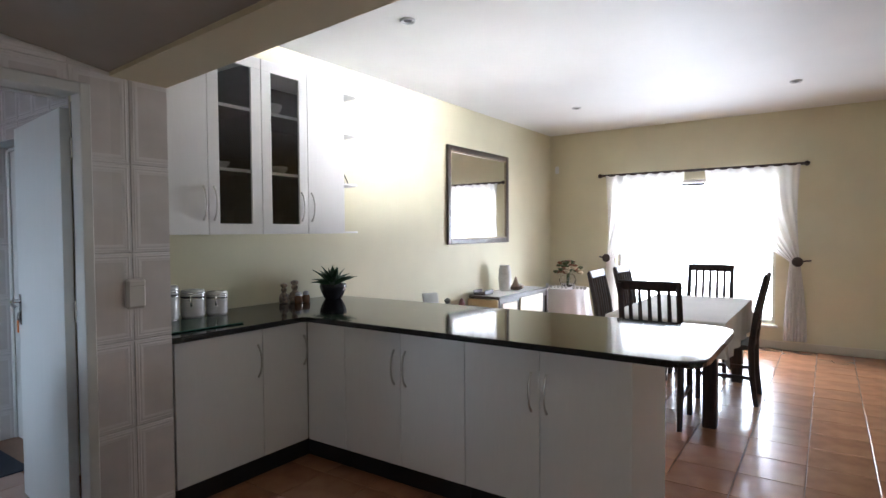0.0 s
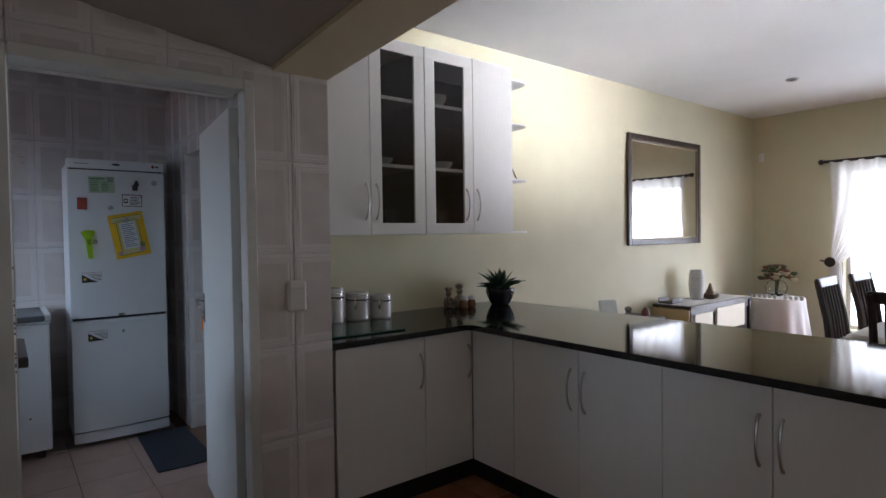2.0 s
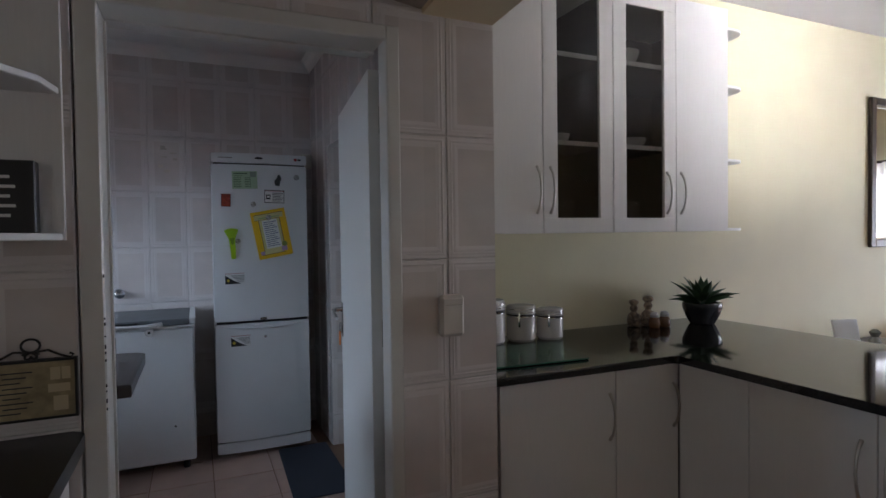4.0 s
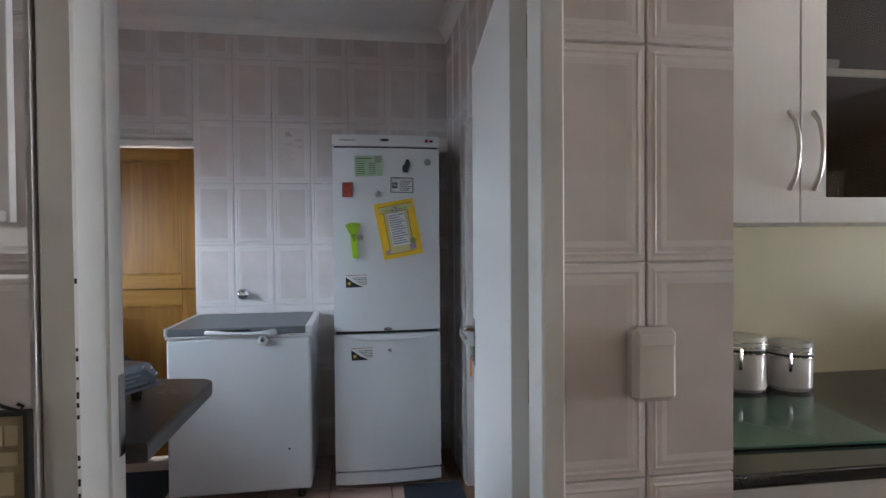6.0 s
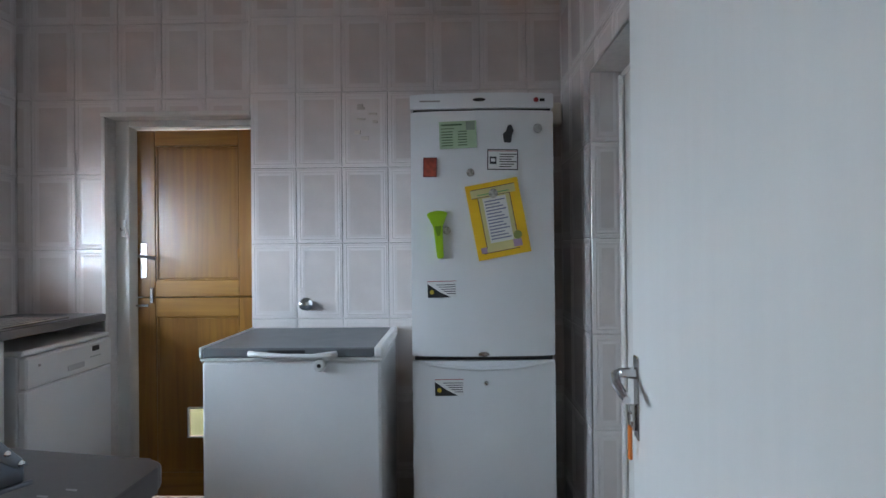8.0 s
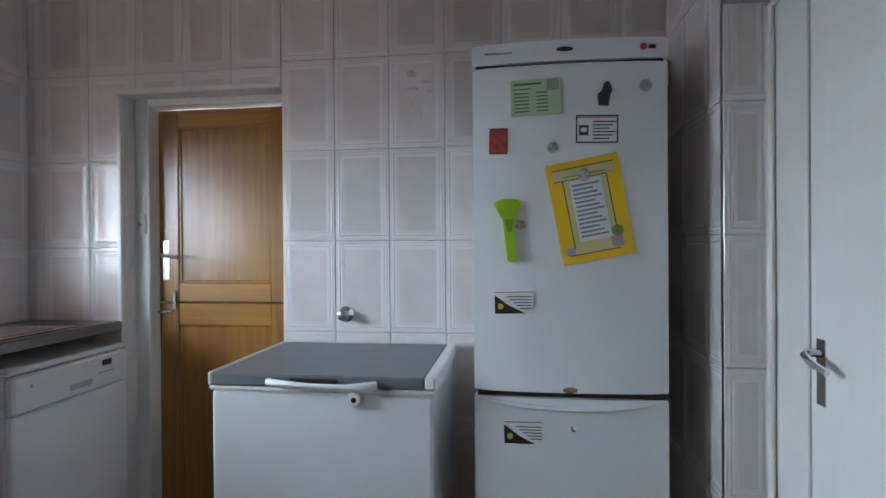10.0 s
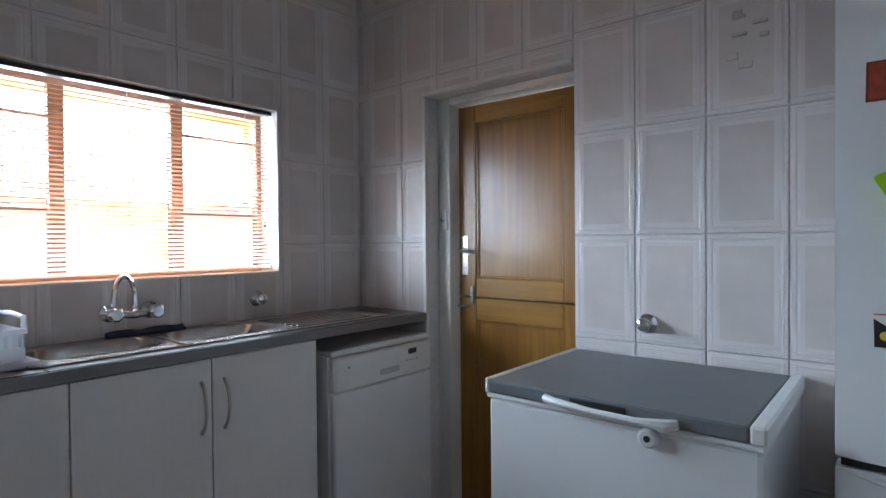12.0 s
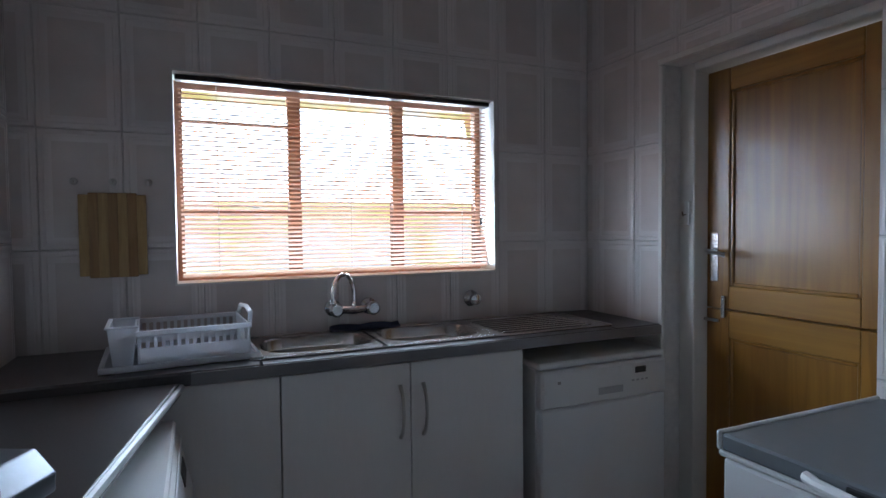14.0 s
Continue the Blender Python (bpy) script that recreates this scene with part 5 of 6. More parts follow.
part("drain_plug", turned(lathe(bmesh.new(), [(0.006, 0), (0.006, 0.002)], n=10), Matrix.Translation((CXF - 0.004, 0.20, 0.27)) @ Matrix.Rotation(math.pi / 2, 4, "Y")), M_DARK, cf)
for y in (CY0 + 0.06, CY1 - 0.06):
    for x in (CXB + 0.06, CXF - 0.06):
        part("foot", lathe(bmesh.new(), [(0.02, 0), (0.02, 0.055)], x, y, 10), M_DARK, cf)


def wall_valve(x, y, z, axis):
    ob = thing("wall_valve", (x, y, z), "round chrome stop valve on tiled wall", "valve", "stop valves")
    T = Matrix.Translation((x, y, z)) @ (Matrix.Rotation(math.pi / 2, 4, "Y") if axis == "x" else Matrix.Rotation(-math.pi / 2, 4, "X"))
    part("rosette", turned(lathe(bmesh.new(), [(0.033, 0), (0.033, 0.004), (0.026, 0.012), (0.014, 0.02)], n=22), T), M_CHROME, ob)
    part("spindle", turned(lathe(bmesh.new(), [(0.012, 0.018), (0.012, 0.034), (0.022, 0.038), (0.022, 0.05), (0.014, 0.055)], n=18), T), M_CHROME, ob)


wall_valve(-5.058, -0.133, 1.02, "x")
wall_valve(-4.465, -1.576, 1.07, "y")
patch = thing("tile_patch", (-5.05, 0.18, 1.89), "old fixing marks and filler stains on wall tile", "patch")
rng = random.Random(21)
for k in range(7):
    yy, zz = 0.18 + rng.uniform(-0.045, 0.045), 1.89 + rng.uniform(-0.11, 0.11)
    part("stain", boxes((-5.060, yy - rng.uniform(0.008, 0.03), zz - 0.004, -5.0535, yy + rng.uniform(0.008, 0.03), zz + rng.uniform(0.0, 0.02), 0.001)), mat("old_filler", (0.55, 0.49, 0.43), 0.8, vary=0.2), patch)

# ---- sink run ----
CT = 0.984
FYS = -1.15
base_unit("white cupboard under the sink worktop", "y", FYS, -1.57, -4.449, -3.649, [(-4.449, -4.04), (-4.04, -3.649)], [(-4.082, 0.71, 0.872), (-4.006, 0.71, 0.872)], (-4.05, -1.36), z1=0.947, out=1)
base_unit("white corner cupboard door beside the washing machine", "y", FYS, -1.57, -3.647, -3.30, [(-3.649, -3.30)], [None], (-3.47, -1.36), z1=0.947, out=1)

dwm = thing("dishwasher", (-4.77, -1.33, 0), "white dishwasher below the draining board", "dishwasher")
DXA, DXB, DYF = -5.035, -4.485, -1.095
part("body", boxes((DXA, -1.56, 0.05, DXB, DYF - 0.035, 0.872, 0.004)), M_ENAMEL, dwm)
part("top", boxes((DXA - 0.003, -1.56, 0.873, DXB + 0.003, DYF - 0.008, 0.895, 0.006)), M_PLASTIC_W, dwm)
part("door", boxes((DXA, DYF - 0.034, 0.13, DXB, DYF, 0.735, 0.006)), M_ENAMEL, dwm)
pan = part("control_panel", boxes((DXA, DYF - 0.034, 0.738, DXB, DYF + 0.004, 0.868, 0.008)), M_PLASTIC_W, dwm)
part("display", boxes((-4.935, DYF + 0.003, 0.825, -4.885, DYF + 0.006, 0.848, 0.001)), M_DARK, pan, "dark display")
# Flat slab on the panel; its grey stands in for shade in the handle grip.
part("recess_shade", boxes((-4.83, DYF + 0.003, 0.765, -4.72, DYF + 0.0055, 0.79, 0.001)), mat("recess_shade_grey", (0.45, 0.45, 0.46), 0.4), pan)
for k in range(4):
    part("button", boxes((-4.945 + k * 0.021, DYF + 0.003, 0.797, -4.933 + k * 0.021, DYF + 0.006, 0.803, 0.001)), mat("button_grey", (0.4, 0.4, 0.4), 0.4), pan)
part("logo", boxes((-4.56, DYF + 0.003, 0.822, -4.548, DYF + 0.0055, 0.832)), M_CARCASS, pan)
part("plinth", boxes((DXA + 0.01, -1.5, 0.0, DXB - 0.01, DYF - 0.04, 0.125)), M_PLASTIC_W, dwm)

wt = thing("worktop", (-4.1, -1.36, CT - 0.035), "brown laminate worktop with inset steel sink", "worktop")
SX0, SX1, SY0, SY1 = -4.86, -3.58, -1.545, -1.19
part("slab", boxes((-5.055, -1.578, CT - 0.038, SX0 + 0.02, -1.135, CT, 0.006), (SX1 - 0.02, -1.578, CT - 0.038, -2.935, -1.135, CT, 0.006), (SX0 + 0.02, -1.578, CT - 0.038, SX1 - 0.02, SY0 + 0.015, CT), (SX0 + 0.02, SY1 - 0.015, CT - 0.038, SX1 - 0.02, -1.1352, CT - 0.0005, 0.004)), M_WORKTOP, wt)
part("edge_strip", boxes((-5.055, -1.135, CT - 0.036, -3.42, -1.131, CT - 0.003)), mat("worn_edge", (0.16, 0.15, 0.15), 0.3), wt)

snk = thing("sink", (-4.2, -1.36, CT), "double-bowl stainless steel sink with drainer", "sink")
bowls = [(-3.79, -1.37, 0.175, 0.135), (-4.185, -1.37, 0.175, 0.135)]


def sink_plate(x0, x1, y0, y1, z, holes):
    """A steel plate with rounded bowls let into it."""
    bm = bmesh.new()
    n = 32
    xs = [x0] + sorted(sum(([cx - a - 0.012, cx + a + 0.012] for cx, cy, a, b in holes), [])) + [x1]
    for xa, xb in zip(xs, xs[1:]):
        hole = [h for h in holes if xa < h[0] < xb]
        if not hole:
            vs = [bm.verts.new(p) for p in ((xa, y0, z), (xb, y0, z), (xb, y1, z), (xa, y1, z))]
            bm.faces.new(vs)
            continue
        cx, cy, a, b = hole[0]
        outer, rings = [], [[], [], [], [], []]
        for k in range(n):
            t = 2 * math.pi * (k + 0.5) / n
            c, s = math.cos(t), math.sin(t)
            q = (abs(c) ** 3.2 + abs(s) ** 3.2) ** (-1 / 3.2)
            ux, uy = q * c, q * s
            f = 1 / max(abs(c), abs(s))
            ox, oy = c * f, s * f
            outer.append(bm.verts.new((cx + (xb - cx if ox > 0 else cx - xa) * ox, cy + ((y1 - cy) if oy > 0 else (cy - y0)) * oy, z)))
            for ring, (sc, dz) in zip(rings, ((1.0, 0.0), (0.965, -0.008), (0.94, -0.07), (0.88, -0.135), (0.72, -0.148))):
                ring.append(bm.verts.new((cx + a * sc * ux, cy + b * sc * uy, z + dz)))
        loops = [outer] + rings
        for p, r in zip(loops, loops[1:]):
            for k in range(n):
                m = (k + 1) % n
                bm.faces.new((p[k], p[m], r[m], r[k]))
        bm.faces.new(rings[-1])
    return bm


part("drainer", boxes((SX0, SY0, CT + 0.001, -4.372, SY1, CT + 0.004)), M_STEEL, snk)
for cx, cy, a, b in bowls:
    part("basin", sink_plate(cx - a - 0.0125, SX1 if cx > -4 else cx + a + 0.022, SY0, SY1, CT + 0.004, [(cx, cy, a, b)]), M_STEEL, snk, "oval stainless bowl")
part("rim", boxes((SX0, SY1, CT, SX1, SY1 + 0.008, CT + 0.006, 0.002), (SX0, SY0 - 0.008, CT, SX1, SY0, CT + 0.006, 0.002), (SX0 - 0.008, SY0, CT, SX0, SY1, CT + 0.006, 0.002), (SX1, SY0, CT, SX1 + 0.008, SY1, CT + 0.006, 0.002)), M_STEEL, snk)
for k in range(8):
    part("drainer_rib", boxes((-4.80, -1.49 + 0.036 * k, CT + 0.0035, -4.42, -1.478 + 0.036 * k, CT + 0.008, 0.002)), M_STEEL, snk)
for cx, cy, a, b in bowls:
    part("drain", lathe(bmesh.new(), [(0.035, CT - 0.1435), (0.035, CT - 0.141), (0.022, CT - 0.142)], cx, cy, 16), M_CHROME, snk)

tap = thing("wall_mixer_tap", (-3.962, -1.55, 1.07), "chrome wall-mounted mixer tap with swan-neck spout", "tap")
part("bridge", tube(bmesh.new(), [(-4.035, -1.535, 1.065), (-3.962, -1.53, 1.06), (-3.89, -1.535, 1.065)], 0.012, 10, [1, 1.25, 1]), M_CHROME, tap)
for x in (-3.895, -4.03):
    part("union", turned(lathe(bmesh.new(), [(0.032, 0), (0.030, 0.008), (0.016, 0.014), (0.018, 0.05)], n=18), Matrix.Translation((x, -1.578, 1.067)) @ Matrix.Rotation(-math.pi / 2, 4, "X")), M_CHROME, tap)
    part("knob", turned(lathe(bmesh.new(), [(0.014, 0), (0.025, 0.008), (0.026, 0.026), (0.018, 0.034)], n=14), Matrix.Translation((x, -1.53, 1.067)) @ Matrix.Rotation(-math.pi / 2, 4, "X")), M_CHROME, tap)
sp = [(-3.962, -1.53, 1.06), (-3.962, -1.525, 1.11)] + [(-3.962 + 0.045 * (1 - math.cos(a)), -1.525 + 0.03 * (1 - math.cos(a)), 1.12 + 0.075 * math.sin(a)) for a in np.linspace(0.1, math.pi, 9)] + [(-3.872, -1.465, 1.10)]
part("spout", tube(bmesh.new(), sp, 0.0085, 10), M_CHROME, tap)

clo = thing("dish_cloth", (-4.0, -1.52, CT), "folded dark blue dish cloth behind the sink", "cloth")
bm = bmesh.new()
nx, ny = 26, 8
g = [[bm.verts.new((-4.14 + 0.26 * i / nx, -1.572 + 0.05 * j / ny, CT + 0.006 + 0.016 * math.exp(-((j / ny - 0.45) * 3) ** 2) + 0.003 * math.sin(i * 0.5 + j))) for j in range(ny + 1)] for i in range(nx + 1)]
for i in range(nx):
    for j in range(ny):
        bm.faces.new((g[i][j], g[i + 1][j], g[i + 1][j + 1], g[i][j + 1]))
cobj = part("cloth", bm, mat("blue_cloth", (0.035, 0.04, 0.075), 0.9, vary=0.2, grain=80, bump=0.2), clo)
cobj.modifiers.new("thick", "SOLIDIFY").thickness = 0.008

# dish rack
M_RACK = mat("white_rack_plastic", (0.80, 0.81, 0.83), 0.3, vary=0.02)
n, l = nodes_of(M_RACK)
tl, mx = n.new("ShaderNodeBsdfTranslucent"), n.new("ShaderNodeMixShader")
tl.inputs[0].default_value, mx.inputs[0].default_value = (0.84, 0.86, 0.90, 1), 0.5
l.new(n["Principled BSDF"].outputs[0], mx.inputs[1])
l.new(tl.outputs[0], mx.inputs[2])
l.new(mx.outputs[0], n["Material Output"].inputs[0])
rk = thing("dish_rack", (-3.40, -1.37, CT), "white slotted plastic dish rack on a drip tray", "dish rack")
T = pose(-3.385, -1.365, CT, 0, 0, 4)


def rk_part(name, *rows, bevel=0.0015, label=""):
    bm = boxes(*rows, bevel=bevel)
    return part(name, turned(bm, T), M_RACK, rk, label)


rk_part("drip_tray", (-0.21, -0.16, 0.001, 0.195, 0.16, 0.006), (-0.21, 0.15, 0.006, 0.195, 0.16, 0.018), (-0.21, -0.16, 0.006, 0.195, -0.15, 0.018), (0.185, -0.15, 0.006, 0.195, 0.15, 0.018), (-0.21, -0.15, 0.006, -0.20, 0.15, 0.018))
rk_part("floor", (-0.18, -0.125, 0.02, 0.10, 0.125, 0.026))
for y0_, y1_ in ((0.125, 0.131), (-0.131, -0.125)):
    rk_part("top_rail", (-0.19, y0_ - 0.004, 0.088, 0.11, y1_ + 0.004, 0.102))
    rk_part("bottom_rail", (-0.18, y0_, 0.006, 0.10, y1_, 0.056))
    for k in range(15):
        xx = -0.178 + 0.0195 * k
        rk_part("slat", (xx, y0_, 0.056, xx + 0.009, y1_, 0.088), bevel=0)
for xe in (-0.186, 0.10):
    rk_part("end_wall", (xe, -0.131, 0.006, xe + 0.006, 0.131, 0.10))
bm = bmesh.new()
tube(bm, [(-0.186, -0.12, 0.10), (-0.192, -0.10, 0.128), (-0.194, 0.0, 0.135), (-0.192, 0.10, 0.128), (-0.186, 0.12, 0.10)], 0.007, 6)
part("end_grip", turned(bm, T), M_RACK, rk)
holder = bmesh.new()
tiers = [[holder.verts.new((0.14 + sx * hw, 0.04 + sy * hd, z)) for sx, sy in ((-1, -1), (1, -1), (1, 1), (-1, 1))] for hw, hd, z in ((0.024, 0.075, 0.008), (0.034, 0.09, 0.112), (0.030, 0.086, 0.112), (0.020, 0.071, 0.014))]
holder.faces.new(tiers[0][::-1])
holder.faces.new(tiers[3])
for lo_, hi_ in zip(tiers, tiers[1:]):
    for q in range(4):
        m = (q + 1) % 4
        holder.faces.new((lo_[q], lo_[m], hi_[m], hi_[q]))
part("cutlery_holder", turned(holder, T), M_RACK, rk)
rk_part("holder_rim", (0.10, -0.056, 0.1125, 0.18, -0.044, 0.118), (0.10, 0.124, 0.1125, 0.18, 0.136, 0.118), (0.168, -0.044, 0.1125, 0.18, 0.124, 0.118))

# chopping board and hooks
for x in (-3.097, -3.202, -3.303):
    hk = thing("wall_hook", (x, -1.575, 1.49), "small dark metal hook on tiled wall", "hook", "row of hooks")
    part("rose", turned(lathe(bmesh.new(), [(0.012, 0), (0.011, 0.005), (0.005, 0.008)], n=12), Matrix.Translation((x, -1.578, 1.513)) @ Matrix.Rotation(-math.pi / 2, 4, "X")), M_HANDLE, hk)
    part("arm", tube(bmesh.new(), [(x, -1.572, 1.513), (x, -1.552, 1.505), (x, -1.548, 1.518)], 0.004, 6), M_HANDLE, hk)
cbd = thing("chopping_board", (-3.205, -1.56, 1.2), "striped bamboo chopping board hanging on hook", "chopping board")
M_BAM = [wood("bamboo_%s" % nm, d, e, 0.5, 5.0, (14, 14, 1.0)) for nm, d, e in (("pale", (0.34, 0.22, 0.08), (0.48, 0.33, 0.14)), ("brown", (0.22, 0.12, 0.045), (0.32, 0.19, 0.07)))]
for k in range(7):
    xa = -3.296 + 0.0265 * k
    part("strip", boxes((xa, -1.570, 1.212 + (0.006 if k in (0, 6) else 0), xa + 0.0263, -1.553, 1.477 - (0.006 if k in (0, 6) else 0), 0.001)), M_BAM[k % 2], cbd)

# scullery window with blind
x0, x1, z0, z1 = SW
M_WINFRAME = mat("red_brown_window_frame", (0.25, 0.115, 0.06), 0.4, vary=0.1)
w2 = structure("window_2", boxes((x0, -1.755, z0, x0 + 0.03, -1.715, z1), (x1 - 0.03, -1.755, z0, x1, -1.715, z1), (x0 + 0.03, -1.755, z1 - 0.03, x1 - 0.03, -1.715, z1), (x0 + 0.03, -1.755, z0, x1 - 0.03, -1.715, z0 + 0.03)), M_WINFRAME, "brown steel scullery window", "window")
BASE[w2.name] = Vector((0, 0, 0))
for x in (-3.79, -4.205):
    part("mullion", boxes((x - 0.024, -1.755, z0 + 0.03, x + 0.024, -1.715, z1 - 0.03)), M_WINFRAME, w2)
for xa, xb in ((x0 + 0.03, -4.229), (-3.766, x1 - 0.03)):
    for z, hh in ((1.413, 0.022), (1.74, 0.012)):
        part("glazing_bar", boxes((xa, -1.75, z, xb, -1.72, z + hh)), M_WINFRAME, w2)
    xm = (xa + xb) / 2
    part("stay", tube(bmesh.new(), [(xm - 0.07, -1.705, 1.443), (xm, -1.70, 1.448), (xm + 0.08, -1.705, 1.445)], 0.005, 6), M_DARK, w2, "dark window stay")
for xa, xb in ((x0 + 0.031, -4.23), (-4.18, -3.815), (-3.765, x1 - 0.031)):
    pn = part("pane", boxes((xa, -1.738, z0 + 0.031, xb, -1.734, z1 - 0.031)), M_GLASS, w2)
    pn.visible_shadow = False
part("window_sill", boxes((x0, -1.715, z0 + 0.0005, x1, -1.585, z0 + 0.006)), M_FRAME_W, w2)
part("reveal", boxes((x0, -1.715, z0 + 0.006, x0 + 0.006, -1.585, z1), (x1 - 0.006, -1.715, z0 + 0.006, x1, -1.585, z1), (x0 + 0.006, -1.715, z1 - 0.006, x1 - 0.006, -1.585, z1)), M_FRAME_W, w2)

bl = thing("venetian_blind", (-3.99, -1.63, z0), "tan slatted venetian blind, lowered with slats open", "blind")
M_SLAT = mat("blind_slat", (0.50, 0.33, 0.22), 0.45, vary=0.06, grain=4)
n, l = nodes_of(M_SLAT)
tl, mx = n.new("ShaderNodeBsdfTranslucent"), n.new("ShaderNodeMixShader")
tl.inputs[0].default_value, mx.inputs[0].default_value = (0.66, 0.43, 0.31, 1), 0.5
l.new(n["Principled BSDF"].outputs[0], mx.inputs[1])
l.new(tl.outputs[0], mx.inputs[2])
l.new(mx.outputs[0], n["Material Output"].inputs[0])
part("head_rail", boxes((x0 + 0.012, -1.655, z1 - 0.026, x1 - 0.012, -1.614, z1 - 0.008, 0.003)), M_DARK_WOOD, bl, "dark wooden head rail")
part("bottom_rail", boxes((x0 + 0.022, -1.645, z0 + 0.022, x1 - 0.022, -1.618, z0 + 0.036, 0.003)), M_SLAT, bl)
ns = 40
sl = bmesh.new()
box(sl, -(x1 - x0) / 2 + 0.022, -0.0125, -0.0007, (x1 - x0) / 2 - 0.022, 0.0125, 0.0007)
bmesh.ops.transform(sl, matrix=Matrix.Rotation(radians(-20), 4, "X"), verts=sl.verts)
slat_mesh = mesh_from("slat", sl, M_SLAT)
for k in range(ns):
    s_ = new("slat", slat_mesh)
    s_.parent = bl
    s_.location = (0.0 + ((x0 + x1) / 2 + 3.99), 0.0, 0.048 + (z1 - z0 - 0.10) * k / (ns - 1))
for x in (x0 + 0.14, (x0 + x1) / 2, x1 - 0.14):
    part("ladder_cord", tube(bmesh.new(), [(x, -1.618, z0 + 0.03), (x, -1.618, z1 - 0.04)], 0.0012, 5), M_PLASTIC_W, bl)
part("pull_cord", tube(bmesh.new(), [(x0 + 0.06, -1.605, 1.40), (x0 + 0.06, -1.606, z1 - 0.04)], 0.0015, 5), M_PLASTIC_W, bl)
part("tassel", lathe(bmesh.new(), [(0.003, 1.40), (0.006, 1.375), (0.004, 1.37)], x0 + 0.06, -1.605, 8), M_DARK, bl)

# worktop along the entrance wall, washing machine, gas hob
CZ = 0.960
wt2 = thing("worktop", (-3.05, -0.5, CZ - 0.035), "grey-brown laminate worktop with a pale edge", "worktop")
part("slab", prism(bmesh.new(), rounded([(-2.935, -1.13), (-2.935, -0.655), (-2.66, -0.655), (-2.66, 0.155), (-3.165, 0.155), (-3.395, -1.13)], [0, 0, 0, 0.0, 0.03, 0.0], 5)[::-1], CZ - 0.038, CZ, 0.007, 3), M_WORKTOP, wt2, smooth=False)
ex = bmesh.new()
tube(ex, [(-3.397, -1.125, CZ - 0.012), (-3.172, 0.11, CZ - 0.012)], 0.009, 8)
part("edge_strip", ex, mat("pale_edge", (0.55, 0.56, 0.58), 0.3), wt2, "pale front edge")
part("panel", boxes((-3.02, -0.44, 0.0, -2.66, -0.422, CZ - 0.038)), M_CARCASS, wt2)
for px, py in ((-3.06, 0.07), (-3.03, 0.085), (-3.04, 0.045)):
    part("scuff", prism(bmesh.new(), rounded([(px, py), (px + 0.005, py + 0.004), (px + 0.008, py + 0.02), (px + 0.002, py + 0.018)], [0.002] * 4, 2), CZ, CZ + 0.0004), mat("chalky_scuff", (0.35, 0.34, 0.33), 0.8), wt2, "pale scuff mark", smooth=False)
wm = thing("washing_machine", (-3.12, -0.75, 0), "white front-loading washing machine under worktop", "washing machine")
part("body", boxes((-3.37, -1.05, 0.02, -2.95, -0.47, 0.86, 0.008)), M_ENAMEL, wm)
part("top_cover", boxes((-3.385, -1.052, 0.8605, -2.95, -0.468, 0.888, 0.006)), M_PLASTIC_W, wm, "white plastic top cover")
WT_ = pose(-3.386, -0.76, 0.782, 0, 12, 0)
wp = part("control_panel", turned(boxes((-0.02, -0.29, -0.075, 0.012, 0.29, 0.072, 0.008)), WT_), M_PLASTIC_W, wm, "sloping white control panel")
part("panel_ridge", turned(boxes((-0.025, -0.29, 0.056, -0.0205, 0.29, 0.066, 0.002)), WT_), M_ENAMEL, wp)
part("panel_ridge", turned(boxes((-0.024, -0.29, -0.072, -0.0205, 0.29, -0.062, 0.0015)), WT_), M_ENAMEL, wp)
part("display", turned(boxes((-0.0225, -0.22, 0.0, -0.0195, -0.12, 0.035, 0.001)), WT_), M_DARK, wp, "dark display")
for k in range(5):
    part("button", turned(boxes((-0.0235, -0.08 + 0.024 * k, -0.03, -0.0195, -0.066 + 0.024 * k, -0.018, 0.001)), WT_), M_CHROME, wp)
part("drawer_slot", turned(boxes((-0.0225, 0.13, -0.03, -0.0195, 0.26, 0.035, 0.001)), WT_), M_ENAMEL, wp)
part("dial", turned(lathe(bmesh.new(), [(0.034, 0), (0.03, 0.018), (0.012, 0.02)], n=20), Matrix.Translation((-3.405, -0.70, 0.79)) @ Matrix.Rotation(-math.pi / 2, 4, "Y")), M_CHROME, wp)
part("porthole", turned(lathe(bmesh.new(), [(0.16, 0), (0.155, 0.02), (0.12, 0.03), (0.11, 0.01)], n=28), Matrix.Translation((-3.37, -0.76, 0.42)) @ Matrix.Rotation(-math.pi / 2, 4, "Y")), M_STEEL, wm)

hob = thing("gas_hob", (-3.0, -0.28, CZ), "portable steel two-plate gas hob on the worktop", "gas hob")
T = pose(-3.0, -0.262, CZ, 0, 0, -26) @ Matrix.Scale(1.08, 4)
M_HOB_DARK = mat("pressed_hob_side", (0.11, 0.12, 0.14), 0.3, 0.9, vary=0.12, grain=24)
bm = bmesh.new()
prof = [(-0.135, 0.030), (-0.135, 0.055), (-0.108, 0.086), (0.135, 0.086), (0.14, 0.03)]
ends = [[bm.verts.new((x, y, z)) for x, z in prof] for y in (-0.265, 0.262)]
for i in range(len(prof)):
    k = (i + 1) % len(prof)
    bm.faces.new((ends[0][i], ends[0][k], ends[1][k], ends[1][i]))
bm.faces.new(ends[0])
bm.faces.new(ends[1][::-1])
bmesh.ops.bevel(bm, geom=list(bm.edges), offset=0.003, segments=2, profile=0.5, affect="EDGES")
hb_ = part("casing", turned(bm, T), M_HOB_STEEL, hob)


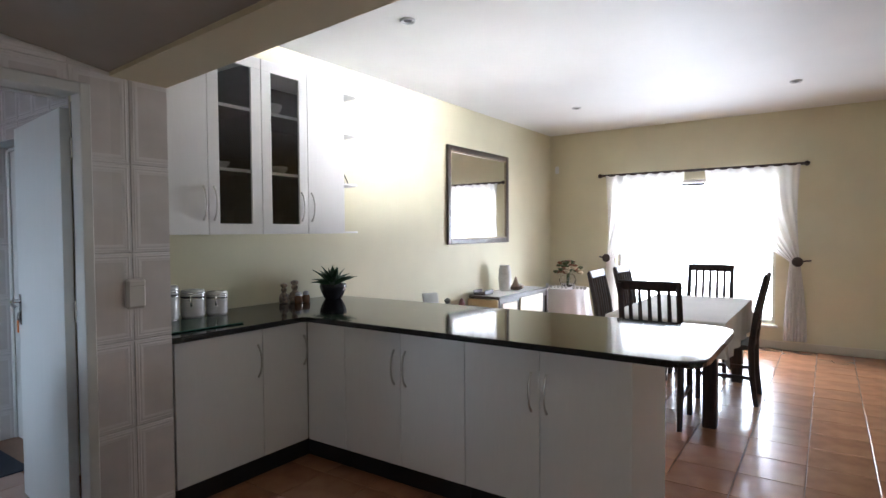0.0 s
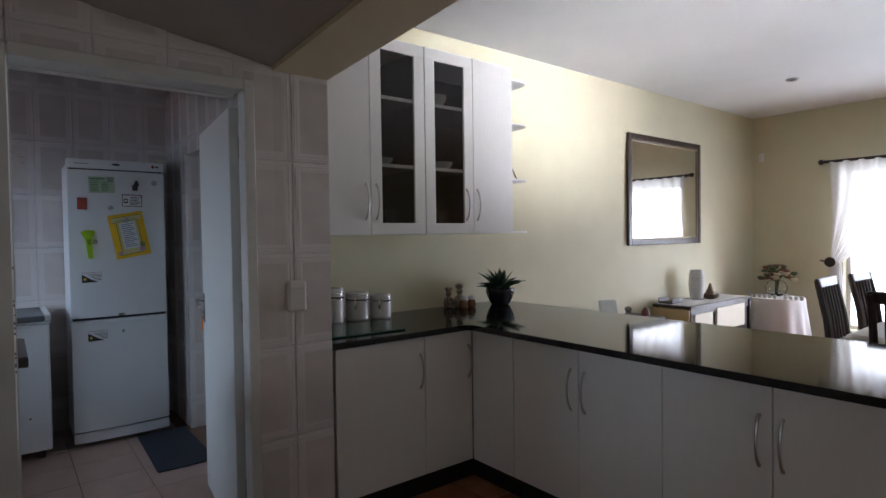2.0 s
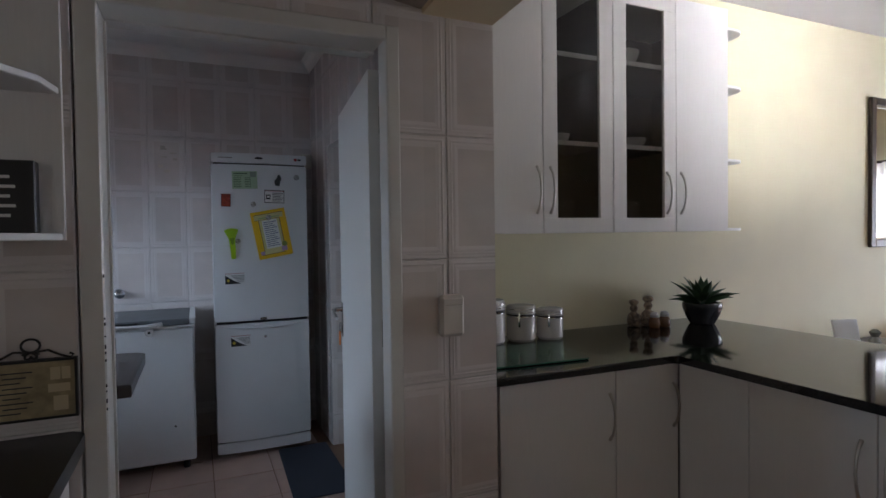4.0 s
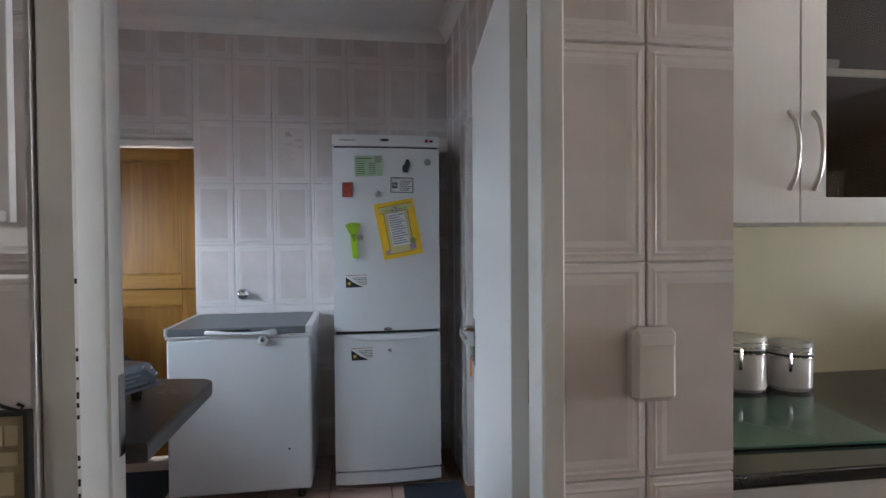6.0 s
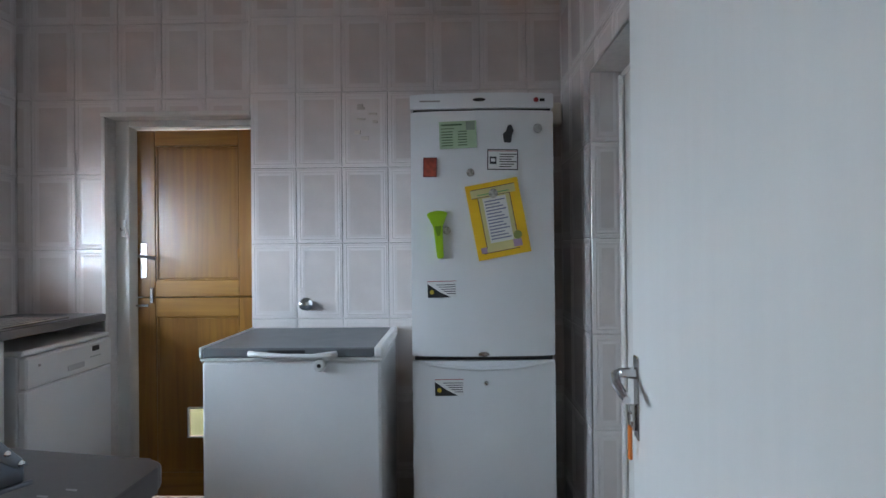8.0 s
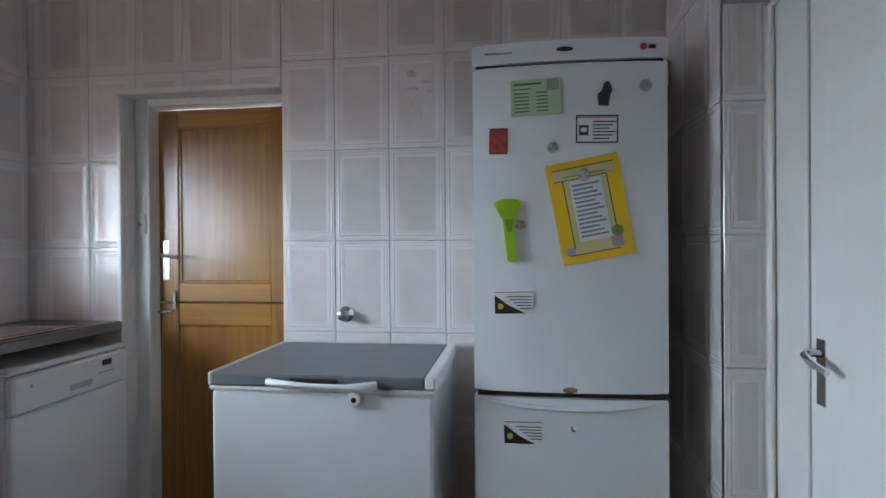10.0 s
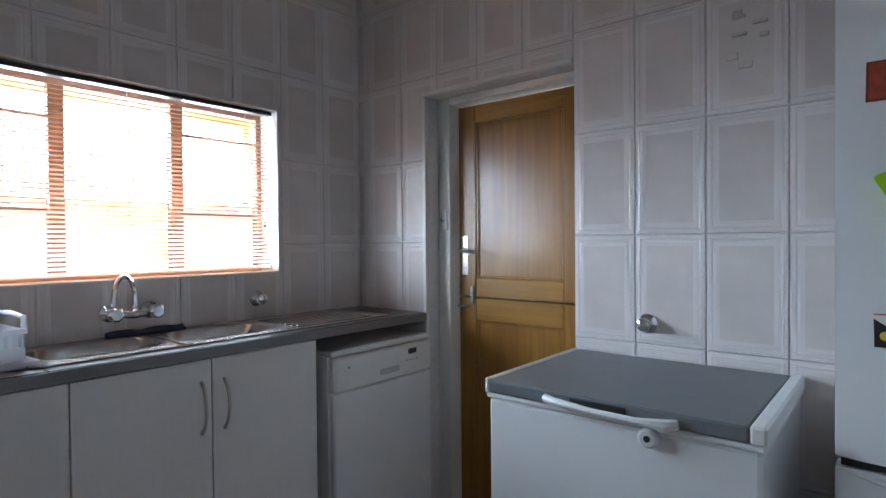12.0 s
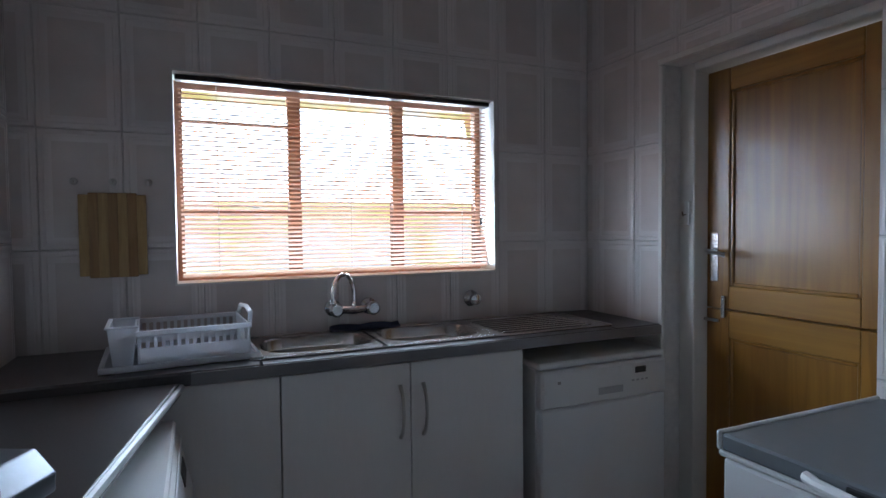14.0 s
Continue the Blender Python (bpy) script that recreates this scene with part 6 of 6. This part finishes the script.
def hob_end(name, outline, y0, y1, m, parent, label=""):
    """A pressed plate on the hob's end, from an (x, z) outline."""
    bm = bmesh.new()
    prism(bm, outline, 0, y1 - y0, 0.0012, 2)
    return part(name, turned(bm, T @ Matrix.Translation((0, y1, 0)) @ Matrix.Rotation(math.pi / 2, 4, "X")), m, parent, label)


for side in (1, -1):
    ya, yb = (0.262, 0.266) if side > 0 else (-0.269, -0.265)
    pl_ = hob_end("side_plate", [(-0.130, 0.028), (0.137, 0.028), (0.132, 0.083), (-0.106, 0.083), (-0.132, 0.053)], ya, yb, M_HOB_DARK, hob, "pressed dark steel side plate")
    if side < 0:
        continue
    hob_end("flange", [(-0.138, 0.027), (0.14, 0.027), (0.14, 0.032), (-0.138, 0.032)], yb, yb + 0.006, M_HOB_STEEL, pl_)
    hob_end("top_strip", [(-0.106, 0.070), (0.132, 0.070), (0.132, 0.085), (-0.108, 0.085)], yb, yb + 0.003, M_HOB_STEEL, pl_)
    hob_end("corner_strip", [(-0.136, 0.050), (-0.122, 0.050), (-0.100, 0.0695), (-0.108, 0.085)], yb, yb + 0.003, M_HOB_STEEL, pl_)
    for x0_, z0_, x1_, z1_ in ((-0.105, 0.040, 0.12, 0.044), (-0.07, 0.050, 0.02, 0.0525), (-0.085, 0.060, 0.10, 0.0625)):
        part("pressed_rib", turned(tube(bmesh.new(), [(x0_, yb, z0_), ((x0_ + x1_) / 2, yb + 0.001, (z0_ + z1_) / 2), (x1_, yb, z1_)], 0.0022, 6), T), M_HOB_STEEL, pl_)
    for rx, rz in ((-0.090, 0.0775), (0.0, 0.0775), (0.09, 0.0775), (-0.113, 0.070), (-0.127, 0.0545)):
        part("rivet", turned(lathe(bmesh.new(), [(0.0042, 0), (0.0036, 0.0018), (0.0014, 0.0028)], n=10), T @ Matrix.Translation((rx, yb + 0.003, rz)) @ Matrix.Rotation(-math.pi / 2, 4, "X")), M_CHROME, pl_)
for y in (-0.15, 0.16):
    part("pan_recess", turned(lathe(bmesh.new(), [(0.085, 0.0865), (0.085, 0.0885), (0.078, 0.0885), (0.055, 0.087)], 0.015, y, 28), T), M_CHROME, hb_)
    part("burner", turned(lathe(bmesh.new(), [(0.04, 0.087), (0.042, 0.098), (0.03, 0.103), (0.012, 0.103)], 0.015, y, 20), T), M_DARK, hob, "black burner head")
    part("knob", turned(lathe(bmesh.new(), [(0.024, 0), (0.022, 0.02), (0.014, 0.022)], n=18), T @ Matrix.Translation((-0.122, y, 0.07)) @ Matrix.Rotation(-radians(49), 4, "Y")), M_DARK, hob, "black control knob")
for x in (-0.10, 0.11):
    for y in (-0.24, 0.24):
        part("foot", turned(lathe(bmesh.new(), [(0.010, 0.0), (0.014, 0.031)], x, y, 10), T), M_DARK, hob)

for x0_, y0_, x1_, y1_, lab in ((-4.55, 0.79, -3.78, 1.10, "dark blue ribbed floor mat by the side door"), (-4.98, -1.05, -4.55, -0.45, "dark rubber floor mat before the back door")):
    mt = thing("floor_mat", ((x0_ + x1_) / 2, (y0_ + y1_) / 2, 0), lab, "mat")
    part("mat", prism(bmesh.new(), rounded([(x0_, y0_), (x1_, y0_ - 0.02), (x1_, y1_), (x0_, y1_)], [0.02] * 4, 3), 0.001, 0.009, 0.003, 1), M_RUBBER_MAT, mt)

# ---- kitchen side worktop, corner shelf, plaque ----
base_unit("white kitchen floor cabinet beside the doorway", "y", 0.035, -0.52, -2.463, -1.35, [(-2.463, -1.92), (-1.92, -1.35)], [(-1.96, 0.58, 0.76), (-1.88, 0.58, 0.76)], (-1.9, -0.25), z1=0.865, out=1)
wk = thing("worktop", (-1.9, -0.25, 0.865), "black worktop beside the scullery doorway", "worktop")
part("slab", prism(bmesh.new(), rounded([(-2.465, -0.52), (-1.35, -0.52), (-1.35, 0.075), (-2.465, 0.075)], [0, 0.02, 0.02, 0.03], 4), 0.866, 0.905, 0.008, 3), mat("black_laminate", (0.014, 0.014, 0.016), 0.3, vary=0.2, grain=200), wk, smooth=False)

cs = thing("corner_shelf", (-2.3680, -0.2, 1.37), "white open corner shelf unit with clipped shelves", "shelf")
part("back_panel", boxes((-2.4650, -0.42, 1.375, -2.4480, 0.045, 2.06, 0.001)), M_MELAMINE, cs)
for z in (1.376, 1.725, 2.045):
    part("shelf", prism(bmesh.new(), [(-2.4470, -0.42), (-2.1580, -0.42), (-2.1580, -0.10), (-2.3380, 0.025), (-2.4470, 0.04)], z, z + 0.016, 0.002, 1), M_MELAMINE, cs)
bk = thing("recipe_book", (-2.3880, -0.09, 1.392), "black book standing on the corner shelf", "book")
part("cover", boxes((-2.4400, -0.15, 1.393, -2.4030, -0.002, 1.56, 0.003)), M_DARK, bk)
for k in range(5):
    part("lettering", boxes((-2.4032, -0.12, 1.43 + 0.022 * k, -2.4025, -0.05 + 0.01 * (k % 2), 1.437 + 0.022 * k)), M_PLASTIC_W, bk)

plq = thing("wall_plaque", (-2.4480, -0.03, 0.95), "cream recipe plaque in a scrolled black iron frame", "plaque")
M_IRON = mat("black_iron", (0.012, 0.010, 0.009), 0.5)
part("board", boxes((-2.4660, -0.12, 0.952, -2.4540, 0.055, 1.085)), mat("aged_plaque", (0.34, 0.27, 0.15), 0.5, vary=0.45, grain=26), plq)
part("frame", boxes((-2.4660, -0.126, 0.946, -2.4500, 0.061, 0.952), (-2.4660, -0.126, 1.085, -2.4500, 0.061, 1.091), (-2.4660, 0.055, 0.952, -2.4500, 0.061, 1.085), (-2.4660, -0.126, 0.952, -2.4500, -0.12, 1.085)), M_IRON, plq)
for k in range(9):
    part("lettering", boxes((-2.4538, -0.10 + 0.01 * (k % 2), 0.965 + 0.012 * k, -2.4532, -0.055 + 0.012 * (k % 3), 0.968 + 0.012 * k)), M_INK, plq)
for k, (ya, yb, za, zb) in enumerate(((0.005, 0.025, 1.04, 1.07), (0.028, 0.046, 1.04, 1.07), (0.0, 0.045, 1.01, 1.03), (0.01, 0.04, 0.965, 1.0))):
    part("motif", boxes((-2.4538, ya, za, -2.4532, yb, zb)), mat("plaque_motif_pale", (0.55, 0.45, 0.28), 0.5), plq)
cy = -0.033
scr = [[(-2.4560, cy + 0.019 * math.cos(a), 1.125 + 0.016 * math.sin(a)) for a in np.linspace(0, 6.28, 16)]]
for s in (-1, 1):
    scr.append([(-2.4560, cy + s * (0.026 - 0.004 * t + (0.018 - 0.012 * t / 9) * math.cos(t)), 1.102 + (0.012 - 0.006 * t / 9) * math.sin(t)) for t in np.linspace(3.3, 9.3, 16)])
    scr.append([(-2.4560, cy + s * 0.012, 1.11), (-2.4560, cy + s * 0.035, 1.112), (-2.4560, cy + s * 0.06, 1.098), (-2.4560, cy + s * 0.08, 1.091), (-2.4560, cy + s * 0.086, 1.098), (-2.4560, cy + s * 0.078, 1.102)])
for pts in scr:
    part("scroll", tube(bmesh.new(), pts, 0.0028, 6), M_IRON, plq)

# ---- outside the windows ----


def glow(name, stops, scale, strength, stretch=(1, 1, 1)):
    m = bpy.data.materials.new(name)
    n, l = nodes_of(m)
    for q in list(n):
        n.remove(q)
    o, e, t, mp, tc, r = (n.new(k) for k in ("ShaderNodeOutputMaterial", "ShaderNodeEmission", "ShaderNodeTexNoise", "ShaderNodeMapping", "ShaderNodeTexCoord", "ShaderNodeValToRGB"))
    mp.inputs["Scale"].default_value = stretch
    t.inputs["Scale"].default_value, t.inputs["Detail"].default_value = scale, 5
    l.new(tc.outputs["Object"], mp.inputs["Vector"])
    l.new(mp.outputs[0], t.inputs["Vector"])
    l.new(t.outputs["Fac"], r.inputs[0])
    el = r.color_ramp.elements
    el[0].position, el[0].color = stops[0][0], (*stops[0][1], 1)
    el[1].position, el[1].color = stops[-1][0], (*stops[-1][1], 1)
    for p, c in stops[1:-1]:
        k = el.new(p)
        k.color = (*c, 1)
    l.new(r.outputs[0], e.inputs[0])
    e.inputs[1].default_value = strength
    l.new(e.outputs[0], o.inputs[0])
    return m


structure("backdrop", boxes((-7.5, 10.0, -0.2, 4.5, 10.1, 5.5)), glow("bright_haze", [(0.3, (0.95, 0.97, 1.0)), (0.7, (1.0, 1.0, 1.0))], 0.8, 3.2), "overexposed bright daylight beyond the window", "backdrop")
structure("backdrop", boxes((-7.5, -4.6, -0.2, -1.0, -4.5, 3.6)), glow("garden_haze", [(0.30, (0.62, 0.36, 0.16)), (0.40, (0.80, 0.72, 0.28)), (0.50, (1.0, 0.92, 0.60)), (0.58, (1.0, 1.0, 1.0))], 1.6, 2.1), "overexposed sunny garden beyond the blind", "backdrop")

structure("backdrop", boxes((-8.1, -3.0, -0.2, -8.0, 1.5, 3.0)), glow("yard_haze", [(0.3, (1.0, 0.93, 0.84)), (0.7, (1.0, 0.97, 0.92))], 0.8, 3.0), "overexposed sunlit yard beyond the back door", "backdrop")

# ---- wall tiles ----
TILE_CACHE = {}


def tile_mesh(du, dz, a0, a1, b0, b1):
    """A tile of du x dz with its moulded frame, cut down to a0..a1, b0..b1 (from its lower corner)."""
    key = tuple(round(v, 3) for v in (du, dz, a0, a1, b0, b1))
    if key in TILE_CACHE:
        return TILE_CACHE[key]
    bm = bmesh.new()
    rows = [(0.0, 0.0042), (0.0025, 0.0070), (0.010, 0.0073), (0.015, 0.0086), (0.019, 0.0071), (0.027, 0.0082), (0.038, 0.0074)]
    loops = [[bm.verts.new((x, z, y)) for x, y in ((d, d), (du - d, d), (du - d, dz - d), (d, dz - d))] for d, z in rows]
    for a, b in zip(loops, loops[1:]):
        for i in range(4):
            k = (i + 1) % 4
            bm.faces.new((a[i], b[i], b[k], a[k]))
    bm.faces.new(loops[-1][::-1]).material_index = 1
    for co, no in (((a0, 0, 0), (-1, 0, 0)), ((a1, 0, 0), (1, 0, 0)), ((0, 0, b0), (0, 0, -1)), ((0, 0, b1), (0, 0, 1))):
        bmesh.ops.bisect_plane(bm, geom=bm.verts[:] + bm.edges[:] + bm.faces[:], dist=1e-5, plane_co=co, plane_no=no, clear_outer=True)
    me = bpy.data.meshes.new("wall_tile")
    bm.normal_update()
    bm.to_mesh(me)
    bm.free()
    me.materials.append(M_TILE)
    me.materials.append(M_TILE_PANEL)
    TILE_CACHE[key] = me
    return me


def cut(rect, hole):
    a0, a1, b0, b1 = rect
    h0, h1, g0, g1 = hole
    if h1 <= a0 or h0 >= a1 or g1 <= b0 or g0 >= b1:
        return [rect]
    out = []
    if h0 > a0:
        out.append((a0, h0, b0, b1))
    if h1 < a1:
        out.append((h1, a1, b0, b1))
    m0, m1 = max(a0, h0), min(a1, h1)
    if g0 > b0:
        out.append((m0, m1, b0, g0))
    if g1 < b1:
        out.append((m0, m1, g1, b1))
    return out


def lay_tiles(wall, axis, at, facing, u_start, du, u0, u1, z_start, dz, z0, z1, holes=(), grout=0.0022, top=None):
    """Tiles on a wall plane; axis is the normal's axis, facing its sign. Whole tiles carry the raised frame."""
    turn = {("x", 1): -90, ("x", -1): 90, ("y", 1): 0, ("y", -1): 180}[(axis, facing)]
    i0, i1 = math.floor((u0 - u_start) / du), math.ceil((u1 - u_start) / du)
    j0, j1 = math.floor((z0 - z_start) / dz), math.ceil((z1 - z_start) / dz)
    for i in range(i0, i1):
        for j in range(j0, j1):
            r = (max(u_start + i * du, u0), min(u_start + (i + 1) * du, u1), max(z_start + j * dz, z0), min(z_start + (j + 1) * dz, z1))
            if top:
                r = (r[0], r[1], r[2], min(r[3], top((r[0] + r[1]) / 2)))
            pieces = [r]
            for hl in holes:
                pieces = [q for p in pieces for q in cut(p, hl)]
            for a0, a1, b0, b1 in pieces:
                if a1 - a0 < 0.012 or b1 - b0 < 0.012:
                    continue
                us, zs = u_start + i * du + grout / 2, z_start + j * dz + grout / 2
                ca, cb = max(a0 - us, 0), min(a1 - us, du - grout)
                if turn in (-90, 180):
                    ca, cb = du - grout - cb, du - grout - ca
                ob = new("wall_tile", tile_mesh(du - grout, dz - grout, ca, cb, max(b0 - zs, 0), min(b1 - zs, dz - grout)))
                ob.parent = wall
                u = us + du - grout if turn in (-90, 180) else us
                ob.matrix_basis = pose(at, u, zs, 0, 0, turn) if axis == "x" else pose(u, at, zs, 0, 0, turn)


KTOP = lambda y: 2.08 + 0.15 * (0.99 - y)
lay_tiles(wall_mid, "x", -2.476, 1, 1.068, 0.238, -0.75, 0.99, 1.30, 0.391, 0.0, 2.60, [(0.057, 0.913, -0.1, 2.013)], top=KTOP)
lay_tiles(wall_mid, "x", -2.476, 1, 1.068, 0.238, 0.99, 1.24, 1.30, 0.391, 0.0, 2.064)
lay_tiles(wall_back, "x", -5.068, 1, -0.405, 0.2285, -0.405, 1.13, 0.948, 0.3745, 0.0, CEIL_S)
lay_tiles(wall_back, "x", -5.068, 1, -0.405, 0.2205, -1.58, -0.405, 0.925, 0.3745, 0.0, CEIL_S, [(-1.15, -0.405, -0.1, 1.982)])
lay_tiles(wall_win, "y", -1.588, 1, -5.06, 0.2285, -5.06, -2.93, 0.925, 0.3745, 0.0, CEIL_S, [SW])
lay_tiles(wall_right, "y", 1.138, -1, -5.06, 0.2285, -5.06, -3.22, 0.948, 0.3745, 0.0, CEIL_S, [(-4.5, -3.72, -0.1, 1.97)])
lay_tiles(wall_right, "x", -4.5, 1, 1.135, 0.128, 1.135, 1.262, 0.948, 0.3745, 0.0, 1.965)
wse = bpy.data.objects["wall_scullery_east"]
lay_tiles(wse, "x", -2.93, -1, -1.58, 0.2285, -1.58, -0.66, 0.948, 0.3745, 0.0, CEIL_S)

# ---- floor tiles ----


def floor_tile_mesh(w, h, m):
    bm = bmesh.new()
    lo = [bm.verts.new((x * w / 2, y * h / 2, -FLOOR_T)) for x, y in ((-1, -1), (1, -1), (1, 1), (-1, 1))]
    mid = [bm.verts.new((v.co.x, v.co.y, -0.002)) for v in lo]
    hi = [bm.verts.new((v.co.x * (1 - 0.005 / w), v.co.y * (1 - 0.005 / h), 0)) for v in lo]
    for a, b in ((lo, mid), (mid, hi)):
        for i in range(4):
            k = (i + 1) % 4
            bm.faces.new((a[i], a[k], b[k], b[i]))
    bm.faces.new(hi)
    bm.normal_update()
    me = bpy.data.meshes.new("floor_tile")
    bm.to_mesh(me)
    bm.free()
    me.materials.append(m)
    return me


floor = bpy.data.objects["floor"]
rng = random.Random(4)
P = 0.3275
terra, scull = floor_tile_mesh(P - 0.005, P - 0.005, M_TERRA), floor_tile_mesh(P - 0.005, P - 0.005, M_SCULL_FLOOR)
rest = bmesh.new()
count = 0
for i in range(-9, 12):
    for j in range(-8, 23):
        x, y = -0.335 + (i + 0.5) * P, 0.07 + (j + 0.5) * P
        if x - P / 2 > -2.6 and x < 3.2 and -2.2 < y < 7.4 or (-3.25 < x and y > 1.25 and y < 7.4 and x < -2.4):
            near = -1.3 < x < 1.2 and 2.6 < y < 7.4 or (-2.7 < x < -0.4 and 0.9 < y < 2.2)
            tilt = pose(x, y, rng.uniform(-0.0006, 0.0), rng.uniform(-0.07, 0.07), rng.uniform(-0.07, 0.07), 0)
            if near and count < 290:
                count += 1
                ob = new("floor_tile", terra)
                ob.parent = floor
                ob.matrix_basis = tilt
            else:
                tmp = bmesh.new()
                tmp.from_mesh(terra)
                tmp.transform(tilt)
                me = bpy.data.meshes.new("t")
                tmp.to_mesh(me)
                tmp.free()
                rest.from_mesh(me)
                bpy.data.meshes.remove(me)
me = bpy.data.meshes.new("floor_tiles_far")
rest.to_mesh(me)
rest.free()
me.materials.append(M_TERRA)
ob = new("floor_tiles_far", me)
ob.parent = floor
tagged(ob, kind="stuff")
for i in range(8):
    for j in range(-5, 4):
        x, y = -5.06 + 0.31 + (i - 0.5) * P - 0.15, 0.07 + (j + 0.5) * P
        if x < -2.7 and -1.6 < y < 1.2:
            ob = new("floor_tile", scull)
            ob.parent = floor
            ob.matrix_basis = pose(x, y, 0, rng.uniform(-0.1, 0.1), rng.uniform(-0.1, 0.1), 0)
